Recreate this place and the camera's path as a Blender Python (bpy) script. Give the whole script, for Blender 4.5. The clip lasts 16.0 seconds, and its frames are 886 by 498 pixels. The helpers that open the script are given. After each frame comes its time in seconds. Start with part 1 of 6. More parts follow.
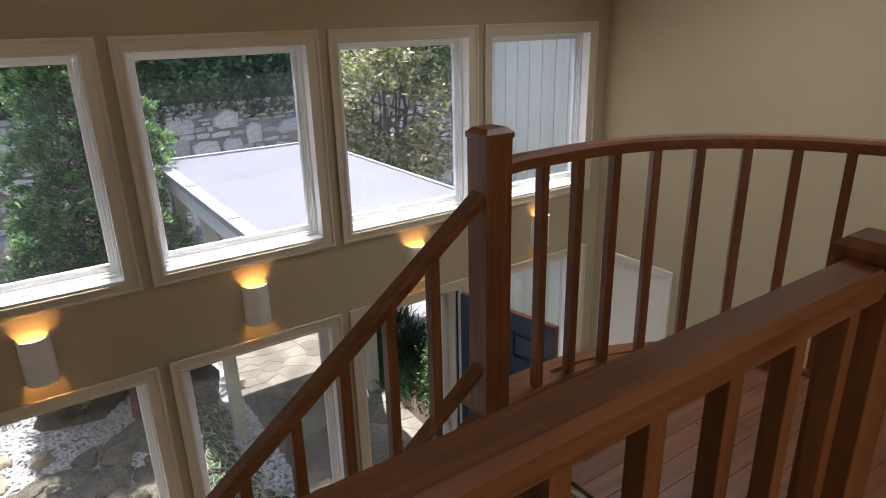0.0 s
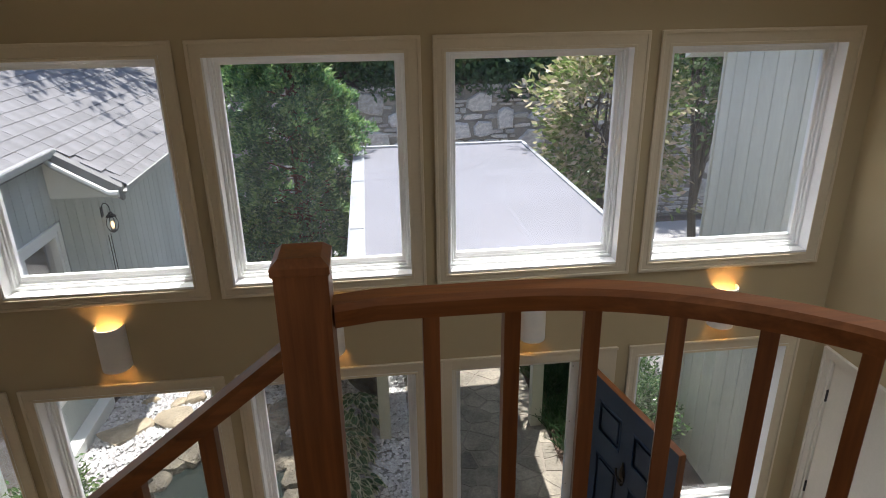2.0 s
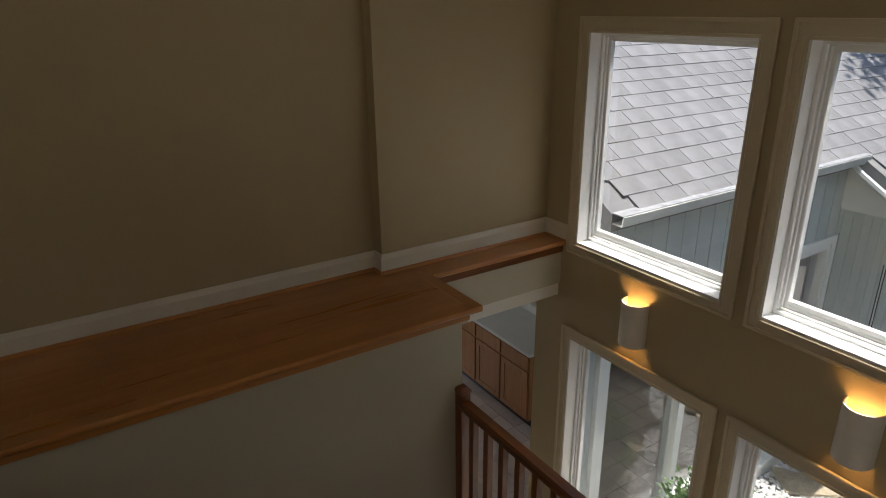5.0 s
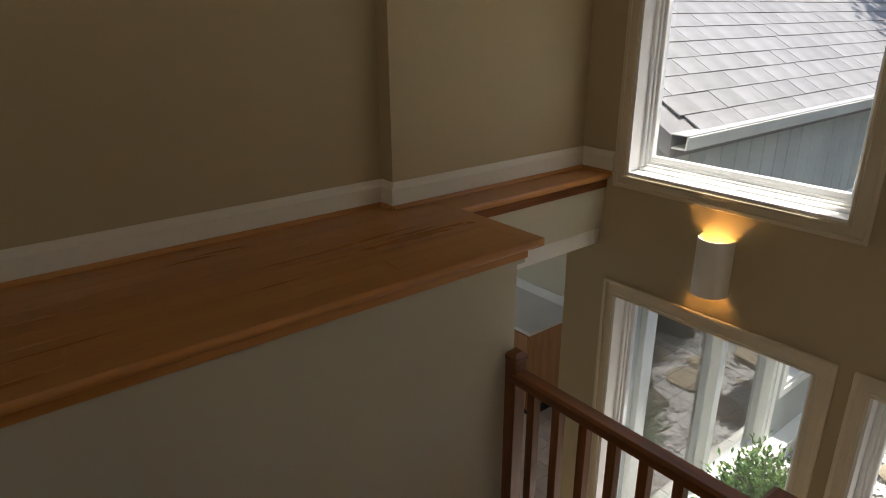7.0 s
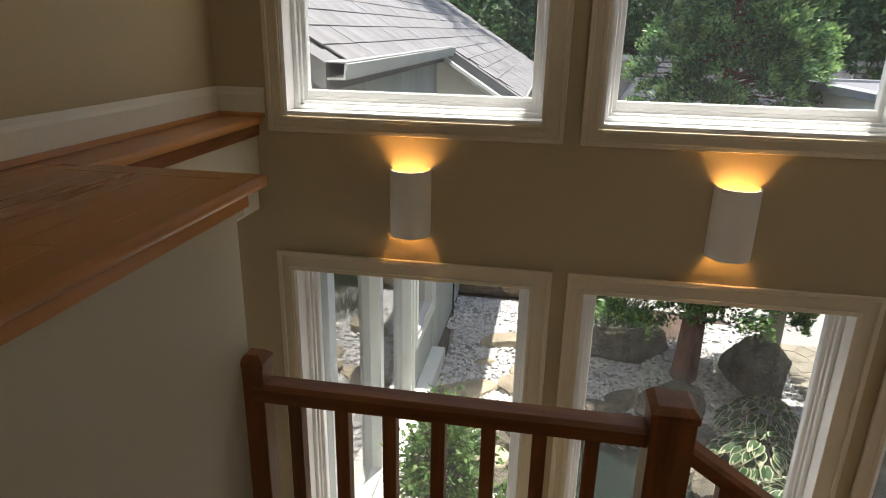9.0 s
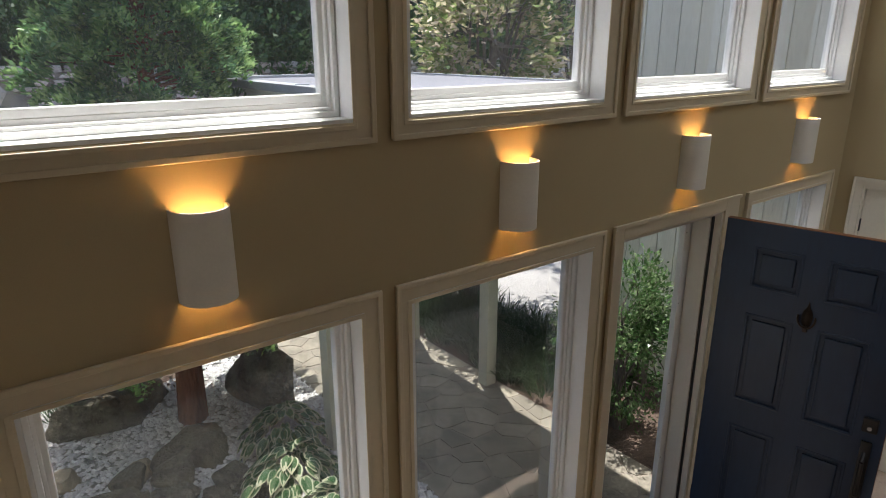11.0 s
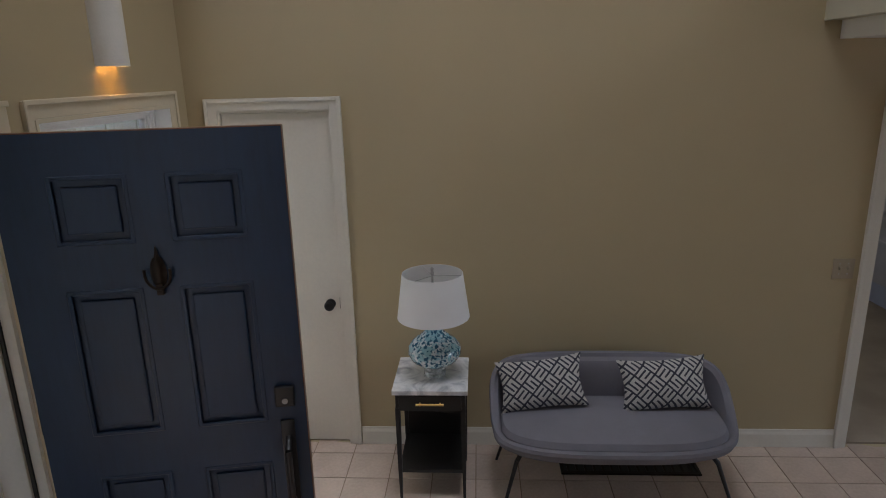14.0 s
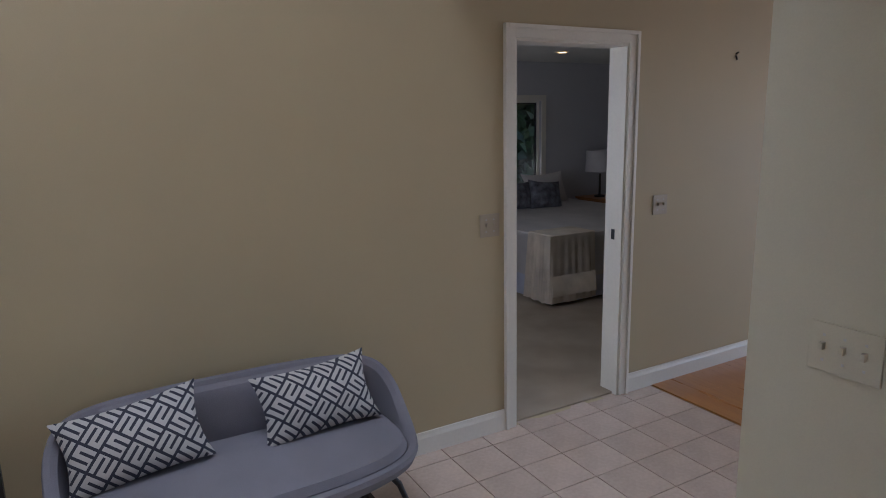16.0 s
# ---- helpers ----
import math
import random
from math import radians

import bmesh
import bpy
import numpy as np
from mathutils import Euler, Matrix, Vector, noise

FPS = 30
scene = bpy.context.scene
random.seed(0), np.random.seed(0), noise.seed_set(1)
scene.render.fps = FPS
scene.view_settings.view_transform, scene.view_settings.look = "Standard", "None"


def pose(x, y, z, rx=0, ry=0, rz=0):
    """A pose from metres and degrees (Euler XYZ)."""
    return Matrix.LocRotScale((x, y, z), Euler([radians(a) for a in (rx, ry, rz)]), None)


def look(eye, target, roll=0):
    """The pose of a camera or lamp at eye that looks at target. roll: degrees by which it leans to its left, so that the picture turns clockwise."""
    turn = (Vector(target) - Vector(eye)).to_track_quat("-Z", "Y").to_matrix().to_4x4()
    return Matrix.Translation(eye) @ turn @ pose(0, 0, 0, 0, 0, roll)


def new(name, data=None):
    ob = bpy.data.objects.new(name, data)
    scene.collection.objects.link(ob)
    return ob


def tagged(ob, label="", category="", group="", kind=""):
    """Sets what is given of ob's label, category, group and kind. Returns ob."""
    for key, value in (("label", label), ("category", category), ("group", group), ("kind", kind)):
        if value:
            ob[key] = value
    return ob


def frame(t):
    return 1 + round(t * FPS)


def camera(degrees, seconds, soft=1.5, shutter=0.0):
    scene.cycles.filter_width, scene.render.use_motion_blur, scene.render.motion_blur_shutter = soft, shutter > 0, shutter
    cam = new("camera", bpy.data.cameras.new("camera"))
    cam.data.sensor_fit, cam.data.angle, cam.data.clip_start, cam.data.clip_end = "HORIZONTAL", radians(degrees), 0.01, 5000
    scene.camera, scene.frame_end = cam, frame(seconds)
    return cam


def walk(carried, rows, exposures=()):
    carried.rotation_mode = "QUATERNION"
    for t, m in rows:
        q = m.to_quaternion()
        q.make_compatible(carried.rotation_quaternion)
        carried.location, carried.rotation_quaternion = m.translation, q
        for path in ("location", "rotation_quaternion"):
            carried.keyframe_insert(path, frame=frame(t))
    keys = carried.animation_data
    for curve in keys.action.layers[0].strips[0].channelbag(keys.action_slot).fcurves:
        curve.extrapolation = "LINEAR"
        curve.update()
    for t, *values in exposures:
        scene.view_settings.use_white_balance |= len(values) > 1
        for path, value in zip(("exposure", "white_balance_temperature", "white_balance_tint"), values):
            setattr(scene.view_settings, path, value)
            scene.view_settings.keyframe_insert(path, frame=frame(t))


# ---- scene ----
cam = camera(69.5, 16.0, 1.0)
PATH = [
    (0, (0.374, -0.186, 4.159), (1.422, 1.377, 3.481), -1.4),
    (0.5, (0.767, -0.124, 4.166), (1.676, 1.51, 3.457), -1.3),
    (1, (1.174, -0.049, 4.216), (1.973, 1.641, 3.505), -1.3),
    (1.5, (1.544, 0.055, 4.26), (2.126, 1.827, 3.539), -1.2),
    (2, (1.792, 0.239, 4.285), (1.999, 2.089, 3.556), -0.9),
    (2.5, (1.899, 0.484, 4.319), (1.602, 2.317, 3.577), -0.9),
    (3, (1.957, 0.705, 4.372), (1.15, 2.364, 3.599), -1.1),
    (3.5, (1.855, 0.792, 4.373), (0.68, 2.22, 3.612), -0.9),
    (4, (1.646, 0.884, 4.364), (0.238, 2.086, 3.608), -1.1),
    (4.5, (1.432, 0.923, 4.306), (-0.084, 2.002, 3.573), -0.9),
    (5, (1.216, 0.959, 4.17), (-0.361, 1.963, 3.462), -0.7),
    (5.2, (1.144, 1.008, 4.132), (-0.462, 1.962, 3.419), -1.0),
    (7.5, (0.106, 1.014, 3.344), (-1.203, 2.359, 2.654), 0.1),
    (8, (-0.152, 0.991, 3.182), (-1.208, 2.551, 2.511), 0.5),
    (10.3, (-0.529, 1.684, 3.025), (0.172, 3.453, 2.41), 0.1),
    (10.5, (-0.456, 1.72, 2.981), (0.367, 3.449, 2.404), -0.6),
    (11, (-0.286, 1.897, 2.997), (0.888, 3.4, 2.393), -0.1),
    (11.5, (-0.035, 2.012, 2.953), (1.412, 3.264, 2.371), -0.7),
    (12, (0.19, 2.076, 2.883), (1.829, 3.08, 2.328), -1.1),
    (12.5, (0.447, 2.092, 2.73), (2.209, 2.866, 2.186), -1.3),
    (13, (0.67, 2.103, 2.59), (2.518, 2.644, 2.049), -1.3),
    (13.5, (0.92, 2.113, 2.435), (2.82, 2.412, 1.887), -1.3),
    (14, (1.168, 2.09, 2.24), (3.093, 2.203, 1.708), -1.4),
    (14.5, (1.446, 2.083, 2.093), (3.364, 1.949, 1.543), -1.4),
    (15, (1.693, 2.011, 1.932), (3.594, 1.639, 1.436), -1.4),
    (15.5, (1.878, 1.942, 1.782), (3.723, 1.316, 1.333), -1.5),
    (16, (2.042, 1.802, 1.657), (3.755, 0.85, 1.26), -1.3),
]
EXPOSURES = [
    (0.0, 1.38, 6100, 15), (1.5, 1.25, 6150, 13), (3.0, 0.93, 6400, 12), (5.0, 0.88, 6400, 10), (8.0, 1.42, 6650, 10), (11.0, 1.05, 6300, 11),
    (12.5, 1.18, 6250, 11), (13.5, 1.25, 6150, 12), (14.5, 1.55, 5750, 15), (16.0, 1.95, 5450, 16),
]
walk(cam, [(t, look(eye, target, roll)) for t, eye, target, roll in PATH], EXPOSURES)

# ---- world, sun ----
SUN_DIR = Vector((0.09, 0.22, 1.0)).normalized()
world = bpy.data.worlds.new("sky")
scene.world = world
world.use_nodes = True
wn = world.node_tree.nodes
sky = wn.new("ShaderNodeTexSky")
sky.sky_type, sky.sun_disc = "NISHITA", False
sky.sun_elevation = math.asin(SUN_DIR.z)
sky.sun_rotation = math.atan2(SUN_DIR.x, SUN_DIR.y)
world.node_tree.links.new(sky.outputs["Color"], wn["Background"].inputs["Color"])
wn["Background"].inputs["Strength"].default_value = 0.15
sun = new("sun", bpy.data.lights.new("sun", "SUN"))
sun.data.energy, sun.data.angle, sun.data.color = 4.2, radians(0.6), (1.0, 0.95, 0.87)
sun.matrix_world = look((0, 0, 30), Vector((0, 0, 30)) - SUN_DIR)


# ---- materials ----
def nodes_of(m):
    m.use_nodes = True
    nt = m.node_tree
    return nt, nt.nodes["Principled BSDF"]


def link(nt, a, b):
    nt.links.new(a, b)


def noise_fac(nt, scale, detail=4.0, stretch=(1, 1, 1), distort=0.0):
    co = nt.nodes.new("ShaderNodeTexCoord")
    mp = nt.nodes.new("ShaderNodeMapping")
    mp.inputs["Scale"].default_value = stretch
    tx = nt.nodes.new("ShaderNodeTexNoise")
    tx.inputs["Scale"].default_value = scale
    tx.inputs["Detail"].default_value = detail
    tx.inputs["Distortion"].default_value = distort
    link(nt, co.outputs["Object"], mp.inputs["Vector"])
    link(nt, mp.outputs["Vector"], tx.inputs["Vector"])
    return tx.outputs["Fac"]


def mathn(nt, op, a, b=0.0):
    n = nt.nodes.new("ShaderNodeMath")
    n.operation = op
    for k, v in ((0, a), (1, b)):
        if isinstance(v, (int, float)):
            n.inputs[k].default_value = v
        else:
            link(nt, v, n.inputs[k])
    return n.outputs[0]


def ramp(nt, fac, stops):
    n = nt.nodes.new("ShaderNodeValToRGB")
    el = n.color_ramp.elements
    while len(el) < len(stops):
        el.new(0.5)
    for e, (p, c) in zip(el, stops):
        e.position, e.color = p, (*c, 1)
    link(nt, fac, n.inputs["Fac"])
    return n.outputs["Color"]


def vary(nt, color, amount):
    """Brightness by the object's own random number and by mesh island."""
    info = nt.nodes.new("ShaderNodeObjectInfo")
    geo = nt.nodes.new("ShaderNodeNewGeometry")
    r = mathn(nt, "FRACT", mathn(nt, "ADD", info.outputs["Random"], geo.outputs["Random Per Island"]))
    v = mathn(nt, "ADD", mathn(nt, "MULTIPLY", r, 2 * amount), 1 - amount)
    hsv = nt.nodes.new("ShaderNodeHueSaturation")
    link(nt, v, hsv.inputs["Value"])
    link(nt, color, hsv.inputs["Color"])
    return hsv.outputs["Color"]


def bump_to(nt, bsdf, fac, strength, dist=0.01):
    b = nt.nodes.new("ShaderNodeBump")
    b.inputs["Strength"].default_value, b.inputs["Distance"].default_value = strength, dist
    link(nt, fac, b.inputs["Height"])
    link(nt, b.outputs["Normal"], bsdf.inputs["Normal"])


def mat(name, base, rough=0.6, var=0.12, scale=2.0, grain=70.0, bump=0.15, metal=0.0, rand=0.0, stretch=(1, 1, 1), dist=0.004):
    m = bpy.data.materials.new(name)
    nt, b = nodes_of(m)
    big, fine = noise_fac(nt, scale, 5, stretch), noise_fac(nt, grain, 3, stretch)
    f = mathn(nt, "ADD", mathn(nt, "MULTIPLY", big, 0.65), mathn(nt, "MULTIPLY", fine, 0.35))
    lo = tuple(max(0, c * (1 - 2 * var)) for c in base)
    hi = tuple(min(1, c * (1 + 2 * var)) for c in base)
    col = ramp(nt, f, [(0.3, lo), (0.7, hi)])
    if rand:
        col = vary(nt, col, rand)
    link(nt, col, b.inputs["Base Color"])
    rr = mathn(nt, "ADD", mathn(nt, "MULTIPLY", big, 0.16), rough - 0.08)
    link(nt, rr, b.inputs["Roughness"])
    b.inputs["Metallic"].default_value = metal
    if bump:
        bump_to(nt, b, fine, bump, dist)
    return m


def wood(name, dark, light, along, rough=0.35, rand=0.1, scale=9.0, relief=0.12):
    """Grain that runs along the axis named."""
    m = bpy.data.materials.new(name)
    nt, b = nodes_of(m)
    st = {"x": (0.06, 1, 1), "y": (1, 0.06, 1), "z": (1, 1, 0.06)}[along]
    g = noise_fac(nt, scale * 3, 6, st, 0.6)
    f = noise_fac(nt, scale * 14, 3, st)
    k = mathn(nt, "ADD", mathn(nt, "MULTIPLY", g, 0.7), mathn(nt, "MULTIPLY", f, 0.3))
    col = ramp(nt, k, [(0.32, dark), (0.52, tuple((a + c) / 2 for a, c in zip(dark, light))), (0.7, light)])
    link(nt, vary(nt, col, rand), b.inputs["Base Color"])
    link(nt, mathn(nt, "ADD", mathn(nt, "MULTIPLY", g, 0.2), rough - 0.1), b.inputs["Roughness"])
    bump_to(nt, b, f, relief, 0.002)
    return m


def glass_mat(name, tint=(1, 1, 1), rough=0.0):
    m = bpy.data.materials.new(name)
    nt, b = nodes_of(m)
    b.inputs["Base Color"].default_value = (*tint, 1)
    b.inputs["Roughness"].default_value = rough
    b.inputs["IOR"].default_value = 1.45
    b.inputs["Transmission Weight"].default_value = 1.0
    return m


WALL = mat("tan_wall_paint", (0.45, 0.367, 0.22), 0.62, 0.03, 0.8, 240, 0.06)
CREAM = mat("pale_wall_paint", (0.5, 0.465, 0.355), 0.62, 0.03, 0.8, 240, 0.06)
BEDWALL = mat("bedroom_wall_paint", (0.5, 0.49, 0.5), 0.65, 0.03, 0.8, 240, 0.05)
CEIL = mat("ceiling_paint", (0.76, 0.75, 0.7), 0.8, 0.02, 1, 200, 0.06)
TRIM = mat("white_trim_paint", (0.72, 0.68, 0.59), 0.38, 0.03, 1.5, 60, 0.04)
TRIMTAN = mat("casing_paint", (0.64, 0.56, 0.41), 0.42, 0.03, 1.5, 60, 0.05)
VINYL = mat("white_window_vinyl", (0.82, 0.83, 0.83), 0.35, 0.02, 2, 80, 0.02)
PANE = glass_mat("window_glass", (0.99, 1.0, 0.995))
nt, b = nodes_of(PANE)
# Thin veil stands in for haze and reflections; the specks are dust.
dust_veil = nt.nodes.new("ShaderNodeBsdfTranslucent")
dust_veil.inputs["Color"].default_value = (0.9, 0.92, 0.95, 1)
film = nt.nodes.new("ShaderNodeMixShader")
veil = mathn(nt, "MULTIPLY", noise_fac(nt, 2.5, 6, (1, 1, 0.6)), 0.025)
specks = mathn(nt, "MULTIPLY", mathn(nt, "GREATER_THAN", noise_fac(nt, 120, 1), 0.8), 0.3)
link(nt, mathn(nt, "ADD", veil, specks), film.inputs[0])
link(nt, b.outputs[0], film.inputs[1])
link(nt, dust_veil.outputs[0], film.inputs[2])
link(nt, film.outputs[0], nt.nodes["Material Output"].inputs["Surface"])
CLEAR = mat("clear_acrylic", (0.42, 0.44, 0.44), 0.12, 0.3, 30, 90, 0.05)
OAKX = wood("stained_oak_x", (0.12, 0.04, 0.012), (0.26, 0.097, 0.03), "x")
OAKY = wood("stained_oak_y", (0.12, 0.04, 0.012), (0.26, 0.097, 0.03), "y")
OAKZ = wood("stained_oak_z", (0.12, 0.04, 0.012), (0.26, 0.097, 0.03), "z")
FLOORX = wood("oak_floor_x", (0.4, 0.165, 0.042), (0.5, 0.23, 0.068), "x", 0.3, 0.04, 4.0, 0.02)
FLOORY = wood("oak_floor_y", (0.4, 0.165, 0.042), (0.5, 0.23, 0.068), "y", 0.3, 0.04, 4.0, 0.02)
CABW = wood("cabinet_wood", (0.3, 0.13, 0.045), (0.46, 0.22, 0.085), "z", 0.4)
TILE = mat("cream_floor_tile", (0.58, 0.465, 0.38), 0.13, 0.08, 4, 50, 0.05, rand=0.06)
GROUT = mat("brown_grout", (0.28, 0.2, 0.13), 0.9, 0.1, 6, 90, 0.2)
CARPET = mat("tan_carpet", (0.36, 0.29, 0.21), 0.95, 0.12, 3, 260, 0.6)
NAVY = mat("navy_door_paint", (0.01, 0.031, 0.078), 0.38, 0.12, 3, 60, 0.1, stretch=(1, 1, 0.15))
BLACK = mat("black_metal", (0.014, 0.013, 0.013), 0.4, 0.15, 8, 60, 0.08)
BRONZE = mat("dark_bronze", (0.035, 0.026, 0.02), 0.42, 0.2, 20, 90, 0.15, metal=0.7)
STEEL = mat("satin_steel", (0.5, 0.5, 0.5), 0.35, 0.05, 9, 90, 0.04, metal=1)
BRASS = mat("brushed_brass", (0.75, 0.5, 0.17), 0.3, 0.06, 9, 120, 0.05, metal=1)
PLASTER = mat("sconce_plaster", (0.74, 0.71, 0.64), 0.7, 0.03, 6, 120, 0.08)
ALMOND = mat("almond_plastic", (0.38, 0.32, 0.23), 0.4, 0.02, 3, 60, 0.02)


# ---- mesh helpers ----
def world_of(ob):
    m = ob.matrix_parent_inverse @ ob.matrix_basis
    return world_of(ob.parent) @ m if ob.parent else ob.matrix_basis.copy()


def thing(name, loc, label="", category="", group="", kind="", turn=0.0):
    ob = new(name)
    ob.empty_display_size = 0.1
    ob.matrix_basis = pose(*loc, 0, 0, turn)
    return tagged(ob, label, category, group, kind)


def mesh_of(name, bm, material, smooth=False):
    me = bpy.data.meshes.new(name)
    bm.to_mesh(me)
    bm.free()
    me.materials.append(material)
    if smooth:
        for p in me.polygons:
            p.use_smooth = True
        me.set_sharp_from_angle(angle=radians(38))
    return me


def part(name, bm, material, parent=None, label="", smooth=False, local=False, kind=""):
    """Links a bmesh as one mesh object; its vertices are in world metres, or in the parent's own axes if local."""
    me = bm if isinstance(bm, bpy.types.Mesh) else mesh_of(name, bm, material, smooth)
    ob = new(name, me)
    if parent:
        ob.parent = parent
        if not local:
            ob.matrix_parent_inverse = world_of(parent).inverted()
    return tagged(ob, label, kind=kind)


def box(x0, y0, z0, x1, y1, z1, bevel=0.0, bm=None):
    own = bmesh.new()
    bmesh.ops.create_cube(own, size=1)
    for v in own.verts:
        v.co = ((x0 + x1) / 2 + v.co.x * (x1 - x0), (y0 + y1) / 2 + v.co.y * (y1 - y0), (z0 + z1) / 2 + v.co.z * (z1 - z0))
    if bevel:
        bmesh.ops.bevel(own, geom=list(own.edges), offset=bevel, segments=2, affect="EDGES", profile=0.6)
    if bm is None:
        return own
    add(bm, own)
    return bm


def add(bm, other):
    me = bpy.data.meshes.new("tmp")
    other.to_mesh(me)
    other.free()
    bm.from_mesh(me)
    bpy.data.meshes.remove(me)
    return bm


def rod(p0, p1, r0, r1=None, n=12, bm=None):
    r1 = r0 if r1 is None else r1
    p0, p1 = Vector(p0), Vector(p1)
    bm = bm or bmesh.new()
    q = (p1 - p0).to_track_quat("Z", "Y")
    rings = []
    for p, r in ((p0, r0), (p1, r1)):
        rings.append([bm.verts.new(p + q @ Vector((r * math.cos(2 * math.pi * i / n), r * math.sin(2 * math.pi * i / n), 0))) for i in range(n)])
    for i in range(n):
        bm.faces.new((rings[0][i], rings[0][(i + 1) % n], rings[1][(i + 1) % n], rings[1][i]))
    bm.faces.new(rings[0][::-1])
    bm.faces.new(rings[1])
    return bm


def lathe(profile, c, n=32, bm=None, closed=False):
    """Turns (radius, z) round the upright through c."""
    bm = bm or bmesh.new()
    rings = [[bm.verts.new((c[0] + r * math.cos(2 * math.pi * i / n), c[1] + r * math.sin(2 * math.pi * i / n), c[2] + z)) for i in range(n)] for r, z in profile]
    pairs = list(zip(rings, rings[1:])) + ([(rings[-1], rings[0])] if closed else [])
    for a, b in pairs:
        for i in range(n):
            bm.faces.new((a[i], a[(i + 1) % n], b[(i + 1) % n], b[i]))
    if not closed:
        bm.faces.new(rings[0][::-1])
        bm.faces.new(rings[-1])
    return bm


def sweep(path, profile, bm=None):
    """Carries a profile of (side, up) along a path of points, with end caps."""
    bm = bm or bmesh.new()
    pts = [Vector(p) for p in path]
    rings = []
    for i, p in enumerate(pts):
        d = (pts[min(i + 1, len(pts) - 1)] - pts[max(i - 1, 0)]).normalized()
        side = d.cross(Vector((0, 0, 1))).normalized()
        up = side.cross(d)
        if abs(d.z) > 0.05:
            up = Vector((0, 0, 1))
        rings.append([bm.verts.new(p + side * s + up * u) for s, u in profile])
    n = len(profile)
    for a, b in zip(rings, rings[1:]):
        for i in range(n):
            bm.faces.new((a[i], b[i], b[(i + 1) % n], a[(i + 1) % n]))
    bm.faces.new(rings[0])
    bm.faces.new(rings[-1][::-1])
    bmesh.ops.recalc_face_normals(bm, faces=bm.faces)
    return bm


def prism(poly, z0, z1, bevel=0.0, bm=None):
    """An upright prism over a plan."""
    own = bmesh.new()
    a = [own.verts.new((x, y, z0)) for x, y in poly]
    b = [own.verts.new((x, y, z1)) for x, y in poly]
    n = len(poly)
    own.faces.new(a[::-1])
    top = own.faces.new(b)
    for i in range(n):
        own.faces.new((a[i], a[(i + 1) % n], b[(i + 1) % n], b[i]))
    bmesh.ops.recalc_face_normals(own, faces=own.faces)
    if bevel:
        bmesh.ops.bevel(own, geom=list(top.edges), offset=bevel, segments=2, affect="EDGES")
    if bm is None:
        return own
    return add(bm, own)


def wall_mesh(axis, u0, u1, d0, d1, z0, z1, holes=()):
    """A wall along x or y from u0 to u1, from d0 to d1 thick, with holes (u0, u1, z0, z1) through it."""
    bm = bmesh.new()
    us = sorted({u0, u1, *(h[0] for h in holes), *(h[1] for h in holes)})
    for a, b in zip(us, us[1:]):
        mid = (a + b) / 2
        zs = [z0]
        for h in sorted((h for h in holes if h[0] <= mid <= h[1]), key=lambda h: h[2]):
            zs += [h[2], h[3]]
        zs.append(z1)
        for lo, hi in zip(zs[::2], zs[1::2]):
            if hi - lo > 1e-4:
                if axis == "x":
                    box(a, d0, lo, b, d1, hi, bm=bm)
                else:
                    box(d0, a, lo, d1, b, hi, bm=bm)
    return bm


def setting(name, bm, material, label, category, smooth=False):
    return tagged(part(name, bm, material, smooth=smooth), label, category, kind="structure")


# ---- plan ----
UP = 2.75            # upper floor
LAND = 1.45          # landing of the stair
NORTH, EAST = 3.70, 4.70
WIN_X = [-1.582 + 1.2415 * i for i in range(5)]
WIN_W, CAS = 1.172, 0.066
WIN_Z0, WIN_Z1, LOW_Z1 = 2.702, 4.11, 2.178
WEST, PIL, LEDGE, NARROW, LEND = -1.895, -1.81, -1.17, -1.648, 2.648     # upper west wall, its step, edges of the wooden ledge
TOP_Z = 5.3

# window wall
holes = []
for i, x in enumerate(WIN_X):
    holes.append((x + CAS, x + WIN_W - CAS, WIN_Z0 + CAS, WIN_Z1 - CAS))
    if i == 3:
        holes.append((2.222, 3.155, 0.0, 2.105))
    else:
        holes.append((x + CAS, x + WIN_W - CAS, 0.25, LOW_Z1 - CAS))
setting("wall_north", wall_mesh("x", -1.87, EAST + 0.15, NORTH, NORTH + 0.16, -0.15, TOP_Z, holes), WALL,
        "tall tan painted window wall of the foyer", "wall")
setting("wall_east", wall_mesh("y", -6.0, NORTH, EAST, EAST + 0.12, -0.15, TOP_Z, [(-0.855, -0.10, 0.0, 2.03), (2.90, 3.53, 0.0, 2.06)]), WALL,
        "tall tan painted foyer wall with two doorways", "wall")
setting("wall_closet_back", wall_mesh("y", 2.7, NORTH, EAST + 0.6, EAST + 0.65, -0.1, 2.5), CREAM, "plain back wall of the closet", "wall")
# upper west wall with its step
PIL_Y = 2.475
setting("wall_west", wall_mesh("y", -2.2, PIL_Y, -2.10, WEST, UP - 0.3, TOP_Z), WALL, "tan painted wall above the wooden ledge", "wall")
setting("wall_west_pilaster", wall_mesh("y", PIL_Y, NORTH, -2.10, PIL, UP - 0.3, TOP_Z), WALL, "tan painted wall jutting out beside the windows", "wall")
setting("wall_header", wall_mesh("y", LEND - 0.055, NORTH, -1.86, NARROW, 2.45, UP - 0.09), CREAM, "pale painted header over the kitchen opening", "wall")
setting("wall_landing", wall_mesh("y", 0.30, LEND - 0.055, LEDGE - 0.14, LEDGE - 0.01, -0.1, UP - 0.09), CREAM, "pale painted half wall beside the stair landing", "wall")
setting("wall_stair", wall_mesh("x", -1.21, 3.03, 0.24, 0.36, -0.1, 2.45), CREAM, "pale painted wall under the upper hall", "wall")
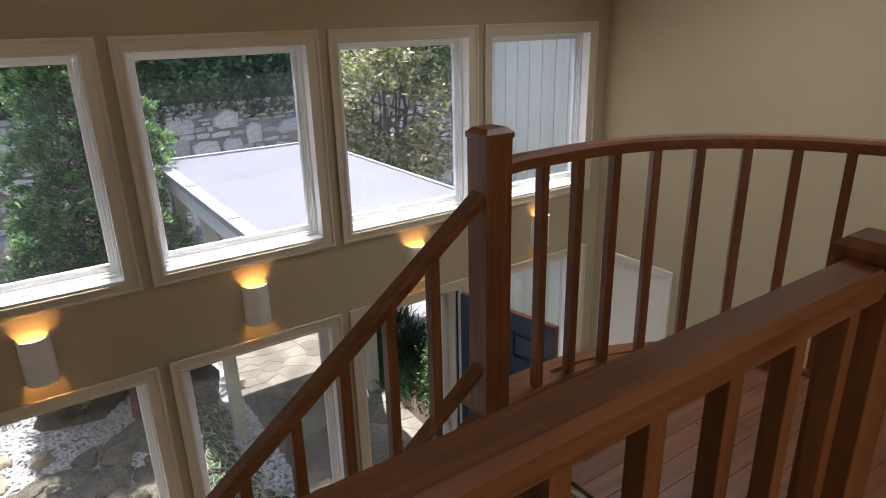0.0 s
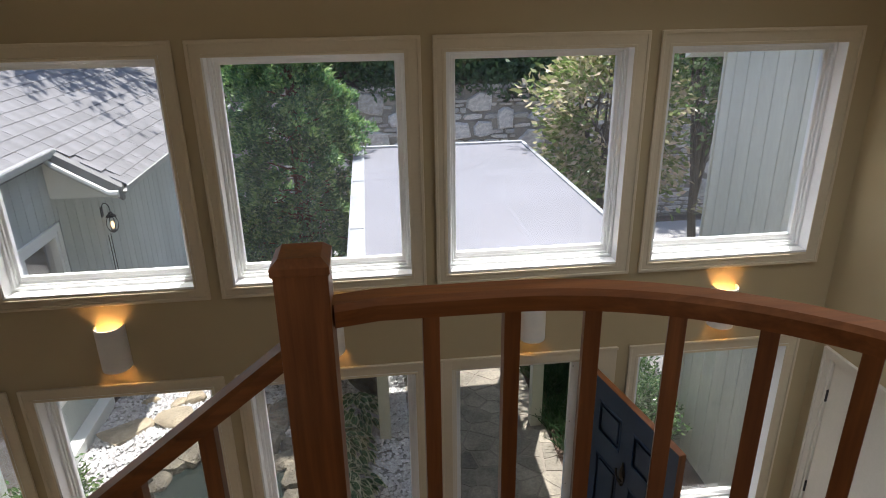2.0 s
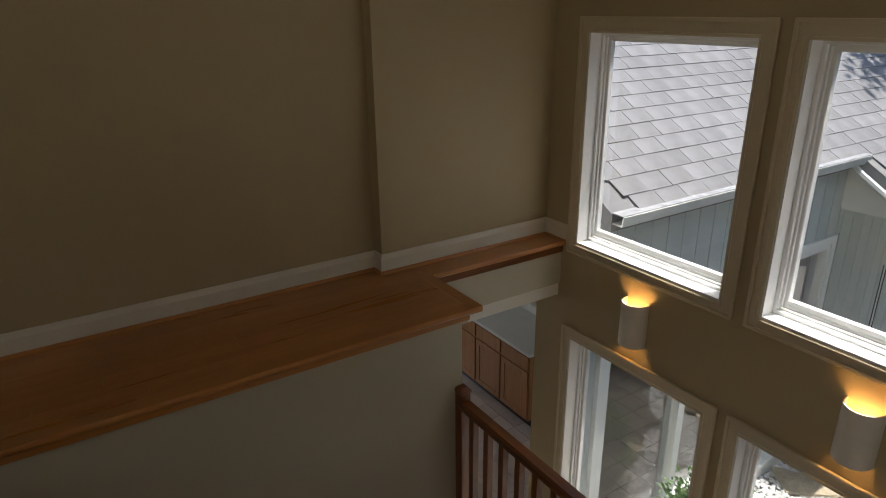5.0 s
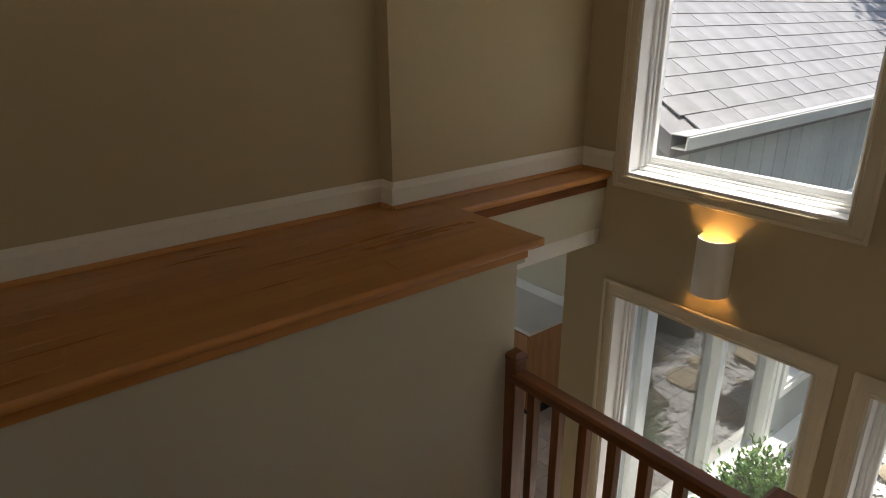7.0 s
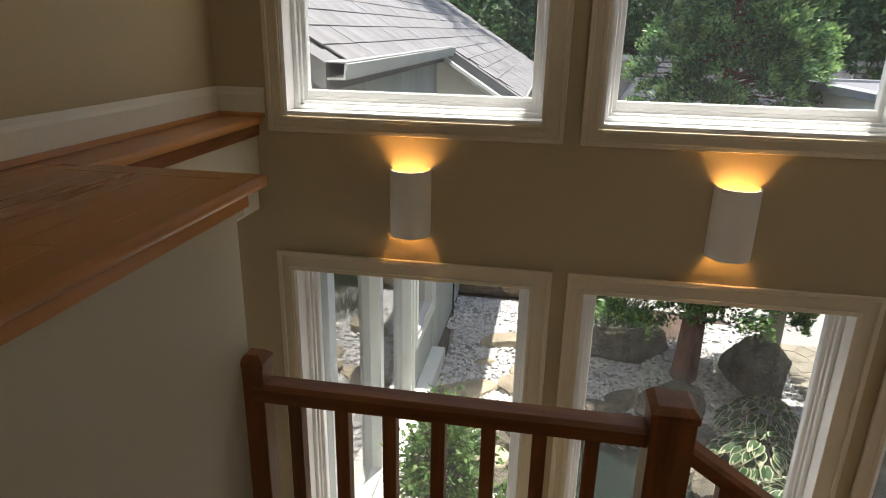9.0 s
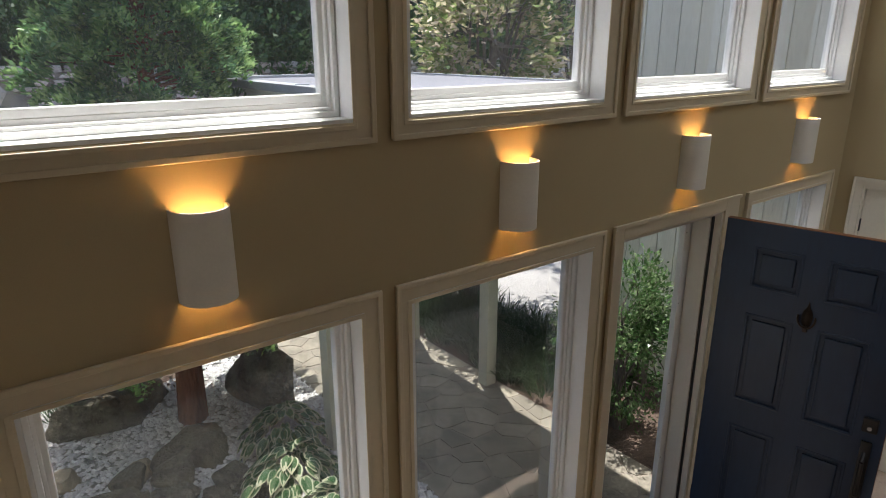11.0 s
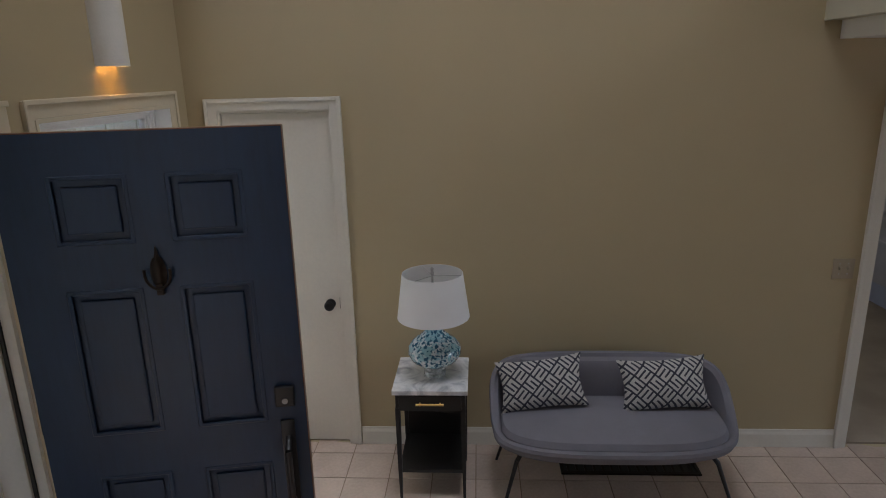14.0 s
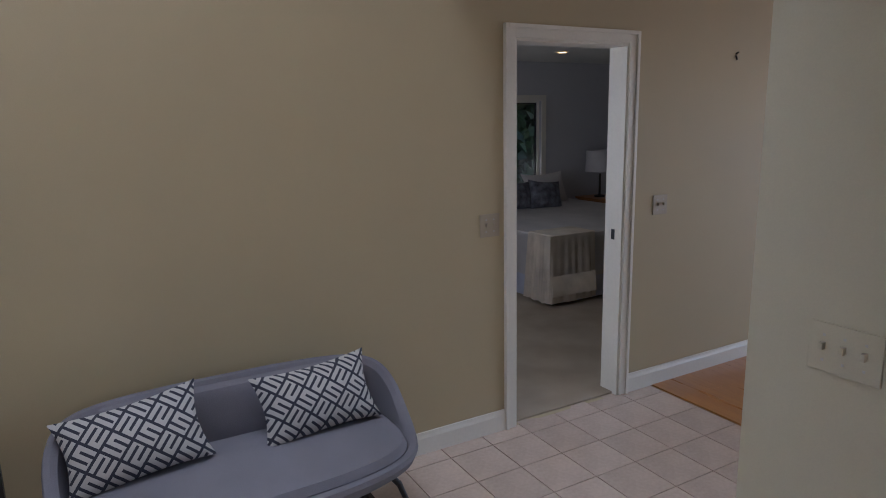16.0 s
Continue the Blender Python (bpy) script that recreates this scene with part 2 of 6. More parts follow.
# Unseen wall; its opening is added to hold the lower fill lamp.
setting("wall_south", wall_mesh("x", -6.5, EAST + 4.2, -6.12, -6.0, -0.1, TOP_Z, [(0.0, 4.0, 0.3, 2.3)]), WALL, "plain tan wall closing the house", "wall")
# Opening added in an unseen wall, for the upper hall fill lamp.
setting("wall_upper_south", wall_mesh("x", -2.1, EAST, -2.32, -2.2, UP, TOP_Z, [(0.2, 1.9, 3.7, 4.85)]), WALL, "unseen tan wall of the upper hall with an opening added for fill light", "wall")
setting("ceiling", box(-2.1, -2.3, TOP_Z, EAST + 0.15, NORTH + 0.16, TOP_Z + 0.12), CEIL, "white painted ceiling over the foyer", "ceiling")
setting("ceiling_lower", box(-1.2, -6.0, 2.36, EAST, 0.24, 2.45), CEIL, "white painted ceiling under the upper hall", "ceiling")

# upper floor with its curved balcony
QX, QY, QR, RY = 2.05, 0.545, 0.90, 1.445      # centre and radius of the rounded rail, line of its straight part


def curve_pt(t, grow=0.0):
    """A point on the balcony's rounded rail line; t from 0 (by the stair newel) to 1 (at the hall)."""
    a, q, c = QX - 1.66, QR * math.pi / 2, QY - 0.33
    s = t * (a + q + c)
    if s < a:
        return (1.66 + s, RY + grow)
    if s < a + q:
        w = math.pi / 2 - (s - a) / QR
        return (QX + (QR + grow) * math.cos(w), QY + (QR + grow) * math.sin(w))
    return (QX + QR + grow, QY - (s - a - q))


edge = [curve_pt(i / 40, 0.075) for i in range(41)]
setting("upper_floor", prism([(1.62, 0.31)] + [(1.62, RY + 0.075)] + edge + [(EAST, 0.33), (EAST, -2.2), (-1.98, -2.2), (-1.98, 0.31)], 2.45, UP - 0.02), CREAM,
        "pale painted edge of the upper floor and rounded balcony", "floor")
nosing = [(1.64, RY + 0.105)] + [curve_pt(i / 40, 0.105) for i in range(1, 40)] + [(QX + QR + 0.105, 0.36), (EAST, 0.36)]
setting("balcony_nosing", sweep([(x, y, UP - 0.016) for x, y in nosing], [(-0.05, -0.016), (0.018, -0.016), (0.024, 0.0), (0.018, 0.016), (-0.05, 0.016)]), OAKX,
        "stained oak nosing along the rounded balcony edge", "trim", smooth=True)
setting("ledge_floor", prism([(WEST, -2.2), (LEDGE - 0.01, -2.2), (LEDGE - 0.01, LEND - 0.015), (NARROW, LEND - 0.015), (NARROW, NORTH), (WEST, NORTH)], UP - 0.09, UP - 0.022), CREAM,
        "pale painted edge of the floor ledge", "floor")


def planks(parent_name, label, cells, material, kindname="board"):
    """One floor of boards; cells are plans of single boards."""
    floor_ob = thing(parent_name, (0, 0, UP), label, "floor", kind="structure")
    for poly in cells:
        part(kindname, prism(poly, UP - 0.02, UP, 0.0006), material, floor_ob)


rnd = random.Random(4)
cells = []
bw = 0.083
y = -2.2
while y < RY + 0.05:                                     # upper hall and balcony, boards along x
    y2 = y + bw - 0.002
    x0 = -1.19 if y2 < 0.33 else 1.64
    if y2 < 0.33:
        x1 = EAST
    else:
        q = max(0.0, y2 - QY)
        x1 = QX + math.sqrt(max(0.0, (QR + 0.075) ** 2 - q * q))
    x = x0
    step = rnd.uniform(0.5, 1.4)
    while x < x1 - 0.02:
        xe = min(x1, x + step)
        if x1 - xe < 0.2:
            xe = x1
        cells.append([(x, y), (xe - 0.0015, y), (xe - 0.0015, y2), (x, y2)])
        x, step = xe, rnd.uniform(0.8, 1.5)
    y += bw
planks("floor_upper_hall", "stained oak board floor of the upper hall", cells, OAKX)
cells = []
lw = (LEDGE + 0.008 - WEST) / 9
for k in range(9):                                 # ledge, boards along y
    xa = WEST + k * lw
    yy, step = -2.2, rnd.uniform(0.4, 1.2)
    while yy < LEND + 0.015:
        ye = min(LEND + 0.015, yy + step)
        cells.append([(xa, yy), (xa + lw - 0.0006, yy), (xa + lw - 0.0006, ye - 0.0015), (xa, ye - 0.0015)])
        yy, step = ye, rnd.uniform(0.9, 1.6)
cells += [[(PIL, LEND + 0.015), (NARROW - 0.005, LEND + 0.015), (NARROW - 0.005, NORTH), (PIL, NORTH)]]
planks("floor_ledge", "stained oak board ledge along the upper wall", cells, FLOORY)
prof = [(-0.05, -0.03), (0.022, -0.03), (0.029, -0.023), (0.031, -0.015), (0.029, -0.007), (0.022, 0.0), (-0.05, 0.0)]
setting("ledge_nosing", sweep([(LEDGE, -2.2, UP + 0.002), (LEDGE, LEND + 0.015, UP + 0.002)], prof), FLOORY, "rounded oak nosing on the ledge", "trim", smooth=True)
setting("ledge_end_nosing", sweep([(LEDGE + 0.024, LEND, UP + 0.001), (NARROW, LEND, UP + 0.001)], [(-u, v) for u, v in prof][::-1]), FLOORX, "rounded oak nosing on the ledge end", "trim", smooth=True)
setting("ledge_narrow_nosing", sweep([(NARROW, LEND + 0.025, UP + 0.0015), (NARROW, NORTH, UP + 0.0015)], prof), FLOORY, "narrow oak nosing by the window", "trim", smooth=True)
setting("ledge_fascia", box(LEDGE - 0.012, -2.2, UP - 0.066, LEDGE + 0.004, LEND - 0.015, UP - 0.03), FLOORY, "stained oak band under the ledge nosing", "trim")
setting("ledge_narrow_fascia", box(NARROW - 0.002, LEND - 0.015, UP - 0.075, NARROW + 0.012, NORTH, UP - 0.03), OAKY, "stained oak band under the narrow nosing", "trim")


def baseboard(name, p, q, side, z, h=0.115):
    """A skirting from p to q with a moulded top; side is the way out of the wall."""
    d = Vector((q[0] - p[0], q[1] - p[1], 0)).normalized()
    right = d.cross(Vector((0, 0, 1)))
    s = 1 if right.dot(Vector((*side, 0))) > 0 else -1
    pr = [(0, 0), (0.014 * s, 0), (0.014 * s, h * 0.74), (0.009 * s, h * 0.86), (0.006 * s, h), (0, h)]
    setting(name, sweep([(*p, z), (*q, z)], pr), TRIM, "white painted baseboard", "baseboard", smooth=False)


LEDGE_RUNS = [("ledge", (WEST, -2.2), (WEST, PIL_Y), (1, 0)), ("step", (WEST, PIL_Y), (PIL + 0.013, PIL_Y), (0, -1)),
              ("pilaster", (PIL, PIL_Y - 0.013), (PIL, NORTH), (1, 0)), ("window", (PIL + 0.01, NORTH), (-1.60, NORTH), (0, -1))]
for nm, p, q, side in LEDGE_RUNS:
    baseboard("baseboard_" + nm, p, q, side, UP + 0.001)
    d = 0.014
    p2, q2 = (p[0] + side[0] * d, p[1] + side[1] * d), (q[0] + side[0] * d, q[1] + side[1] * d)
    k = 1 if Vector((q[0] - p[0], q[1] - p[1], 0)).cross(Vector((0, 0, 1))).dot(Vector((*side, 0))) > 0 else -1
    setting("shoe_moulding_" + nm, sweep([(*p2, UP + 0.0015), (*q2, UP + 0.0015)], [(0, 0), (0.015 * k, 0), (0.0135 * k, 0.008), (0.008 * k, 0.014), (0, 0.017)]),
            FLOORY, "stained oak shoe moulding under the baseboard", "trim", smooth=True)
baseboard("baseboard_east_a", (EAST, 2.83), (EAST, -0.03), (-1, 0), 0.001)
baseboard("baseboard_east_b", (EAST, -0.93), (EAST, -6.0), (-1, 0), 0.001)
baseboard("baseboard_east_c", (EAST, NORTH), (EAST, 3.60), (-1, 0), 0.001)
baseboard("baseboard_north", (4.52, NORTH), (EAST, NORTH), (0, -1), 0.001)
baseboard("baseboard_stair", (1.9, 0.36), (3.03, 0.36), (0, 1), 0.001)


# ---- windows ----
def ring(x0, x1, z0, z1, w, y0, y1, bevel=0.0):
    """Four mitred members round an opening in an x-z plane."""
    bm = bmesh.new()
    o = [(x0, z0), (x1, z0), (x1, z1), (x0, z1)]
    n = [(x0 + w, z0 + w), (x1 - w, z0 + w), (x1 - w, z1 - w), (x0 + w, z1 - w)]
    vs = {}
    for key, loop in (("o", o), ("n", n)):
        for yy, tag in ((y0, "a"), (y1, "b")):
            vs[key + tag] = [bm.verts.new((x, yy, z)) for x, z in loop]
    for i in range(4):
        j = (i + 1) % 4
        for a, b in (("oa", "na"), ("na", "nb"), ("nb", "ob"), ("ob", "oa")):
            bm.faces.new((vs[a][i], vs[a][j], vs[b][j], vs[b][i]))
    bmesh.ops.recalc_face_normals(bm, faces=bm.faces)
    if bevel:
        bmesh.ops.bevel(bm, geom=[e for e in bm.edges if not e.is_boundary], offset=bevel, segments=1, affect="EDGES")
    return bm


def casing(x0, x1, z0, z1, y):
    """Moulded picture-frame casing proud of the wall at y."""
    bm = ring(x0, x1, z0, z1, CAS, y - 0.014, y, 0.002)
    add(bm, ring(x0 - 0.004, x1 + 0.004, z0 - 0.004, z1 + 0.004, 0.02, y - 0.024, y - 0.0145, 0.003))
    add(bm, ring(x0 + CAS - 0.022, x1 - CAS + 0.0, z0 + CAS - 0.022, z1 - CAS + 0.0, 0.016, y - 0.019, y - 0.0145, 0.002)) if x1 - x0 > 0.4 else None
    return bm


def window(name, x0, x1, z0, z1, label, bars=()):
    """x0..z1: the outside of the casing."""
    w = thing(name, ((x0 + x1) / 2, NORTH, z0), label, "window", kind="structure")
    part("casing", casing(x0, x1, z0, z1, NORTH), TRIMTAN, w, "moulded casing in warm white paint")
    a, b, c, d = x0 + CAS, x1 - CAS, z0 + CAS, z1 - CAS
    part("jamb", ring(a, b, c, d, 0.012, NORTH - 0.012, NORTH + 0.16), VINYL, w, "white jamb lining")
    part("window_frame", add(ring(a + 0.012, b - 0.012, c + 0.012, d - 0.012, 0.02, NORTH + 0.07, NORTH + 0.155, 0.003),
                             ring(a + 0.032, b - 0.032, c + 0.032, d - 0.032, 0.012, NORTH + 0.086, NORTH + 0.15, 0.002)), VINYL, w, "white vinyl frame")
    edges = [c + 0.034, *bars, d - 0.034]
    for k, (lo, hi) in enumerate(zip(edges, edges[1:])):
        lo2 = lo + (0.05 if k else 0)
        hi2 = hi - (0.05 if k < len(edges) - 2 else 0)
        sash = ring(a + 0.036, b - 0.036, lo2 + 0.002, hi2 - 0.002, 0.027, NORTH + 0.10, NORTH + 0.14, 0.004)
        part("sash", box(a + 0.06, NORTH + 0.102, lo2 + 0.026, b - 0.06, NORTH + 0.138, lo2 + 0.052, 0.004, sash), VINYL, w)
        p = part("pane", box(a + 0.058, NORTH + 0.117, lo2 + 0.024, b - 0.058, NORTH + 0.123, hi2 - 0.024), PANE, w)
        p.visible_shadow = False
    for z in bars:
        part("transom", box(a + 0.018, NORTH + 0.0, z - 0.045, b - 0.018, NORTH + 0.156, z + 0.045, 0.004), VINYL, w)
    return w


for i, x in enumerate(WIN_X):
    window("window_%d" % (i + 1), x, x + WIN_W, WIN_Z0, WIN_Z1, "fixed upper window in a moulded white casing above a wall sconce")
    if i < 3:
        window("window_%d" % (i + 6), x, x + WIN_W, 0.25 - CAS, LOW_Z1, "tall lower window in a moulded white casing under a wall sconce")
window("window_9", WIN_X[4], WIN_X[4] + WIN_W, 0.25 - CAS, LOW_Z1, "lower window with a small pane below, beside the front door", bars=(0.70,))


# ---- front doorway and door ----
dw = thing("door_frame", (2.69, NORTH, 0), "white front door frame with a metal weather strip, standing open", "door frame", kind="structure")
bm = bmesh.new()
for xa, xb in ((2.147, 2.222), (3.155, 3.30)):
    box(xa, NORTH - 0.015, 0, xb, NORTH, 2.18, 0.002, bm)
box(2.222, NORTH - 0.015, 2.105, 3.155, NORTH, 2.18, 0.002, bm)
box(2.143, NORTH - 0.024, 2.164, 3.304, NORTH - 0.0155, 2.184, 0.003, bm)
box(2.143, NORTH - 0.024, 0, 2.163, NORTH - 0.0155, 2.164, 0.003, bm)
part("casing", bm, TRIMTAN, dw)
bm = bmesh.new()
box(2.222, NORTH - 0.004, 0, 2.24, NORTH + 0.16, 2.105, 0.001, bm)
box(3.137, NORTH - 0.004, 0, 3.155, NORTH + 0.16, 2.105, 0.001, bm)
box(2.24, NORTH - 0.004, 2.087, 3.137, NORTH + 0.16, 2.105, 0.001, bm)
box(3.118, NORTH + 0.05, 0, 3.137, NORTH + 0.16, 2.087, 0.002, bm)
box(2.24, NORTH + 0.05, 0, 2.259, NORTH + 0.16, 2.087, 0.002, bm)
part("jamb", bm, TRIM, dw)
part("weather_strip", box(3.128, NORTH + 0.036, 0, 3.1365, NORTH + 0.049, 2.087), BLACK, dw, "black rubber strip")
bm = bmesh.new()
box(3.06, NORTH + 0.165, 0, 3.155, NORTH + 0.20, 2.105, 0.004, bm)
box(2.222, NORTH + 0.165, 0, 2.30, NORTH + 0.20, 2.105, 0.004, bm)
box(2.30, NORTH + 0.165, 2.02, 3.06, NORTH + 0.20, 2.105, 0.004, bm)
part("storm_frame", bm, VINYL, dw, "white aluminium outer frame")
bm = bmesh.new()
for z in (0.4, 0.95, 1.5, 1.95):
    rod((3.075, NORTH + 0.1655, z), (3.075, NORTH + 0.162, z), 0.005, n=8, bm=bm)
part("screw", bm, STEEL, dw)
part("threshold", box(2.222, NORTH - 0.01, -0.02, 3.155, NORTH + 0.22, 0.018, 0.006), OAKX, dw, "worn wooden threshold")

HINGE = (3.139, 3.646, 0.012)
turn = math.degrees(math.atan2(2.739 - 3.646, 3.316 - 3.139))
fd = thing("front_door", HINGE, "navy blue six-panel front door standing wide open", "door", turn=turn)
DW, DH, DT = 0.915, 2.073, 0.044
# the slab: rails, stiles and sunken panels; local x runs from the hinge, -y is the outer face
rows = [(0.22, 0.83), (1.0, 1.545), (1.705, 1.935)]
cols = [(0.165, 0.41), (0.53, 0.775)]
bm = bmesh.new()
box(0, 0.012, 0, DW, DT - 0.012, DH, bm=bm)
for f0, f1 in ((0.0, 0.0125), (DT - 0.0125, DT)):
    for xa, xb in ((0, cols[0][0]), (cols[0][1], cols[1][0]), (cols[1][1], DW)):
        box(xa, f0, 0, xb, f1, DH, bm=bm)
    zs = [0] + [v for r in rows for v in r] + [DH]
    for c0, c1 in cols:
        for lo, hi in zip(zs[::2], zs[1::2]):
            box(c0, f0, lo, c1, f1, hi, bm=bm)
for v in bm.verts:
    v.co.y -= DT
part("slab", bm, NAVY, fd, local=True)
for c0, c1 in cols:
    for r0, r1 in rows:
        b2 = ring(c0 - 0.002, c1 + 0.002, r0 - 0.002, r1 + 0.002, 0.016, -DT - 0.003, -DT + 0.004, 0.003)
        add(b2, box(c0 + 0.035, -DT + 0.001, r0 + 0.035, c1 - 0.035, -DT + 0.013, r1 - 0.035, 0.006))
        part("panel", b2, NAVY, fd, local=True)
part("edge", box(DW, -DT, 0, DW + 0.002, 0, DH), OAKZ, fd, "bare wooden lock edge", local=True)
part("top_edge", box(0, -DT + 0.002, DH, DW, -0.002, DH + 0.003), OAKX, fd, "bare wooden top edge", local=True)
for z in (0.2, 1.02, 1.78):
    bm = rod((-0.006, 0.004, z), (-0.006, 0.004, z + 0.1), 0.008, n=10)
    box(-0.004, -0.04, z, 0.0, 0.0, z + 0.1, 0.001, bm)
    box(-0.006, 0.004, z, 0.028, 0.0065, z + 0.1, 0.001, bm)
    part("hinge", bm, BRONZE, fd, "dark bronze hinge", local=True)
kx = (cols[0][1] + cols[1][0]) / 2
bm = lathe([(0.028, 0), (0.034, 0.006), (0.022, 0.016), (0.004, 0.02)], (0, 0, 0), 20)
for v in bm.verts:
    x, yv, z = v.co
    v.co = (kx + x * 0.8, -DT - z, 1.60 + yv * 1.7)
box(kx - 0.012, -DT - 0.02, 1.52, kx + 0.012, -DT, 1.56, 0.004, bm)
rod((kx, -DT - 0.004, 1.64), (kx, -DT - 0.008, 1.69), 0.012, 0.002, 10, bm)
kn = part("knocker_plate", bm, BRONZE, fd, "dark urn-shaped door knocker", smooth=True, local=True)
bm = bmesh.new()
last = None
for k in range(25):
    a = math.pi * (-0.08 + 1.16 * k / 24) + math.pi
    p = Vector((kx + 0.042 * math.cos(a), -DT - 0.022, 1.60 + 0.055 * math.sin(a)))
    if last is not None:
        rod(last, p, 0.0055, n=8, bm=bm)
    last = p
part("knocker_ring", bm, BRONZE, fd, smooth=True, local=True)
bm = box(DW - 0.105, -DT - 0.022, 1.06, DW - 0.035, -DT, 1.14, 0.006)
part("deadbolt", bm, BLACK, fd, "black deadbolt keypad", local=True)
part("keyhole", lathe([(0.011, 0), (0.011, 0.004)], (0, 0, 0), 14), STEEL, fd, local=True).matrix_basis = pose(DW - 0.07, -DT - 0.022, 1.085, 90, 0, 0)
bm = box(DW - 0.095, -DT - 0.012, 0.60, DW - 0.045, -DT, 1.0, 0.006)
rod((DW - 0.07, -DT - 0.01, 0.93), (DW - 0.07, -DT - 0.06, 0.90), 0.011, n=10, bm=bm)
rod((DW - 0.07, -DT - 0.06, 0.90), (DW - 0.07, -DT - 0.055, 0.70), 0.012, n=10, bm=bm)
rod((DW - 0.07, -DT - 0.055, 0.70), (DW - 0.07, -DT - 0.008, 0.66), 0.011, n=10, bm=bm)
part("handle", bm, BLACK, fd, "long black handle set", smooth=True, local=True)

# ---- closet door and bedroom doorway on the east wall ----
def door_casing(name, ya, yb, top, label, depth):
    f = thing(name, (EAST, (ya + yb) / 2, 0), label, "door frame", kind="structure")
    w = 0.065
    bm = bmesh.new()
    for a, b in ((ya, ya + w), (yb - w, yb)):
        box(EAST - 0.015, a, 0, EAST, b, top, 0.002, bm)
    box(EAST - 0.015, ya + w, top - w, EAST, yb - w, top, 0.002, bm)
    for a, b in ((ya, ya + 0.02), (yb - 0.02, yb)):
        box(EAST - 0.025, a, 0, EAST - 0.0155, b, top, 0.003, bm)
    box(EAST - 0.025, ya + 0.02, top - 0.02, EAST - 0.0155, yb - 0.02, top, 0.003, bm)
    part("casing", bm, TRIM, f)
    bm = bmesh.new()
    box(EAST - 0.004, ya + w - 0.004, 0, EAST + depth, ya + w + 0.014, top - w, 0.001, bm)
    box(EAST - 0.004, yb - w - 0.014, 0, EAST + depth, yb - w + 0.004, top - w, 0.001, bm)
    box(EAST - 0.004, ya + w + 0.014, top - w - 0.014, EAST + depth, yb - w - 0.014, top - w + 0.004, 0.001, bm)
    part("jamb", bm, TRIM, f)
    return f


door_casing("door_frame_closet", 2.836, 3.595, 2.13, "white painted casing round the closet door", 0.12)
bf = door_casing("door_frame_bedroom", -0.925, -0.032, 2.105, "white painted casing round the open bedroom doorway", 0.13)
part("strike_plate", box(EAST + 0.05, -0.848, 0.95, EAST + 0.075, -0.843, 1.01), BLACK, bf, "black strike plate")
cd = thing("closet_door", (EAST, 2.9, 0), "flat white closet door, closed, with black knob", "door")
part("slab", box(EAST + 0.012, 2.917, 0.012, EAST + 0.047, 3.514, 2.048, 0.002), TRIM, cd)
for z in (0.25, 1.0, 1.75):
    part("hinge", rod((EAST + 0.006, 3.517, z), (EAST + 0.006, 3.517, z + 0.09), 0.009, n=10), BLACK, cd, "black hinge")
kb = lathe([(0.03, 0), (0.03, 0.006), (0.012, 0.01), (0.012, 0.03), (0.026, 0.04), (0.03, 0.052), (0.024, 0.064), (0.004, 0.067)], (0, 0, 0), 20)
for v in kb.verts:
    x, yv, z = v.co
    v.co = (EAST + 0.012 - z, 2.975 + x, 0.93 + yv)
part("knob", kb, BLACK, cd, "round black knob", smooth=True)
part("latch", box(EAST + 0.004, 2.912, 0.9, EAST + 0.012, 2.919, 0.97), BLACK, cd)


# ---- sconces ----
def sconce(x):
    s = thing("wall_sconce", (x, NORTH, 2.30), "half-round plaster wall sconce glowing warm between two windows", "wall lamp", "foyer wall sconces")
    R, D, H, T = 0.083, 0.098, 0.272, 0.007
    bm = bmesh.new()
    n = 20
    rings = []
    for r, d, z in ((R, D, 0), (R, D, H), (R - T, D - T, H), (R - T, D - T, 0)):
        rings.append([bm.verts.new((x - r * math.cos(math.pi * i / n), NORTH - 0.001 - d * math.sin(math.pi * i / n) ** 0.85, 2.30 + z)) for i in range(n + 1)])
    for a, b in zip(rings, rings[1:] + rings[:1]):
        for i in range(n):
            bm.faces.new((a[i], a[i + 1], b[i + 1], b[i]))
    bmesh.ops.recalc_face_normals(bm, faces=bm.faces)
    part("shade", bm, PLASTER, s, smooth=True)
    bm = box(x - 0.03, NORTH - 0.012, 2.38, x + 0.03, NORTH - 0.001, 2.48, 0.002)
    rod((x, NORTH - 0.012, 2.385), (x, NORTH - 0.045, 2.385), 0.012, n=10, bm=bm)
    rod((x, NORTH - 0.045, 2.375), (x, NORTH - 0.045, 2.4), 0.015, n=12, bm=bm)
    part("lamp_holder", bm, STEEL, s, smooth=True)
    bulb = lathe([(0.008, 0), (0.012, 0.01), (0.013, 0.022), (0.004, 0.026)], (x, NORTH - 0.045, 2.4), 16)
    part("bulb", bulb, BULB, s, "small glowing bulb", smooth=True)
    lamp = new("sconce_light", bpy.data.lights.new("sconce_light", "POINT"))
    lamp.data.energy, lamp.data.color, lamp.data.shadow_soft_size = 1.25, (1.0, 0.52, 0.16), 0.02
    lamp.location = (x, NORTH - 0.05, 2.455)
    return s


BULB = bpy.data.materials.new("warm_bulb")
nt, b = nodes_of(BULB)
b.inputs["Emission Color"].default_value = (1.0, 0.6, 0.25, 1)
b.inputs["Emission Strength"].default_value = 1.4
for x in WIN_X:
    sconce(x + WIN_W / 2)


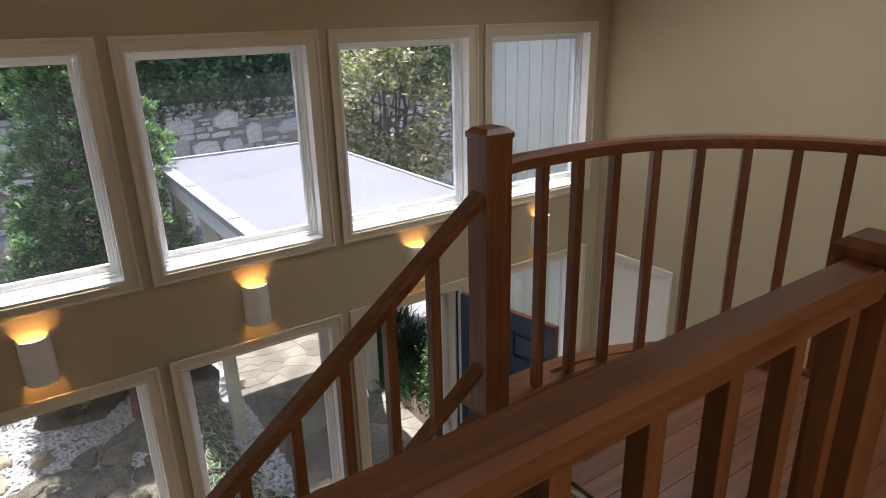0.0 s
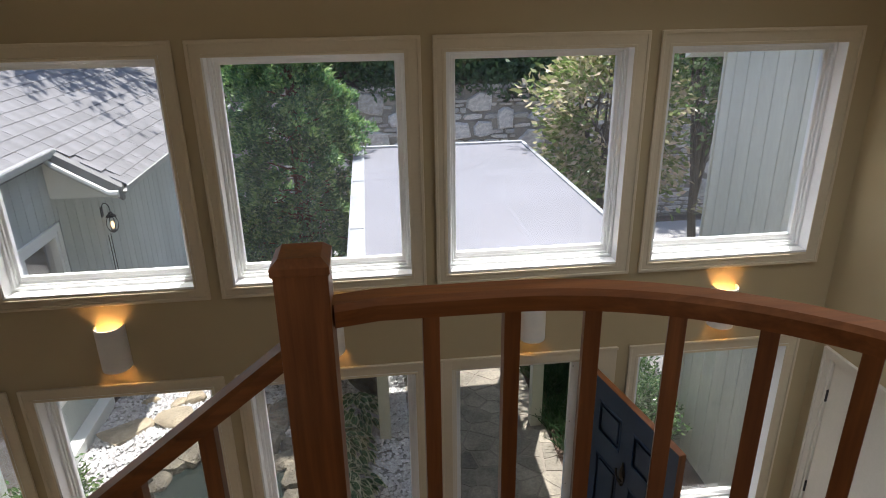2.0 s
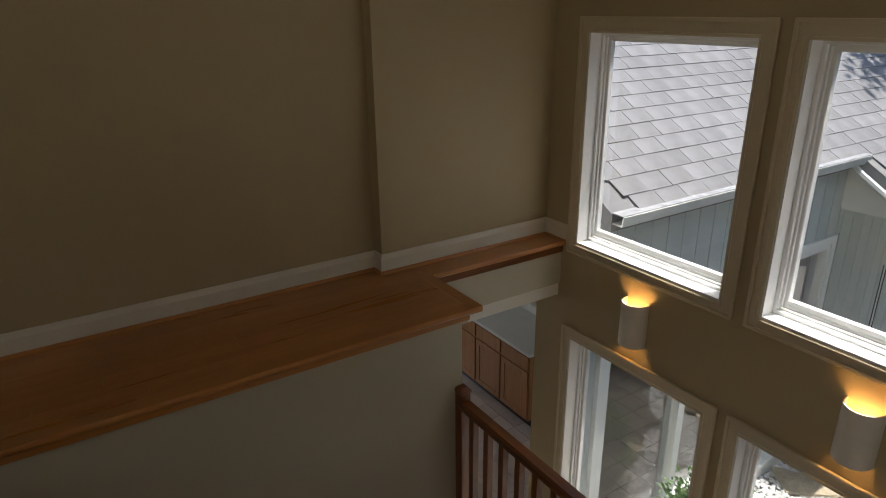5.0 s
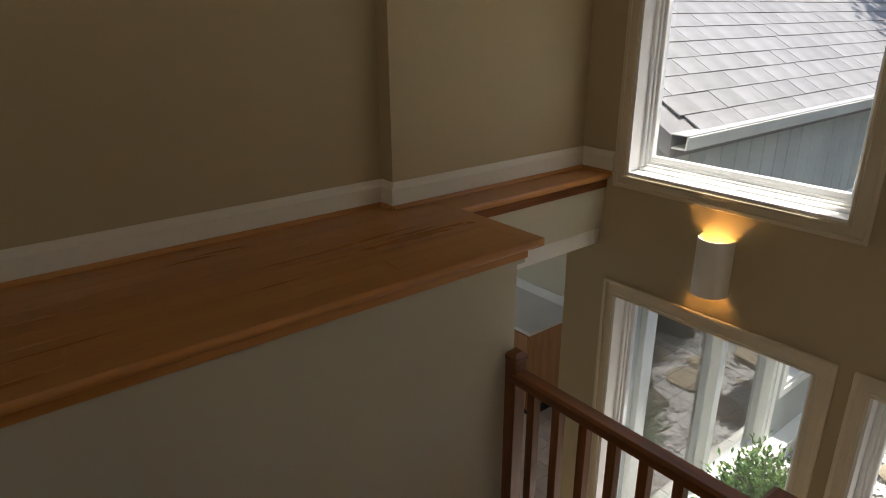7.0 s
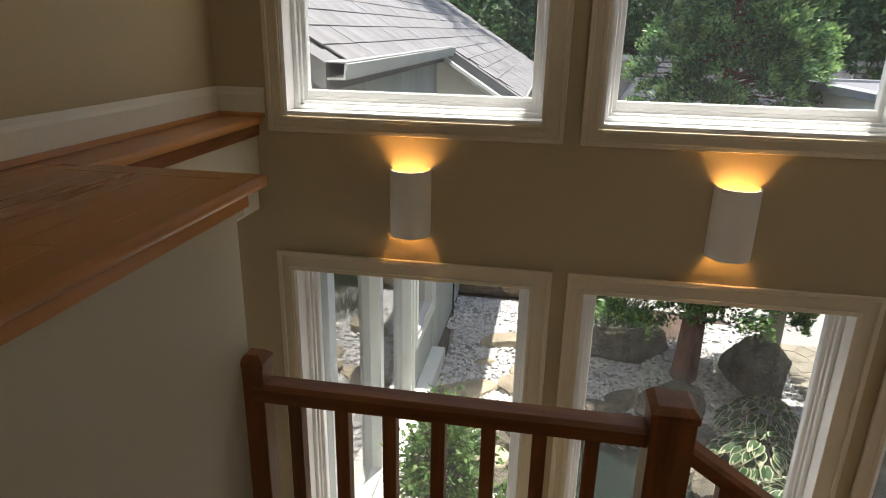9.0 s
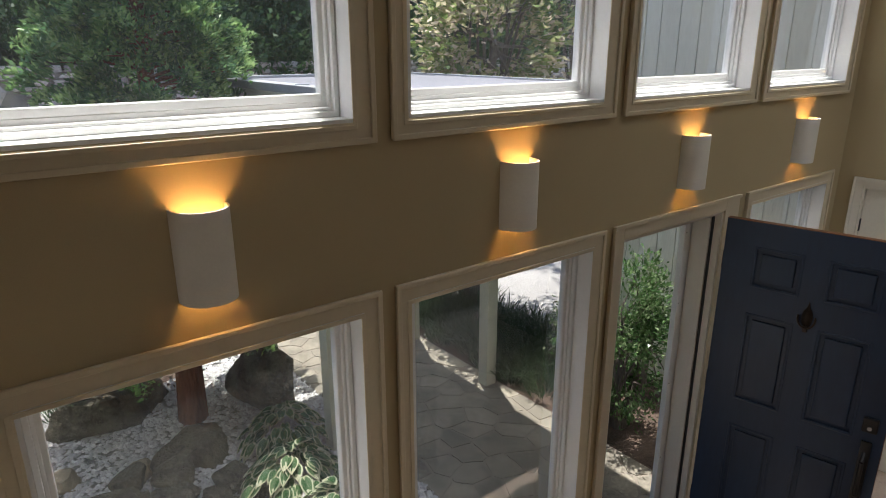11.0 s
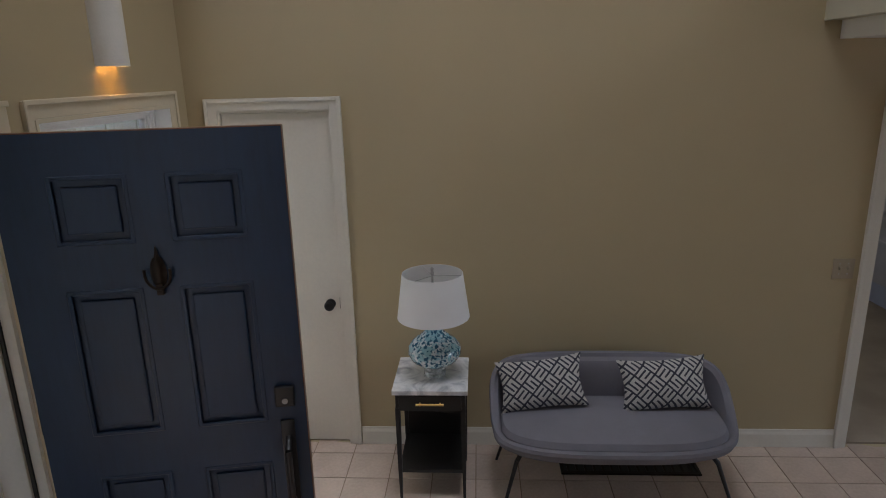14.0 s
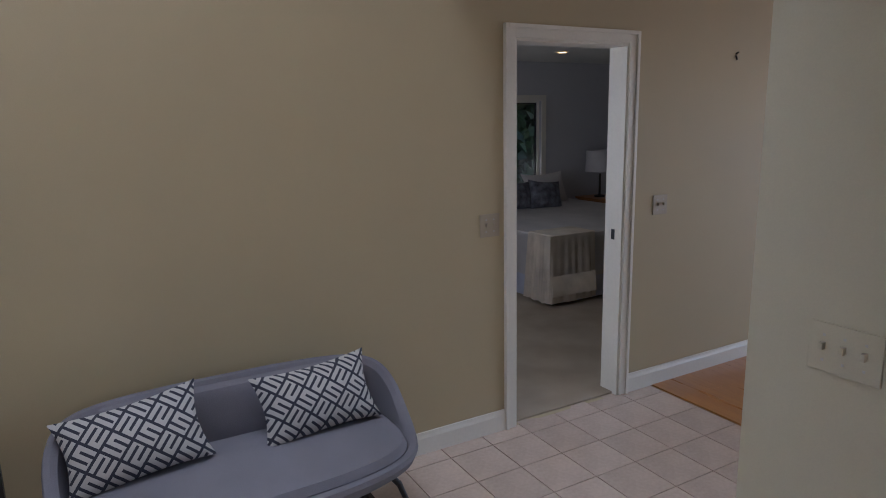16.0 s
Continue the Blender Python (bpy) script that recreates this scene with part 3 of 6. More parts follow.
# ---- stair ----
st = thing("staircase", (0.7, 1.4, 0), "stained oak stair turning back at a landing", "stairs", kind="structure")
R1, T1 = (UP - LAND) / 7, 1.72 / 6
R2, T2 = LAND / 8, 0.27
XL = -0.10
for i in range(1, 8):
    z = UP - R1 * i
    xr = 1.62 - T1 * (i - 1)
    part("riser", box(xr - 0.018, 0.36, z, xr, 1.40, z + R1 - 0.03), OAKY, st)
    if i < 7:
        part("tread", box(xr - T1 - 0.02, 0.36, z - 0.03, xr - 0.019, 1.40, z, 0.006), FLOORY, st)
for i in range(1, 9):
    z = LAND - R2 * i
    xr = XL + T2 * (i - 1)
    part("riser", box(xr, 1.47, z, xr + 0.018, 2.60, z + R2 - 0.03), OAKY, st)
    if i < 8:
        part("tread", box(xr + 0.019, 1.47, z - 0.03, xr + T2 + 0.02, 2.60, z, 0.006), FLOORY, st)
part("landing", box(-1.21, 0.36, LAND - 0.2, XL - 0.001, 2.60, LAND - 0.021), CREAM, st)
k = 0
yy = 0.36
while yy < 2.6:
    ye = min(2.6, yy + 0.083)
    part("landing_board", box(-1.21, yy, LAND - 0.02, XL + 0.018, ye - 0.0015, LAND), FLOORX, st)
    yy += 0.083
# stringers
for ya, yb in ((1.40, 1.47),):
    bm = bmesh.new()
    pl = [(1.62, UP - 0.34), (1.62, UP + 0.03), (XL, LAND + 0.24), (XL, LAND - 0.25)]
    vs = [[bm.verts.new((x, yq, z)) for x, z in pl] for yq in (ya, yb)]
    bm.faces.new(vs[0])
    bm.faces.new(vs[1][::-1])
    for i in range(4):
        bm.faces.new((vs[0][i], vs[0][(i + 1) % 4], vs[1][(i + 1) % 4], vs[1][i]))
    bmesh.ops.recalc_face_normals(bm, faces=bm.faces)
    part("stringer", bm, OAKX, st)
bm = bmesh.new()
pl = [(XL, LAND + 0.03), (XL + 8 * T2, 0.03), (XL + 8 * T2, 0.0), (XL, 0.0)]
vs = [[bm.verts.new((x, yq, z)) for x, z in pl] for yq in (2.60, 2.63)]
bm.faces.new(vs[0])
bm.faces.new(vs[1][::-1])
for i in range(4):
    bm.faces.new((vs[0][i], vs[0][(i + 1) % 4], vs[1][(i + 1) % 4], vs[1][i]))
bmesh.ops.recalc_face_normals(bm, faces=bm.faces)
part("stringer", bm, CREAM, st, "pale painted closed side")
part("landing_skirt", box(-1.21, 2.60, 0, XL, 2.63, LAND - 0.021), CREAM, st, "pale painted closed side")

RAIL = [(-0.029, -0.05), (0.029, -0.05), (0.034, -0.03), (0.034, -0.012), (0.024, 0.0), (-0.024, 0.0), (-0.034, -0.012), (-0.034, -0.03)]


def newel(parent, x, y, z0, top, w=0.083):
    bm = box(x - w / 2, y - w / 2, z0, x + w / 2, y + w / 2, top - 0.03, 0.003)
    h = w / 2 + 0.004
    vs = []
    for r, z in ((h - 0.002, top - 0.034), (h, top - 0.03), (h, top - 0.016), (h - 0.016, top)):
        vs.append([bm.verts.new((x + sx * r, y + sy * r, z)) for sx, sy in ((-1, -1), (1, -1), (1, 1), (-1, 1))])
    for a, b in zip(vs, vs[1:]):
        for i in range(4):
            bm.faces.new((a[i], a[(i + 1) % 4], b[(i + 1) % 4], b[i]))
    bm.faces.new(vs[-1])
    bm.faces.new(vs[0][::-1])
    return part("newel", bm, OAKZ, parent)


def baluster(parent, x, y, z0, z1, w=0.036, turn=0.0):
    bm = box(-w / 2, -w / 2, z0, w / 2, w / 2, z1, 0.002)
    bmesh.ops.rotate(bm, verts=bm.verts, cent=(0, 0, 0), matrix=Matrix.Rotation(turn, 3, "Z"))
    bmesh.ops.translate(bm, verts=bm.verts, vec=(x, y, 0))
    return part("baluster", bm, OAKZ, parent)


RT = 3.72      # top of the upper rails
SHOE = [(-0.03, 0.0), (0.03, 0.0), (0.03, 0.022), (0.022, 0.03), (-0.022, 0.03), (-0.03, 0.022)]
N1, NS = (1.645, 1.425), (1.64, 0.275)
br = thing("balcony_railing", (2.6, 1.2, UP), "curved stained oak railing with square balusters round the balcony", "railing")
newel(br, *N1, 2.30, 3.832, 0.105)
path = [curve_pt(i / 48) for i in range(49)]
path = [(N1[0] + 0.05, RY - 0.02)] + path[3:]
part("handrail", sweep([(x, y, RT) for x, y in path], RAIL), OAKX, br, smooth=True)
part("shoe_rail", sweep([(x, y, UP + 0.001) for x, y in path], SHOE), OAKX, br, smooth=True)
run = 0.0
nxt = 0.205
for (xa, ya), (xb, yb) in zip(path, path[1:]):
    L = math.hypot(xb - xa, yb - ya)
    while run + L > nxt:
        f = (nxt - run) / L
        baluster(br, xa + (xb - xa) * f, ya + (yb - ya) * f, UP + 0.03, RT - 0.045, turn=math.atan2(yb - ya, xb - xa))
        nxt += 0.175
    run += L
hr = thing("hall_railing", (0.3, 0.325, UP), "level stained oak railing along the upper hall", "railing")
newel(hr, *NS, UP, 3.77, 0.105)
part("handrail", sweep([(-1.2, NS[1], RT + 0.01), (NS[0] - 0.05, NS[1], RT + 0.01)], [(s * 1.3, u * 1.15) for s, u in RAIL]), OAKX, hr, smooth=True)
part("shoe_rail", sweep([(-1.2, NS[1] - 0.02, UP + 0.001), (NS[0] - 0.05, NS[1] - 0.02, UP + 0.001)], SHOE), OAKX, hr, smooth=True)
x = -1.08
while x < NS[0] - 0.1:
    baluster(hr, x, NS[1] - 0.02, UP + 0.03, RT - 0.04)
    x += 0.172
sr = thing("stair_railing", (0.7, N1[1], LAND), "sloping stained oak railing down the first flight", "railing")
slope = (UP - LAND) / 1.72
NC = (XL - 0.02, 1.435)
newel(sr, *NC, LAND, LAND + 0.95, 0.105)


def on1(x):
    return LAND + 0.20 + (x - XL) * slope


part("handrail", sweep([(NC[0] + 0.05, N1[1], on1(NC[0]) + 0.70), (N1[0] - 0.05, N1[1], on1(N1[0] - 0.05) + 0.70)], RAIL), OAKX, sr, smooth=True)
part("shoe_rail", sweep([(NC[0] + 0.05, N1[1], on1(NC[0]) + 0.03), (N1[0] - 0.05, N1[1], on1(N1[0] - 0.05) + 0.03)], SHOE), OAKX, sr, smooth=True)
x = NC[0] + 0.17
while x < N1[0] - 0.08:
    baluster(sr, x, N1[1], on1(x) + 0.04, on1(x) + 0.67)
    x += 0.17
lr = thing("landing_railing", (-0.7, 2.58, LAND), "stained oak railing along the stair landing and lower flight", "railing")
NL = (-0.13, 2.575)
newel(lr, *NL, LAND - 0.3, 2.312, 0.1)
newel(lr, -1.155, 2.58, LAND - 0.02, 2.315, 0.06)
part("handrail", sweep([(-1.16, 2.58, 2.237), (NL[0] - 0.045, 2.58, 2.237)], RAIL), OAKX, lr, smooth=True)
part("shoe_rail", sweep([(-1.16, 2.58, LAND + 0.001), (NL[0] - 0.045, 2.58, LAND + 0.001)], SHOE), OAKX, lr, smooth=True)
for i in range(7):
    baluster(lr, -1.05 + 0.125 * i, 2.58, LAND + 0.03, 2.19)
s2 = R2 / T2
part("lower_handrail", sweep([(NL[0] + 0.045, 2.58, 2.207), (1.98, 2.58, 2.207 - (1.98 - NL[0] - 0.045) * s2)], RAIL), OAKX, lr, smooth=True)
x = NL[0] + 0.15
while x < 1.95:
    z = 2.207 - (x - NL[0] - 0.045) * s2
    baluster(lr, x, 2.58, z - 0.82, z - 0.045)
    x += 0.125
newel(lr, 2.03, 2.58, 0, 1.0, 0.1)


# ---- fill lamps, added to brighten the rooms from unseen sides ----
def fill_lamp(name, at, to, w, h, watts, spread=180, tint=(0.93, 0.96, 1.0)):
    d = bpy.data.lights.new(name, "AREA")
    d.shape, d.size, d.size_y, d.energy, d.color = "RECTANGLE", w, h, watts, tint
    d.spread = radians(spread)
    new(name, d).matrix_world = look(at, to)


# Added fill just under the solid ceiling; there is no skylight opening.
fill_lamp("foyer_fill", (3.45, 1.75, TOP_Z - 0.01), (3.55, 1.75, 0), 1.7, 1.3, 10, 118)
fill_lamp("upper_hall_fill", (1.05, -2.25, 4.28), (1.3, 3.0, 3.3), 1.6, 1.1, 4.6, 140, (1.0, 0.9, 0.74))
fill_lamp("kitchen_fill", (-6.42, 2.9, 1.55), (-2.0, 3.2, 0.6), 2.9, 1.15, 8)
fill_lamp("lower_south_fill", (2.0, -5.9, 1.3), (2.0, 3, 1.0), 3.8, 1.9, 13)

# ---- foyer furniture ----
GREYF = mat("grey_wool_fabric", (0.19, 0.182, 0.205), 0.92, 0.1, 3, 320, 0.5)
MARBLE = bpy.data.materials.new("white_marble")
nt, b = nodes_of(MARBLE)
v1 = noise_fac(nt, 7, 8, (1, 1, 1), 2.5)
link(nt, ramp(nt, v1, [(0.3, (0.42, 0.43, 0.45)), (0.48, (0.66, 0.66, 0.66)), (0.6, (0.78, 0.78, 0.77))]), b.inputs["Base Color"])
b.inputs["Roughness"].default_value = 0.25
SHADE = mat("white_linen_shade", (0.8, 0.8, 0.8), 0.85, 0.02, 5, 300, 0.12)
SPECK = bpy.data.materials.new("speckled_art_glass")
nt, b = nodes_of(SPECK)
n1 = noise_fac(nt, 58, 3, (1, 1, 1), 0.4)
n2 = noise_fac(nt, 26, 3, (1, 1, 1.2), 0.8)
light = ramp(nt, n2, [(0.4, (0.66, 0.75, 0.78)), (0.56, (0.28, 0.52, 0.6))])
mx = nt.nodes.new("ShaderNodeMix")
mx.data_type = "RGBA"
link(nt, ramp(nt, n1, [(0.5, (0, 0, 0)), (0.56, (1, 1, 1))]), mx.inputs[0])
link(nt, light, mx.inputs[6])
mx.inputs[7].default_value = (0.03, 0.12, 0.2, 1)
link(nt, mx.outputs[2], b.inputs["Base Color"])
b.inputs["Roughness"].default_value = 0.08
b.inputs["Coat Weight"].default_value = 0.6
PILLOW = bpy.data.materials.new("key_pattern_cotton")
nt, b = nodes_of(PILLOW)
co = nt.nodes.new("ShaderNodeTexCoord")
mp = nt.nodes.new("ShaderNodeMapping")
mp.inputs["Rotation"].default_value = (0, 0, radians(45))
mp.inputs["Scale"].default_value = (1, 1, 0.0)
link(nt, co.outputs["Object"], mp.inputs["Vector"])
sep = nt.nodes.new("ShaderNodeSeparateXYZ")
link(nt, mp.outputs["Vector"], sep.inputs[0])
CELL = 0.074
cx = mathn(nt, "FLOOR", mathn(nt, "DIVIDE", sep.outputs[0], CELL))
cy = mathn(nt, "FLOOR", mathn(nt, "DIVIDE", sep.outputs[1], CELL))
par = mathn(nt, "ABSOLUTE", mathn(nt, "MODULO", mathn(nt, "ADD", cx, cy), 2.0))


def meander(along, across):
    """Three bars in a cell: two stop short at opposite ends, the third closes the cell."""
    u = mathn(nt, "FRACT", mathn(nt, "ADD", mathn(nt, "DIVIDE", along, CELL), 50.0))
    v = mathn(nt, "MULTIPLY", mathn(nt, "FRACT", mathn(nt, "ADD", mathn(nt, "DIVIDE", across, CELL), 50.0)), 3.0)
    k = mathn(nt, "FLOOR", v)
    bar = mathn(nt, "GREATER_THAN", mathn(nt, "FRACT", v), 0.6)
    first = mathn(nt, "MULTIPLY", mathn(nt, "LESS_THAN", k, 0.5), mathn(nt, "GREATER_THAN", u, 0.78))
    second = mathn(nt, "MULTIPLY", mathn(nt, "COMPARE", k, 1.0), mathn(nt, "LESS_THAN", u, 0.22))
    bars = mathn(nt, "MULTIPLY", bar, mathn(nt, "SUBTRACT", 1.0, mathn(nt, "ADD", first, second)))
    return mathn(nt, "MAXIMUM", bars, mathn(nt, "GREATER_THAN", u, 0.867))


sa, sb = meander(sep.outputs[1], sep.outputs[0]), meander(sep.outputs[0], sep.outputs[1])
pat = mathn(nt, "ADD", mathn(nt, "MULTIPLY", sa, par), mathn(nt, "MULTIPLY", sb, mathn(nt, "SUBTRACT", 1.0, par)))
link(nt, ramp(nt, pat, [(0.3, (0.5, 0.48, 0.45)), (0.6, (0.04, 0.042, 0.06))]), b.inputs["Base Color"])
b.inputs["Roughness"].default_value = 0.95
bump_to(nt, b, noise_fac(nt, 500, 2), 0.3, 0.002)


def superellipse(a, bb, e, n):
    out = []
    for i in range(n):
        t = 2 * math.pi * i / n
        c, s = math.cos(t), math.sin(t)
        out.append((a * math.copysign(abs(c) ** (2 / e), c), bb * math.copysign(abs(s) ** (2 / e), s)))
    return out


def loft(rings, cap=True):
    bm = bmesh.new()
    vs = [[bm.verts.new(p) for p in r] for r in rings]
    n = len(vs[0])
    for a, b2 in zip(vs, vs[1:]):
        for i in range(n):
            bm.faces.new((a[i], a[(i + 1) % n], b2[(i + 1) % n], b2[i]))
    if cap:
        bm.faces.new(vs[0][::-1])
        bm.faces.new(vs[-1])
    bmesh.ops.recalc_face_normals(bm, faces=bm.faces)
    return bm


# settee: local x along the wall (world y), local y towards the wall (world +x)
SC = (4.30, 1.39)
sofa = thing("settee", (*SC, 0), "small grey upholstered settee with rounded shell and black metal legs", "sofa")


def S(u, v, z):
    return (SC[0] + v, SC[1] - u * 0.935, z)


n = 72
base = superellipse(1, 1, 3.0, n)
rings = []


def shell_top(u, v):
    """Low at the front, swept up round the arms to the back."""
    k = max(0.0, min(1.0, (v + 0.65) / 1.5))
    k = k * k * (3 - 2 * k)
    return 0.40 + 0.255 * k


for a, bb, fz in ((0.52, 0.17, 0.29), (0.62, 0.26, 0.30), (0.675, 0.315, 0.345), (0.685, 0.33, None), (0.69, 0.335, "t2"), (0.682, 0.33, "t"), (0.66, 0.30, "t"), (0.64, 0.285, "t2"), (0.63, 0.27, 0.40), (0.59, 0.24, 0.37)):
    r = []
    for u, v in base:
        top = shell_top(u, v)
        z = fz if isinstance(fz, float) else {None: 0.34 + (top - 0.34) * 0.55, "t2": top - 0.018, "t": top}[fz]
        lean = 0.02 * max(0.0, (z - 0.40)) / 0.3
        r.append(S(u * (a + lean), v * bb + (lean * 0.9 if v > 0.3 else 0), z))
    rings.append(r)
part("shell", loft(rings), GREYF, sofa, smooth=True)
cush = superellipse(1, 1, 3.2, n)
rings = [[S(u * a, v * bb - 0.02, z) for u, v in cush] for a, bb, z in ((0.58, 0.23, 0.36), (0.628, 0.272, 0.375), (0.635, 0.28, 0.405), (0.62, 0.265, 0.435), (0.55, 0.2, 0.452), (0.3, 0.08, 0.458))]
part("seat_cushion", loft(rings), GREYF, sofa, smooth=True)
part("backrest", loft([[S(u * a, 0.22 + v * bb + (z - 0.44) * 0.12, z) for u, v in superellipse(1, 1, 3, 40)] for a, bb, z in ((0.48, 0.035, 0.44), (0.52, 0.045, 0.48), (0.52, 0.045, 0.62), (0.50, 0.03, 0.65))]), GREYF, sofa, smooth=True)
for u, v, du, dv in ((-0.52, -0.17, -0.11, -0.08), (0.52, -0.17, 0.13, -0.07), (-0.54, 0.17, -0.11, 0.06), (0.54, 0.17, 0.03, 0.09)):
    bm = rod(S(u, v, 0.31), S(u + du * 0.25, v + dv * 0.25, 0.27), 0.012, 0.012, 12)
    rod(S(u + du * 0.25, v + dv * 0.25, 0.275), S(u + du, v + dv, 0.0), 0.012, 0.008, 12, bm)
    part("leg", bm, BLACK, sofa, smooth=True)


def pillow(name, w, h, t, m, material, label, category="pillow", group="", e=0.42):
    """A stuffed rectangular pillow; local x across, local y up, z thick."""
    bm = bmesh.new()
    nx, ny = 22, 14
    for side in (1, -1):
        g = []
        for j in range(ny + 1):
            row = []
            for i in range(nx + 1):
                u, v = 2 * i / nx - 1, 2 * j / ny - 1
                p = ((1 - u * u) * (1 - v * v))
                x = u * w / 2 * (1 - 0.1 * (1 - v * v)) * (1 + 0.02 * abs(u * v))
                yv = v * h / 2 * (1 - 0.13 * (1 - u * u))
                row.append(bm.verts.new((x, yv, side * (t / 2 * max(p, 0) ** e + 0.0012 * noise.noise(Vector((x * 14, yv * 14, side * 3.0)))))))
            g.append(row)
        for j in range(ny):
            for i in range(nx):
                f = (g[j][i], g[j][i + 1], g[j + 1][i + 1], g[j + 1][i])
                bm.faces.new(f if side > 0 else f[::-1])
    bmesh.ops.remove_doubles(bm, verts=bm.verts, dist=0.004)
    ob = part(name, bm, material, smooth=True)
    ob.matrix_basis = m
    return tagged(ob, label, category, group)


for u, roll, lean in ((-0.39, 7, 0.0), (0.32, 4, 0.02)):
    x, y, z = S(u, 0.09, 0.575)
    rot = Matrix.Translation((x, y, z)) @ Matrix.Rotation(radians(-90), 4, "Z") @ Matrix.Rotation(radians(62), 4, "X") @ Matrix.Rotation(radians(roll), 4, "Z")
    pillow("pillow", 0.475, 0.29, 0.165, rot, PILLOW, "white cushion with black key pattern propped on the settee", group="settee pillows")

# side table
TX0, TX1, TY0, TY1 = 4.135, 4.545, 2.155, 2.55
tb = thing("side_table", ((TX0 + TX1) / 2, (TY0 + TY1) / 2, 0), "black side table with white marble top and brass pull", "table")
part("tabletop", box(TX0, TY0, 0.635, TX1, TY1, 0.66, 0.003), MARBLE, tb, "white marble top")
bm = box(TX0 + 0.02, TY0 + 0.015, 0.535, TX1 - 0.01, TY1 - 0.015, 0.634, 0.003)
part("body", bm, BLACK, tb)
part("drawer", box(TX0 + 0.008, TY0 + 0.035, 0.545, TX0 + 0.0195, TY1 - 0.035, 0.625, 0.002), BLACK, tb)
bm = rod((TX0 - 0.012, 2.28, 0.588), (TX0 - 0.012, 2.425, 0.588), 0.006, n=10)
for yq in (2.30, 2.405):
    rod((TX0 + 0.008, yq, 0.588), (TX0 - 0.012, yq, 0.588), 0.004, n=8, bm=bm)
part("handle", bm, BRASS, tb, "brass bar pull", smooth=True)
for x, yq in ((TX0 + 0.03, TY0 + 0.025), (TX0 + 0.03, TY1 - 0.025), (TX1 - 0.025, TY0 + 0.025), (TX1 - 0.025, TY1 - 0.025)):
    bm = loft([[(x + sx * r, yq + sy * r, z) for sx, sy in ((-1, -1), (1, -1), (1, 1), (-1, 1))] for r, z in ((0.007, 0.0), (0.011, 0.2), (0.013, 0.55))])
    part("leg", bm, BLACK, tb)
part("shelf", box(TX0 + 0.025, TY0 + 0.02, 0.16, TX1 - 0.02, TY1 - 0.02, 0.18, 0.002), BLACK, tb)
part("back_panel", box(TX1 - 0.03, TY0 + 0.03, 0.181, TX1 - 0.024, TY1 - 0.03, 0.40), BLACK, tb)

# table lamp
LC = (4.335, 2.335, 0.66)
lp = thing("table_lamp", LC, "table lamp with blue speckled glass base and white shade", "lamp")
part("foot", lathe([(0.058, 0.0), (0.06, 0.006), (0.06, 0.03), (0.052, 0.036), (0.05, 0.055)], LC, 32), CLEAR, lp, "clear acrylic foot", smooth=True)
prof = [(0.05, 0.056), (0.09, 0.07), (0.128, 0.098), (0.144, 0.132), (0.14, 0.168), (0.115, 0.2), (0.08, 0.226), (0.05, 0.255), (0.038, 0.3)]
part("base", lathe(prof, LC, 40), SPECK, lp, smooth=True)
bm = rod((LC[0], LC[1], 0.955), (LC[0], LC[1], 1.222), 0.006, n=10)
part("stem", bm, STEEL, lp, smooth=True)
sh = [(0.192, 0.335), (0.160, 0.575), (0.157, 0.575), (0.189, 0.335)]
part("shade", lathe(sh, LC, 56, closed=True), SHADE, lp, "white drum shade", smooth=True)
bm = bmesh.new()
for k in range(3):
    a = 2 * math.pi * k / 3 + 0.4
    rod((LC[0], LC[1], LC[2] + 0.56), (LC[0] + 0.158 * math.cos(a), LC[1] + 0.158 * math.sin(a), LC[2] + 0.567), 0.002, n=6, bm=bm)
part("spider", bm, STEEL, lp)
part("finial", lathe([(0.006, 0.56), (0.011, 0.575), (0.006, 0.585), (0.01, 0.60), (0.002, 0.61)], LC, 14), STEEL, lp, smooth=True)

# floor grille, switches, nail
gr = thing("floor_grille", (4.53, 1.23, 0), "dark metal air return grille in the tile floor", "vent")
part("grille_frame", add(add(box(4.385, 0.84, 0.001, 4.41, 1.63, 0.012, 0.002), box(4.655, 0.84, 0.001, 4.68, 1.63, 0.012, 0.002)), add(box(4.41, 0.84, 0.001, 4.655, 0.86, 0.012), box(4.41, 1.61, 0.001, 4.655, 1.63, 0.012))), BRONZE, gr)
part("backing", box(4.41, 0.86, 0.001, 4.655, 1.61, 0.004), BLACK, gr)
for i in range(15):
    yq = 0.88 + i * 0.05
    part("slat", box(4.41, yq, 0.0045, 4.655, yq + 0.012, 0.011), BRONZE, gr)


def switch_plate(x, y, z, gangs, normal, material, label):
    sp = thing("light_switch", (x, y, z), label, "switch")
    w = 0.024 + 0.046 * gangs
    nx, ny = normal
    tx, ty = -ny, nx

    def bx(u0, u1, d0, d1, z0, z1, bev):
        xs = sorted((x + tx * u0 + nx * d0, x + tx * u1 + nx * d1))
        ys = sorted((y + ty * u0 + ny * d0, y + ty * u1 + ny * d1))
        return box(xs[0], ys[0], z + z0, xs[1], ys[1], z + z1, bev)
    part("plate", bx(-w / 2, w / 2, 0, 0.006, -0.058, 0.058, 0.002), material, sp)
    for k in range(gangs):
        u = (k - (gangs - 1) / 2) * 0.046
        part("toggle", bx(u - 0.005, u + 0.005, 0.006, 0.02, -0.004, 0.014, 0.002), material, sp)
        for zz in (-0.03, 0.03):
            part("screw", bx(u - 0.003, u + 0.003, 0.006, 0.0068, zz - 0.003, zz + 0.003, 0), STEEL, sp)


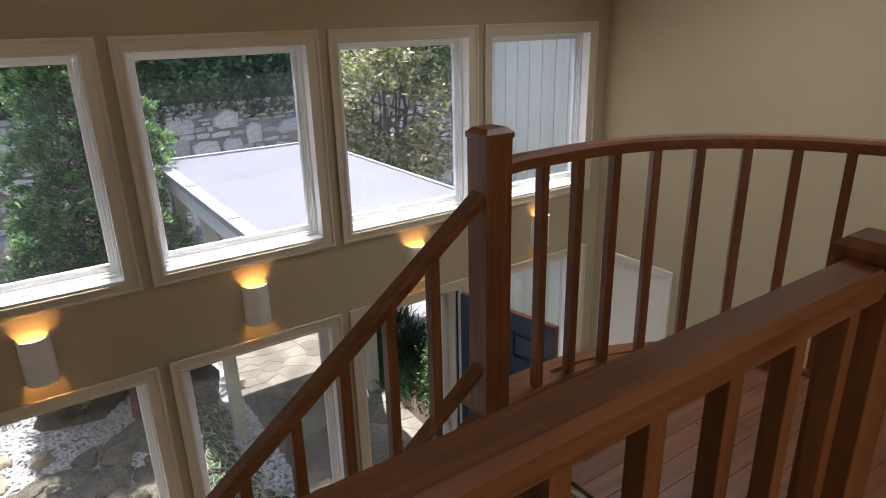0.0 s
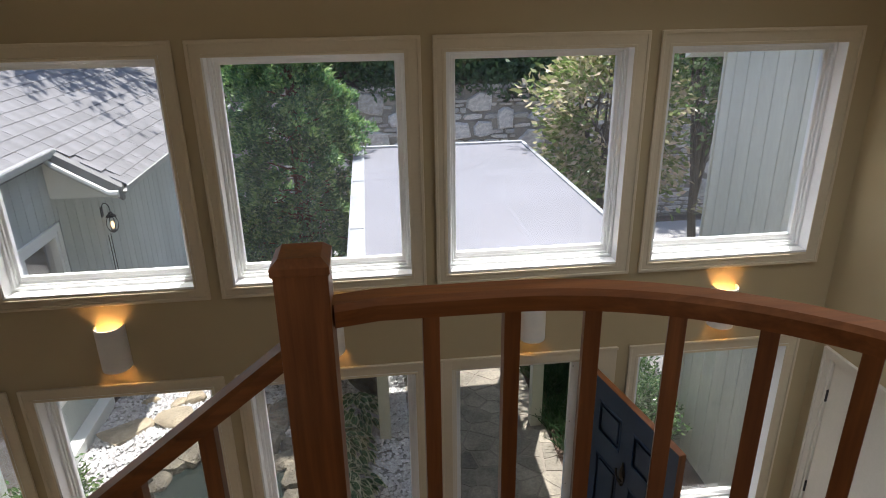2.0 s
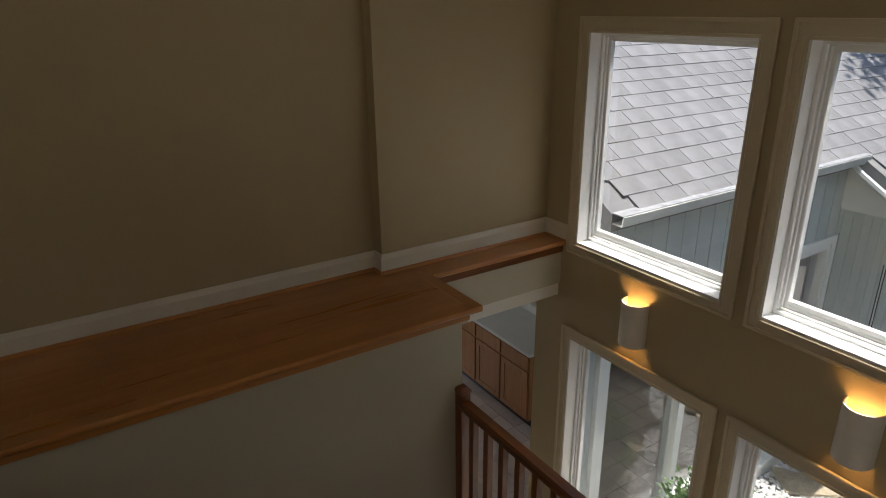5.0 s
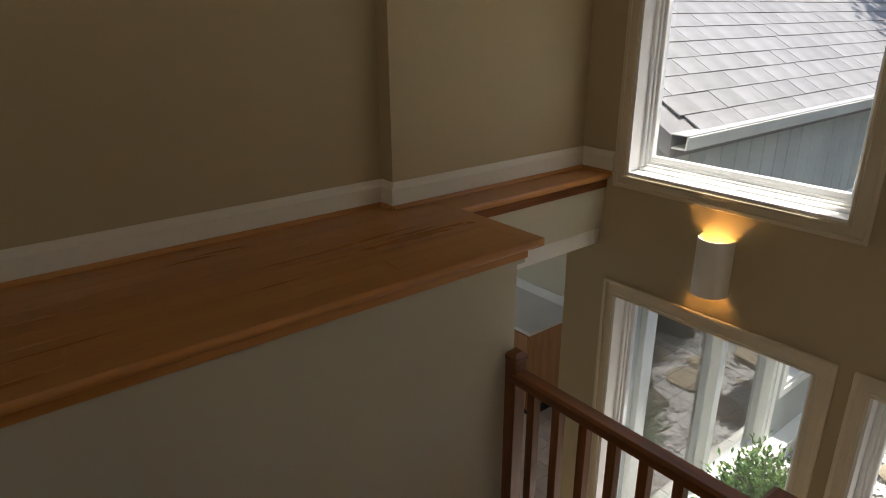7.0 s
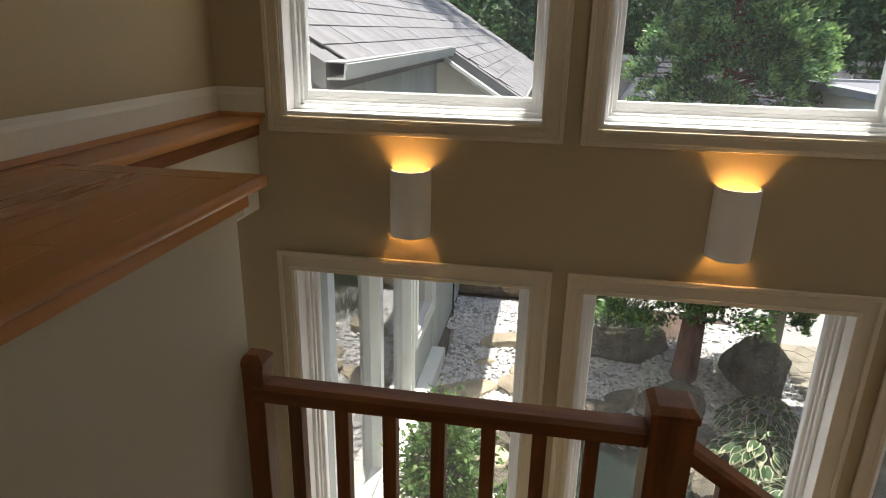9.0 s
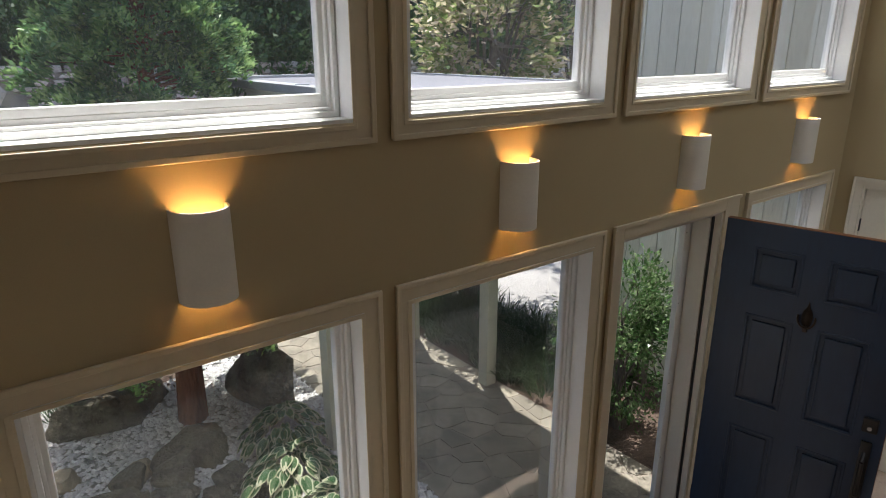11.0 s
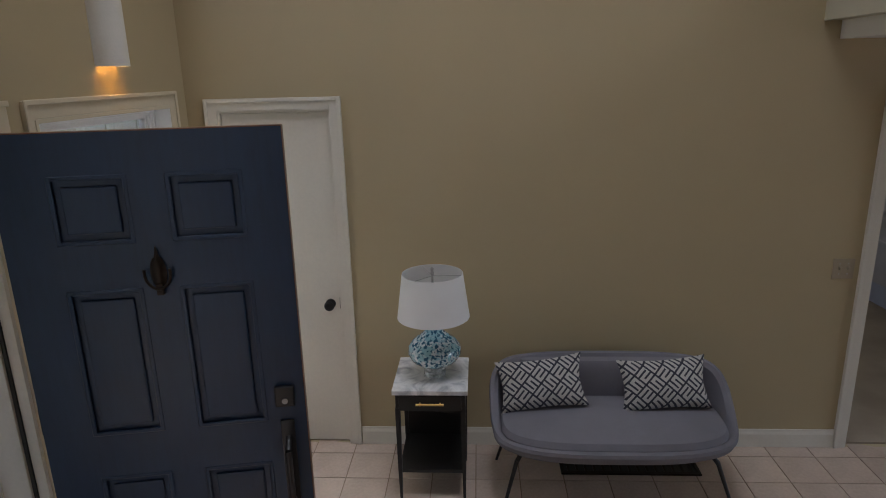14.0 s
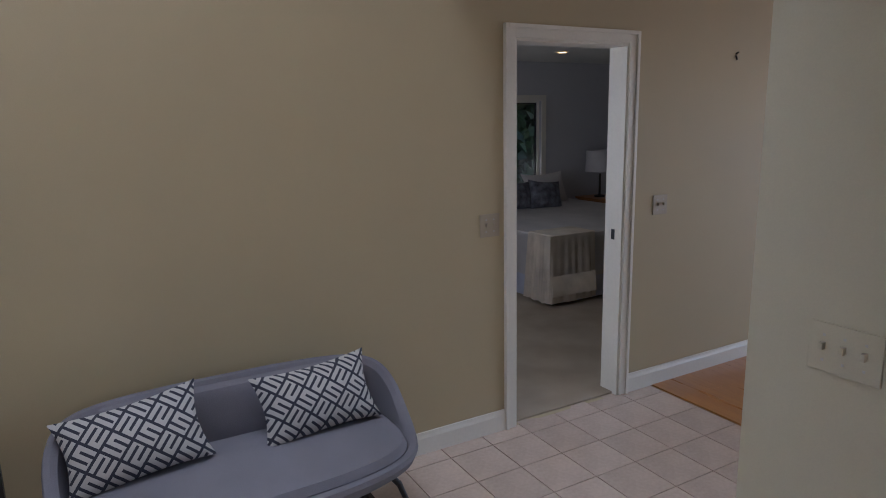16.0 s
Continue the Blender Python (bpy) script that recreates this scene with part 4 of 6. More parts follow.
switch_plate(EAST, 0.055, 1.13, 2, (-1, 0), ALMOND, "almond double switch plate beside the bedroom doorway")
switch_plate(EAST, -1.15, 1.135, 2, (-1, 0), ALMOND, "almond double switch plate on the tan wall")
switch_plate(2.79, 0.36, 1.125, 3, (0, 1), CREAM, "triple switch plate painted like the wall")
nl = thing("wall_nail", (EAST, -1.75, 2.01), "small dark picture nail in the tan wall", "nail")
part("nail", rod((EAST, -1.75, 2.01), (EAST - 0.02, -1.75, 2.018), 0.004, n=8), BRONZE, nl)
part("hook", rod((EAST - 0.004, -1.75, 2.0), (EAST - 0.012, -1.75, 1.975), 0.005, n=8), BRONZE, nl)

# ---- bedroom ----
BX = 8.6
setting("wall_bedroom_east", wall_mesh("y", -5.0, 1.2, BX, BX + 0.15, -0.1, 2.45, [(-2.66, -2.16, 0.79, 1.87), (-3.31, -2.86, 0.79, 1.87)]), BEDWALL, "grey lilac bedroom wall with two narrow windows", "wall")
# Out of view; the opening is made up for the bedroom fill lamp.
setting("wall_bedroom_north", wall_mesh("x", EAST + 0.12, BX, 1.1, 1.2, -0.1, 2.45, [(5.0, 6.6, 0.8, 2.0)]), BEDWALL, "unseen grey lilac bedroom wall with an opening added for fill light", "wall")
setting("wall_bedroom_south", wall_mesh("x", EAST + 0.12, BX, -5.1, -5.0, -0.1, 2.45), BEDWALL, "grey lilac bedroom wall", "wall")
setting("ceiling_bedroom", box(EAST + 0.12, -5.0, 2.33, BX, 1.1, 2.45), CEIL, "white bedroom ceiling", "ceiling")
setting("floor_bedroom", box(EAST + 0.03, -5.0, -0.1, BX, 1.1, 0.012), CARPET, "tan carpet in the bedroom", "floor")
# Added fill that brightens the foot and side of the bed.
fill_lamp("bedroom_fill", (5.8, 1.13, 1.4), (6.9, -3.0, 0.7), 1.5, 1.1, 3.3)
for k, (ya, yb) in enumerate(((-2.66, -2.16), (-3.31, -2.86))):
    w = thing("window_bedroom_%d" % (k + 1), (BX, (ya + yb) / 2, 0.8), "narrow bedroom window in a white frame", "window", kind="structure")
    r = ring(ya - 0.06, yb + 0.06, 0.73, 1.93, 0.07, -0.015, 0.0, 0.002)
    add(r, ring(ya, yb, 0.79, 1.87, 0.03, 0.05, 0.12, 0.002))
    r2 = ring(ya + 0.03, yb - 0.03, 0.82, 1.84, 0.018, 0.07, 0.1, 0.002)
    for q in (r, r2):
        for v in q.verts:
            v.co = (BX + v.co.y, v.co.x, v.co.z)
        bmesh.ops.recalc_face_normals(q, faces=q.faces)
    part("window_frame", r, TRIM, w)
    part("sash", r2, BLACK, w, "dark screen sash")
    p = part("pane", box(BX + 0.083, ya + 0.045, 0.835, BX + 0.088, yb - 0.045, 1.825), PANE, w)
    p.visible_shadow = False
dl = thing("downlight", (7.55, -2.75, 2.33), "round recessed downlight glowing in the bedroom ceiling", "ceiling light")
part("trim_ring", lathe([(0.075, -0.004), (0.075, 0.0), (0.05, 0.0), (0.05, -0.006)], (7.55, -2.75, 2.328), 28, closed=True), TRIM, dl)
part("lens", lathe([(0.05, -0.002), (0.05, 0.0)], (7.55, -2.75, 2.327), 28), BULB, dl, "glowing lens")

LINEN = mat("greige_linen", (0.6, 0.57, 0.55), 0.95, 0.08, 3, 260, 0.4)
SKIRT = mat("blue_grey_bed_skirt", (0.58, 0.6, 0.68), 0.95, 0.08, 3, 260, 0.4)
FLORAL = mat("dark_floral_cotton", (0.13, 0.13, 0.15), 0.95, 0.45, 14, 160, 0.3)
THROW = mat("cream_knit_throw", (0.75, 0.66, 0.54), 0.95, 0.12, 5, 220, 0.6)
BX0, BX1, BY0, BY1 = 6.33, 8.45, -3.6, -1.66
bed = thing("bed", ((BX0 + BX1) / 2, (BY0 + BY1) / 2, 0), "made bed with greige linen cover and pale bed skirt", "bed")
part("base", box(BX0 + 0.05, BY0 + 0.05, 0.03, BX1, BY1 - 0.05, 0.33, 0.02), LINEN, bed)


def draped(x0, y0, x1, y1, z0, z1, folds, amp, seed):
    """A cloth ring that hangs in folds round the foot of a bed."""
    bm = bmesh.new()
    per = [(x1, y1), (x0, y1), (x0, y0), (x1, y0)]
    pts = []
    for (ax, ay), (bx_, by_) in zip(per, per[1:]):
        m = 60
        for i in range(m):
            f = i / m
            pts.append((ax + (bx_ - ax) * f, ay + (by_ - ay) * f))
    cxm, cym = (x0 + x1) / 2, (y0 + y1) / 2
    rows_ = []
    for k in range(5):
        f = k / 4
        row = []
        for i, (px, py) in enumerate(pts):
            o = amp * f * (math.sin(i * folds + seed) + 0.6 * math.sin(i * folds * 2.3 + 1))
            d = Vector((px - cxm, py - cym, 0)).normalized()
            row.append(bm.verts.new((px + d.x * (o + 0.03 * f), py + d.y * (o + 0.03 * f), z1 + (z0 - z1) * f)))
        rows_.append(row)
    for a, b2 in zip(rows_, rows_[1:]):
        for i in range(len(pts) - 1):
            bm.faces.new((a[i], a[i + 1], b2[i + 1], b2[i]))
    bmesh.ops.solidify(bm, geom=list(bm.faces), thickness=0.008)
    bmesh.ops.recalc_face_normals(bm, faces=bm.faces)
    return bm


part("bed_skirt", draped(BX0 + 0.03, BY0 + 0.03, BX1, BY1 - 0.03, 0.03, 0.34, 0.55, 0.004, 0.3), SKIRT, bed, "pale blue grey skirt", smooth=True)
part("mattress", box(BX0 + 0.02, BY0 + 0.02, 0.331, BX1, BY1 - 0.02, 0.60, 0.05), LINEN, bed, smooth=True)
bm = box(BX0, BY0, 0.595, BX1, BY1, 0.635, 0.019)
part("bedspread", add(bm, draped(BX0, BY0, BX1, BY1, 0.24, 0.615, 0.22, 0.007, 1.1)), LINEN, bed, "greige linen bedspread", smooth=True)
bm = draped(BX0 - 0.02, -2.13, BX0 + 0.3, BY1 + 0.03, 0.05, 0.645, 0.3, 0.012, 0.4)
add(bm, box(BX0 - 0.02, -2.13, 0.637, BX0 + 0.3, BY1 + 0.02, 0.652, 0.006))
tw = thing("throw_blanket", (BX0, BY1, 0.64), "cream knitted throw with fringe draped over the bed corner", "blanket")
part("cloth", bm, THROW, tw, smooth=True)
bm = bmesh.new()
for i in range(46):
    f = i / 45
    yq = BY1 + 0.04 - f * 0.49
    rod((BX0 - 0.06, yq, 0.30), (BX0 - 0.075, yq - 0.004, 0.12), 0.004, 0.006, 5, bm)
part("fringe", bm, THROW, tw, kind="stuff")
for k, (yq, xq, mt, lab) in enumerate(((-2.15, 8.25, LINEN, "greige linen pillow leaning on the bed head"), (-3.1, 8.25, LINEN, "greige linen pillow leaning on the bed head"),
                                       (-2.5, 8.02, FLORAL, "dark floral pillow on the bed"), (-2.85, 7.93, FLORAL, "dark floral pillow on the bed"))):
    m4 = Matrix.Translation((xq, yq, 0.80 if k < 2 else 0.77)) @ Matrix.Rotation(radians(-90), 4, "Z") @ Matrix.Rotation(radians(68), 4, "X") @ Matrix.Rotation(radians(5 - 4 * k), 4, "Z")
    pillow("pillow", 0.62 if k < 2 else 0.44, 0.42 if k < 2 else 0.36, 0.18, m4, mt, lab, group="bed pillows")
nsx, nsy = 8.32, -4.05
ns = thing("nightstand", (nsx, nsy, 0), "small wooden nightstand beside the bed", "table")
part("top", box(nsx - 0.22, nsy - 0.22, 0.6, nsx + 0.22, nsy + 0.22, 0.625, 0.004), CABW, ns)
part("body", box(nsx - 0.2, nsy - 0.2, 0.12, nsx + 0.2, nsy + 0.2, 0.599, 0.003), CABW, ns)
for sx in (-1, 1):
    for sy in (-1, 1):
        part("leg", rod((nsx + sx * 0.17, nsy + sy * 0.17, 0.13), (nsx + sx * 0.17, nsy + sy * 0.17, 0.012), 0.016, 0.012), CABW, ns)
bl = thing("bedside_lamp", (nsx, nsy, 0.625), "bedside lamp with greige drum shade and dark stem", "lamp")
part("base", lathe([(0.07, 0), (0.07, 0.015), (0.015, 0.03), (0.012, 0.3)], (nsx, nsy, 0.625), 24), BRONZE, bl, smooth=True)
part("shade", lathe([(0.19, 0.33), (0.18, 0.6), (0.177, 0.6), (0.187, 0.33)], (nsx, nsy, 0.625), 36, closed=True), LINEN, bl, smooth=True)

# ---- kitchen behind the opening, in the wing ----
TOPK = mat("white_counter_laminate", (0.68, 0.66, 0.62), 0.4, 0.04, 3, 120, 0.03)
for k in range(5):
    xa = -3.05 - 0.46 * (k + 1)
    c = thing("base_cabinet", (xa + 0.23, 4.98, 0), "honey oak base cabinet with a panel door and drawer", "cabinet", "kitchen base cabinets")
    part("body", box(xa, 4.70, 0.10, xa + 0.458, 5.28, 0.885), CABW, c)
    part("toe_kick", box(xa, 4.76, 0.0, xa + 0.458, 5.28, 0.10), BLACK, c)
    d = ring(xa + 0.012, xa + 0.446, 0.12, 0.68, 0.06, 4.68, 4.699, 0.002)
    add(d, box(xa + 0.07, 4.688, 0.18, xa + 0.388, 4.699, 0.62, 0.004))
    part("door", d, CABW, c)
    part("drawer", box(xa + 0.012, 4.68, 0.70, xa + 0.446, 4.699, 0.86, 0.004), CABW, c)
wt = thing("worktop", (-4.2, 4.98, 0.885), "white laminate worktop over the cabinets", "counter")
part("slab", box(-5.37, 4.66, 0.886, -3.02, 5.30, 0.922, 0.006), TOPK, wt)
part("backsplash", box(-5.37, 5.283, 0.923, -3.02, 5.30, 1.02, 0.003), TOPK, wt)
fa = thing("faucet", (-4.0, 5.18, 0.922), "dark gooseneck kitchen faucet on the worktop", "faucet")
bm = rod((-4.0, 5.18, 0.922), (-4.0, 5.18, 1.12), 0.012, n=12)
lastp = Vector((-4.0, 5.18, 1.12))
for k in range(1, 11):
    a = math.pi * k / 10
    p = Vector((-4.0, 5.18 - 0.07 + 0.07 * math.cos(a), 1.12 + 0.08 * math.sin(a)))
    rod(lastp, p, 0.011, n=10, bm=bm)
    lastp = p
part("spout", bm, BLACK, fa, smooth=True)
part("lever", rod((-3.97, 5.18, 0.95), (-3.90, 5.16, 1.0), 0.006, n=8), BLACK, fa)
setting("wall_kitchen_north", wall_mesh("x", -6.4, -1.65, 7.0, 7.12, -0.1, 2.45), CREAM, "pale kitchen wall", "wall")
setting("wall_kitchen_counter", wall_mesh("x", -6.4, -3.02, 5.30, 5.40, -0.1, 2.45), CREAM, "pale wall behind the kitchen worktop", "wall")
# The unseen opening is cut only for the kitchen fill lamp.
setting("wall_kitchen_west", wall_mesh("y", -6.0, 7.0, -6.5, -6.4, -0.1, 2.45, [(1.4, 4.4, 0.95, 2.15)]), CREAM, "pale kitchen wall", "wall")
setting("ceiling_kitchen", box(-6.4, -6.0, 2.36, -1.66, 7.0, 2.45), CEIL, "white kitchen ceiling", "ceiling")

# ---- tile floors ----
TS = 0.25
setting("floor", box(-6.4, -6.0, -0.15, EAST + 0.12, NORTH + 0.16, -0.006), GROUT, "brown grout bed under the tiles", "floor")
setting("floor_kitchen", box(-6.4, NORTH + 0.16, -0.15, -1.66, 7.0, -0.006), GROUT, "brown grout bed under the kitchen tiles", "floor")
tiles = thing("tile_floor", (3, 2, 0), "cream square ceramic tile floor with brown grout", "floor", kind="structure")
tm = mesh_of("tile", box(-0.1225, -0.1225, -0.008, 0.1225, 0.1225, 0.0, 0.0015), TILE)
rest = bmesh.new()
count = 0
ix0, iy0 = 4.585 - 40 * TS, -0.63 - 22 * TS
for i in range(42):
    for j in range(54):
        cxx, cyy = ix0 + (i + 0.5) * TS, iy0 + (j + 0.5) * TS
        foyer = (cxx < EAST + 0.1 and -1.13 < cyy < NORTH + 0.1 and cxx > -1.8 and not (cxx < 1.8 and cyy < 2.7)) and not (cxx < 3.0 and cyy < 0.25)
        hall = cxx < EAST + 0.1 and 1.2 < cxx and -1.13 < cyy < 0.25
        kit = cxx < -1.62 and cyy > 0.2 and cyy < 7.0
        if not (foyer or hall or kit) or cxx < -5.2:
            continue
        if foyer and count < 300:
            o = new("tile", tm)
            o.parent = tiles
            o.matrix_parent_inverse = world_of(tiles).inverted()
            o.location = (cxx, cyy, 0.0)
            o.rotation_euler = (rnd.uniform(-0.003, 0.003), rnd.uniform(-0.003, 0.003), 0)
            count += 1
        else:
            box(cxx - 0.1225, cyy - 0.1225, -0.008, cxx + 0.1225, cyy + 0.1225, 0.0, bm=rest)
part("tile_field", rest, TILE, tiles, kind="stuff")
fw = thing("floor_den", (3, -3.5, 0), "orange oak board floor beyond the tiles", "floor", kind="structure")
yy = -1.145
while yy > -6.0:
    x = 1.0 + rnd.uniform(-0.6, 0)
    while x < EAST:
        xe = min(EAST, x + rnd.uniform(0.7, 1.5))
        part("board", box(x, yy - 0.0822, -0.006, xe - 0.0015, yy, 0.004), FLOORX, fw)
        x = xe
    yy -= 0.083

# ================= outdoors =================
SOIL = mat("dark_mulch", (0.085, 0.058, 0.043), 0.95, 0.4, 3, 60, 0.9, dist=0.02)
CONC = mat("driveway_concrete", (0.31, 0.3, 0.29), 0.9, 0.12, 0.7, 50, 0.3)
FLAG = mat("flagstone", (0.2, 0.18, 0.14), 0.7, 0.26, 3, 40, 0.3, rand=0.28)
MORTAR = mat("path_mortar", (0.21, 0.185, 0.15), 0.9, 0.12, 3, 60, 0.4)
PEBBLE = mat("white_pebbles", (0.55, 0.545, 0.54), 0.75, 0.08, 8, 60, 0.2, rand=0.22)
ROCK = mat("garden_rock", (0.125, 0.11, 0.08), 0.85, 0.44, 4.5, 34, 1.0, rand=0.2, dist=0.03)
WALLROCK = mat("retaining_stone", (0.52, 0.485, 0.44), 0.85, 0.22, 4, 26, 0.7, rand=0.24, dist=0.02)
JOINT = mat("stone_wall_core", (0.24, 0.215, 0.18), 0.95, 0.2, 3, 40, 0.5)
BARK = mat("red_brown_bark", (0.17, 0.075, 0.045), 0.95, 0.35, 5, 40, 0.9, stretch=(1, 1, 0.2), dist=0.02)
BARKG = mat("grey_bark", (0.13, 0.11, 0.095), 0.95, 0.3, 5, 40, 0.9, stretch=(1, 1, 0.25), dist=0.02)
MEMBRANE = mat("white_roof_membrane", (0.185, 0.188, 0.215), 0.75, 0.06, 1.2, 30, 0.15)
SHINGLE = mat("grey_slate_shingle", (0.19, 0.187, 0.192), 0.85, 0.14, 3, 60, 0.5, rand=0.1)
SIDE = mat("pale_green_siding", (0.66, 0.67, 0.59), 0.75, 0.1, 1.6, 60, 0.25, stretch=(1, 1, 0.2), rand=0.05)
SIDEG = mat("grey_green_siding", (0.43, 0.47, 0.45), 0.75, 0.08, 1.6, 60, 0.25, stretch=(1, 1, 0.2), rand=0.05)
EXTW = mat("exterior_white_paint", (0.72, 0.74, 0.71), 0.5, 0.04, 2, 60, 0.08)
POST = mat("cream_post_paint", (0.5, 0.5, 0.4), 0.6, 0.06, 2, 60, 0.1)
WATER = bpy.data.materials.new("dark_pond_water")
nt, b = nodes_of(WATER)
b.inputs["Base Color"].default_value = (0.012, 0.018, 0.016, 1)
b.inputs["Roughness"].default_value = 0.06
bump_to(nt, b, noise_fac(nt, 5, 2), 0.12, 0.02)


def leafmat(name, cols, rough=0.5):
    m = bpy.data.materials.new(name)
    nt, b = nodes_of(m)
    geo = nt.nodes.new("ShaderNodeNewGeometry")
    big = noise_fac(nt, 1.6, 2)
    f = mathn(nt, "ADD", mathn(nt, "MULTIPLY", geo.outputs["Random Per Island"], 0.6), mathn(nt, "MULTIPLY", big, 0.4))
    k = len(cols)
    col = ramp(nt, f, [(0.15 + 0.7 * i / max(1, k - 1), c) for i, c in enumerate(cols)])
    link(nt, col, b.inputs["Base Color"])
    b.inputs["Roughness"].default_value = rough
    tr = nt.nodes.new("ShaderNodeBsdfTranslucent")
    link(nt, col, tr.inputs["Color"])
    mixs = nt.nodes.new("ShaderNodeMixShader")
    mixs.inputs[0].default_value = 0.42
    out = nt.nodes["Material Output"]
    link(nt, b.outputs[0], mixs.inputs[1])
    link(nt, tr.outputs[0], mixs.inputs[2])
    link(nt, mixs.outputs[0], out.inputs["Surface"])
    return m


LEAF_CON = leafmat("conifer_green", [(0.045, 0.115, 0.05), (0.1, 0.22, 0.085), (0.18, 0.32, 0.125)], 0.45)
# Leaves are pink tinged; the palest stop also carries sunlit highlights.
LEAF_MAP = leafmat("maple_yellow_green", [(0.12, 0.2, 0.06), (0.24, 0.32, 0.1), (0.55, 0.5, 0.3), (0.86, 0.7, 0.58)], 0.22)
LEAF_SHR = leafmat("glossy_shrub_green", [(0.04, 0.095, 0.032), (0.1, 0.19, 0.065), (0.28, 0.36, 0.2)], 0.14)
LEAF_HED = leafmat("woodland_green", [(0.025, 0.06, 0.025), (0.05, 0.11, 0.035), (0.1, 0.18, 0.06)], 0.6)
# Also used on the bedroom shrubs, to put shade into their leaves.
LEAF_GRS = leafmat("dark_grass_shaded_shrub_green", [(0.015, 0.045, 0.015), (0.03, 0.07, 0.025), (0.07, 0.1, 0.045)], 0.45)
LEAF_JUN = leafmat("bright_juniper_green", [(0.05, 0.12, 0.03), (0.1, 0.2, 0.05), (0.2, 0.3, 0.09)], 0.6)
LEAF_HOS = leafmat("hosta_green", [(0.03, 0.085, 0.03), (0.06, 0.13, 0.05), (0.1, 0.18, 0.075)], 0.4)
LEAF_EDGE = leafmat("hosta_cream_edge", [(0.5, 0.52, 0.36), (0.6, 0.6, 0.42)], 0.5)

rng = np.random.default_rng(7)


def unit(v):
    return v / np.maximum(np.linalg.norm(v, axis=1, keepdims=True), 1e-6)


def leaves(name, pts, dirs, length, width, material, parent=None, curl=0.15, kind=""):
    """Many small bent leaves: each two quads folded on the midrib, from its root along its direction."""
    n = len(pts)
    d = unit(dirs)
    r = rng.normal(size=(n, 3))
    side = unit(np.cross(d, r))
    up = np.cross(side, d)
    L = (length * rng.uniform(0.7, 1.3, n))[:, None]
    W = (width * rng.uniform(0.7, 1.3, n))[:, None]
    mid = pts + d * L * 0.5
    v = np.stack([pts, mid + side * W / 2 + up * L * curl * 0.3, pts + d * L - up * L * curl, mid - side * W / 2 + up * L * curl * 0.3], 1).reshape(-1, 3)
    me = bpy.data.meshes.new(name)
    me.vertices.add(4 * n)
    me.vertices.foreach_set("co", v.astype(np.float32).ravel())
    me.loops.add(4 * n)
    me.loops.foreach_set("vertex_index", np.arange(4 * n, dtype=np.int32))
    me.polygons.add(n)
    me.polygons.foreach_set("loop_start", np.arange(0, 4 * n, 4, dtype=np.int32))
    me.update(calc_edges=True)
    me.materials.append(material)
    return part(name, me, material, parent, kind=kind)


# ground sheet, drive, path
setting("ground", box(-120, 3.86, -0.6, 120, 240, -0.12), SOIL, "dark mulched garden soil", "ground")
setting("ground_south", box(-120, -240, -0.6, 120, -6.12, -0.2), SOIL, "garden soil behind the house", "ground")
setting("ground_east", box(8.75, -6.12, -0.6, 120, 3.86, -0.2), SOIL, "garden soil beside the house", "ground")
setting("driveway", prism([(4.9, 5.56), (40, 5.56), (40, 12.2), (-4, 12.2), (-4, 9.3), (1.7, 8.6), (2.0, 8.06), (3.54, 8.06), (3.8, 8.2), (4.5, 7.4), (4.8, 6.2)], -0.119, -0.09), CONC, "pale concrete driveway in front of the garden wall", "driveway")

path_ob = thing("flagstone_path", (2.7, 6, -0.1), "irregular brown and grey flagstone entry path with mortar joints", "path", kind="structure")
part("mortar", box(2.04, 3.9, -0.119, 3.52, 8.06, -0.09), MORTAR, path_ob)


def cells_of(x0, y0, x1, y1, seeds, gap):
    """Irregular polygons round the seeds, set back from each other by the joint."""
    out = []
    for i, (sx, sy) in enumerate(seeds):
        poly = [(x0, y0), (x1, y0), (x1, y1), (x0, y1)]
        for j, (ox, oy) in enumerate(seeds):
            if i == j or abs(ox - sx) + abs(oy - sy) > 1.6:
                continue
            d = math.hypot(ox - sx, oy - sy)
            nx_, ny_ = (ox - sx) / d, (oy - sy) / d
            lim = (sx + ox) / 2 * nx_ + (sy + oy) / 2 * ny_ - gap / 2
            res = []
            for a, b2 in zip(poly, poly[1:] + poly[:1]):
                da, db = a[0] * nx_ + a[1] * ny_ - lim, b2[0] * nx_ + b2[1] * ny_ - lim
                if da <= 0:
                    res.append(a)
                if (da < 0) != (db < 0):
                    f = da / (da - db)
                    res.append((a[0] + (b2[0] - a[0]) * f, a[1] + (b2[1] - a[1]) * f))
            poly = res
            if len(poly) < 3:
                break
        if len(poly) >= 3:
            out.append(poly)
    return out


seeds = []
tries = 0
while len(seeds) < 120 and tries < 9000:
    tries += 1
    q = (rnd.uniform(2.06, 3.5), rnd.uniform(3.92, 8.04))
    if all(math.hypot(q[0] - o[0], (q[1] - o[1]) * 1.1) > rnd.uniform(0.14, 0.26) for o in seeds):
        seeds.append(q)
for poly in cells_of(2.05, 3.905, 3.51, 8.05, seeds, 0.022):
    rough_edge = []
    for a, b2 in zip(poly, poly[1:] + poly[:1]):
        if math.hypot(a[0] - b2[0], a[1] - b2[1]) < 0.015:
            continue
        for f in (0.0, 0.45):
            rough_edge.append((a[0] + (b2[0] - a[0]) * f + rnd.uniform(-0.004, 0.004), a[1] + (b2[1] - a[1]) * f + rnd.uniform(-0.004, 0.004)))
    if len(rough_edge) > 4:
        part("flagstone", prism(rough_edge, -0.11, -0.087 + rnd.uniform(0, 0.003)), FLAG, path_ob)


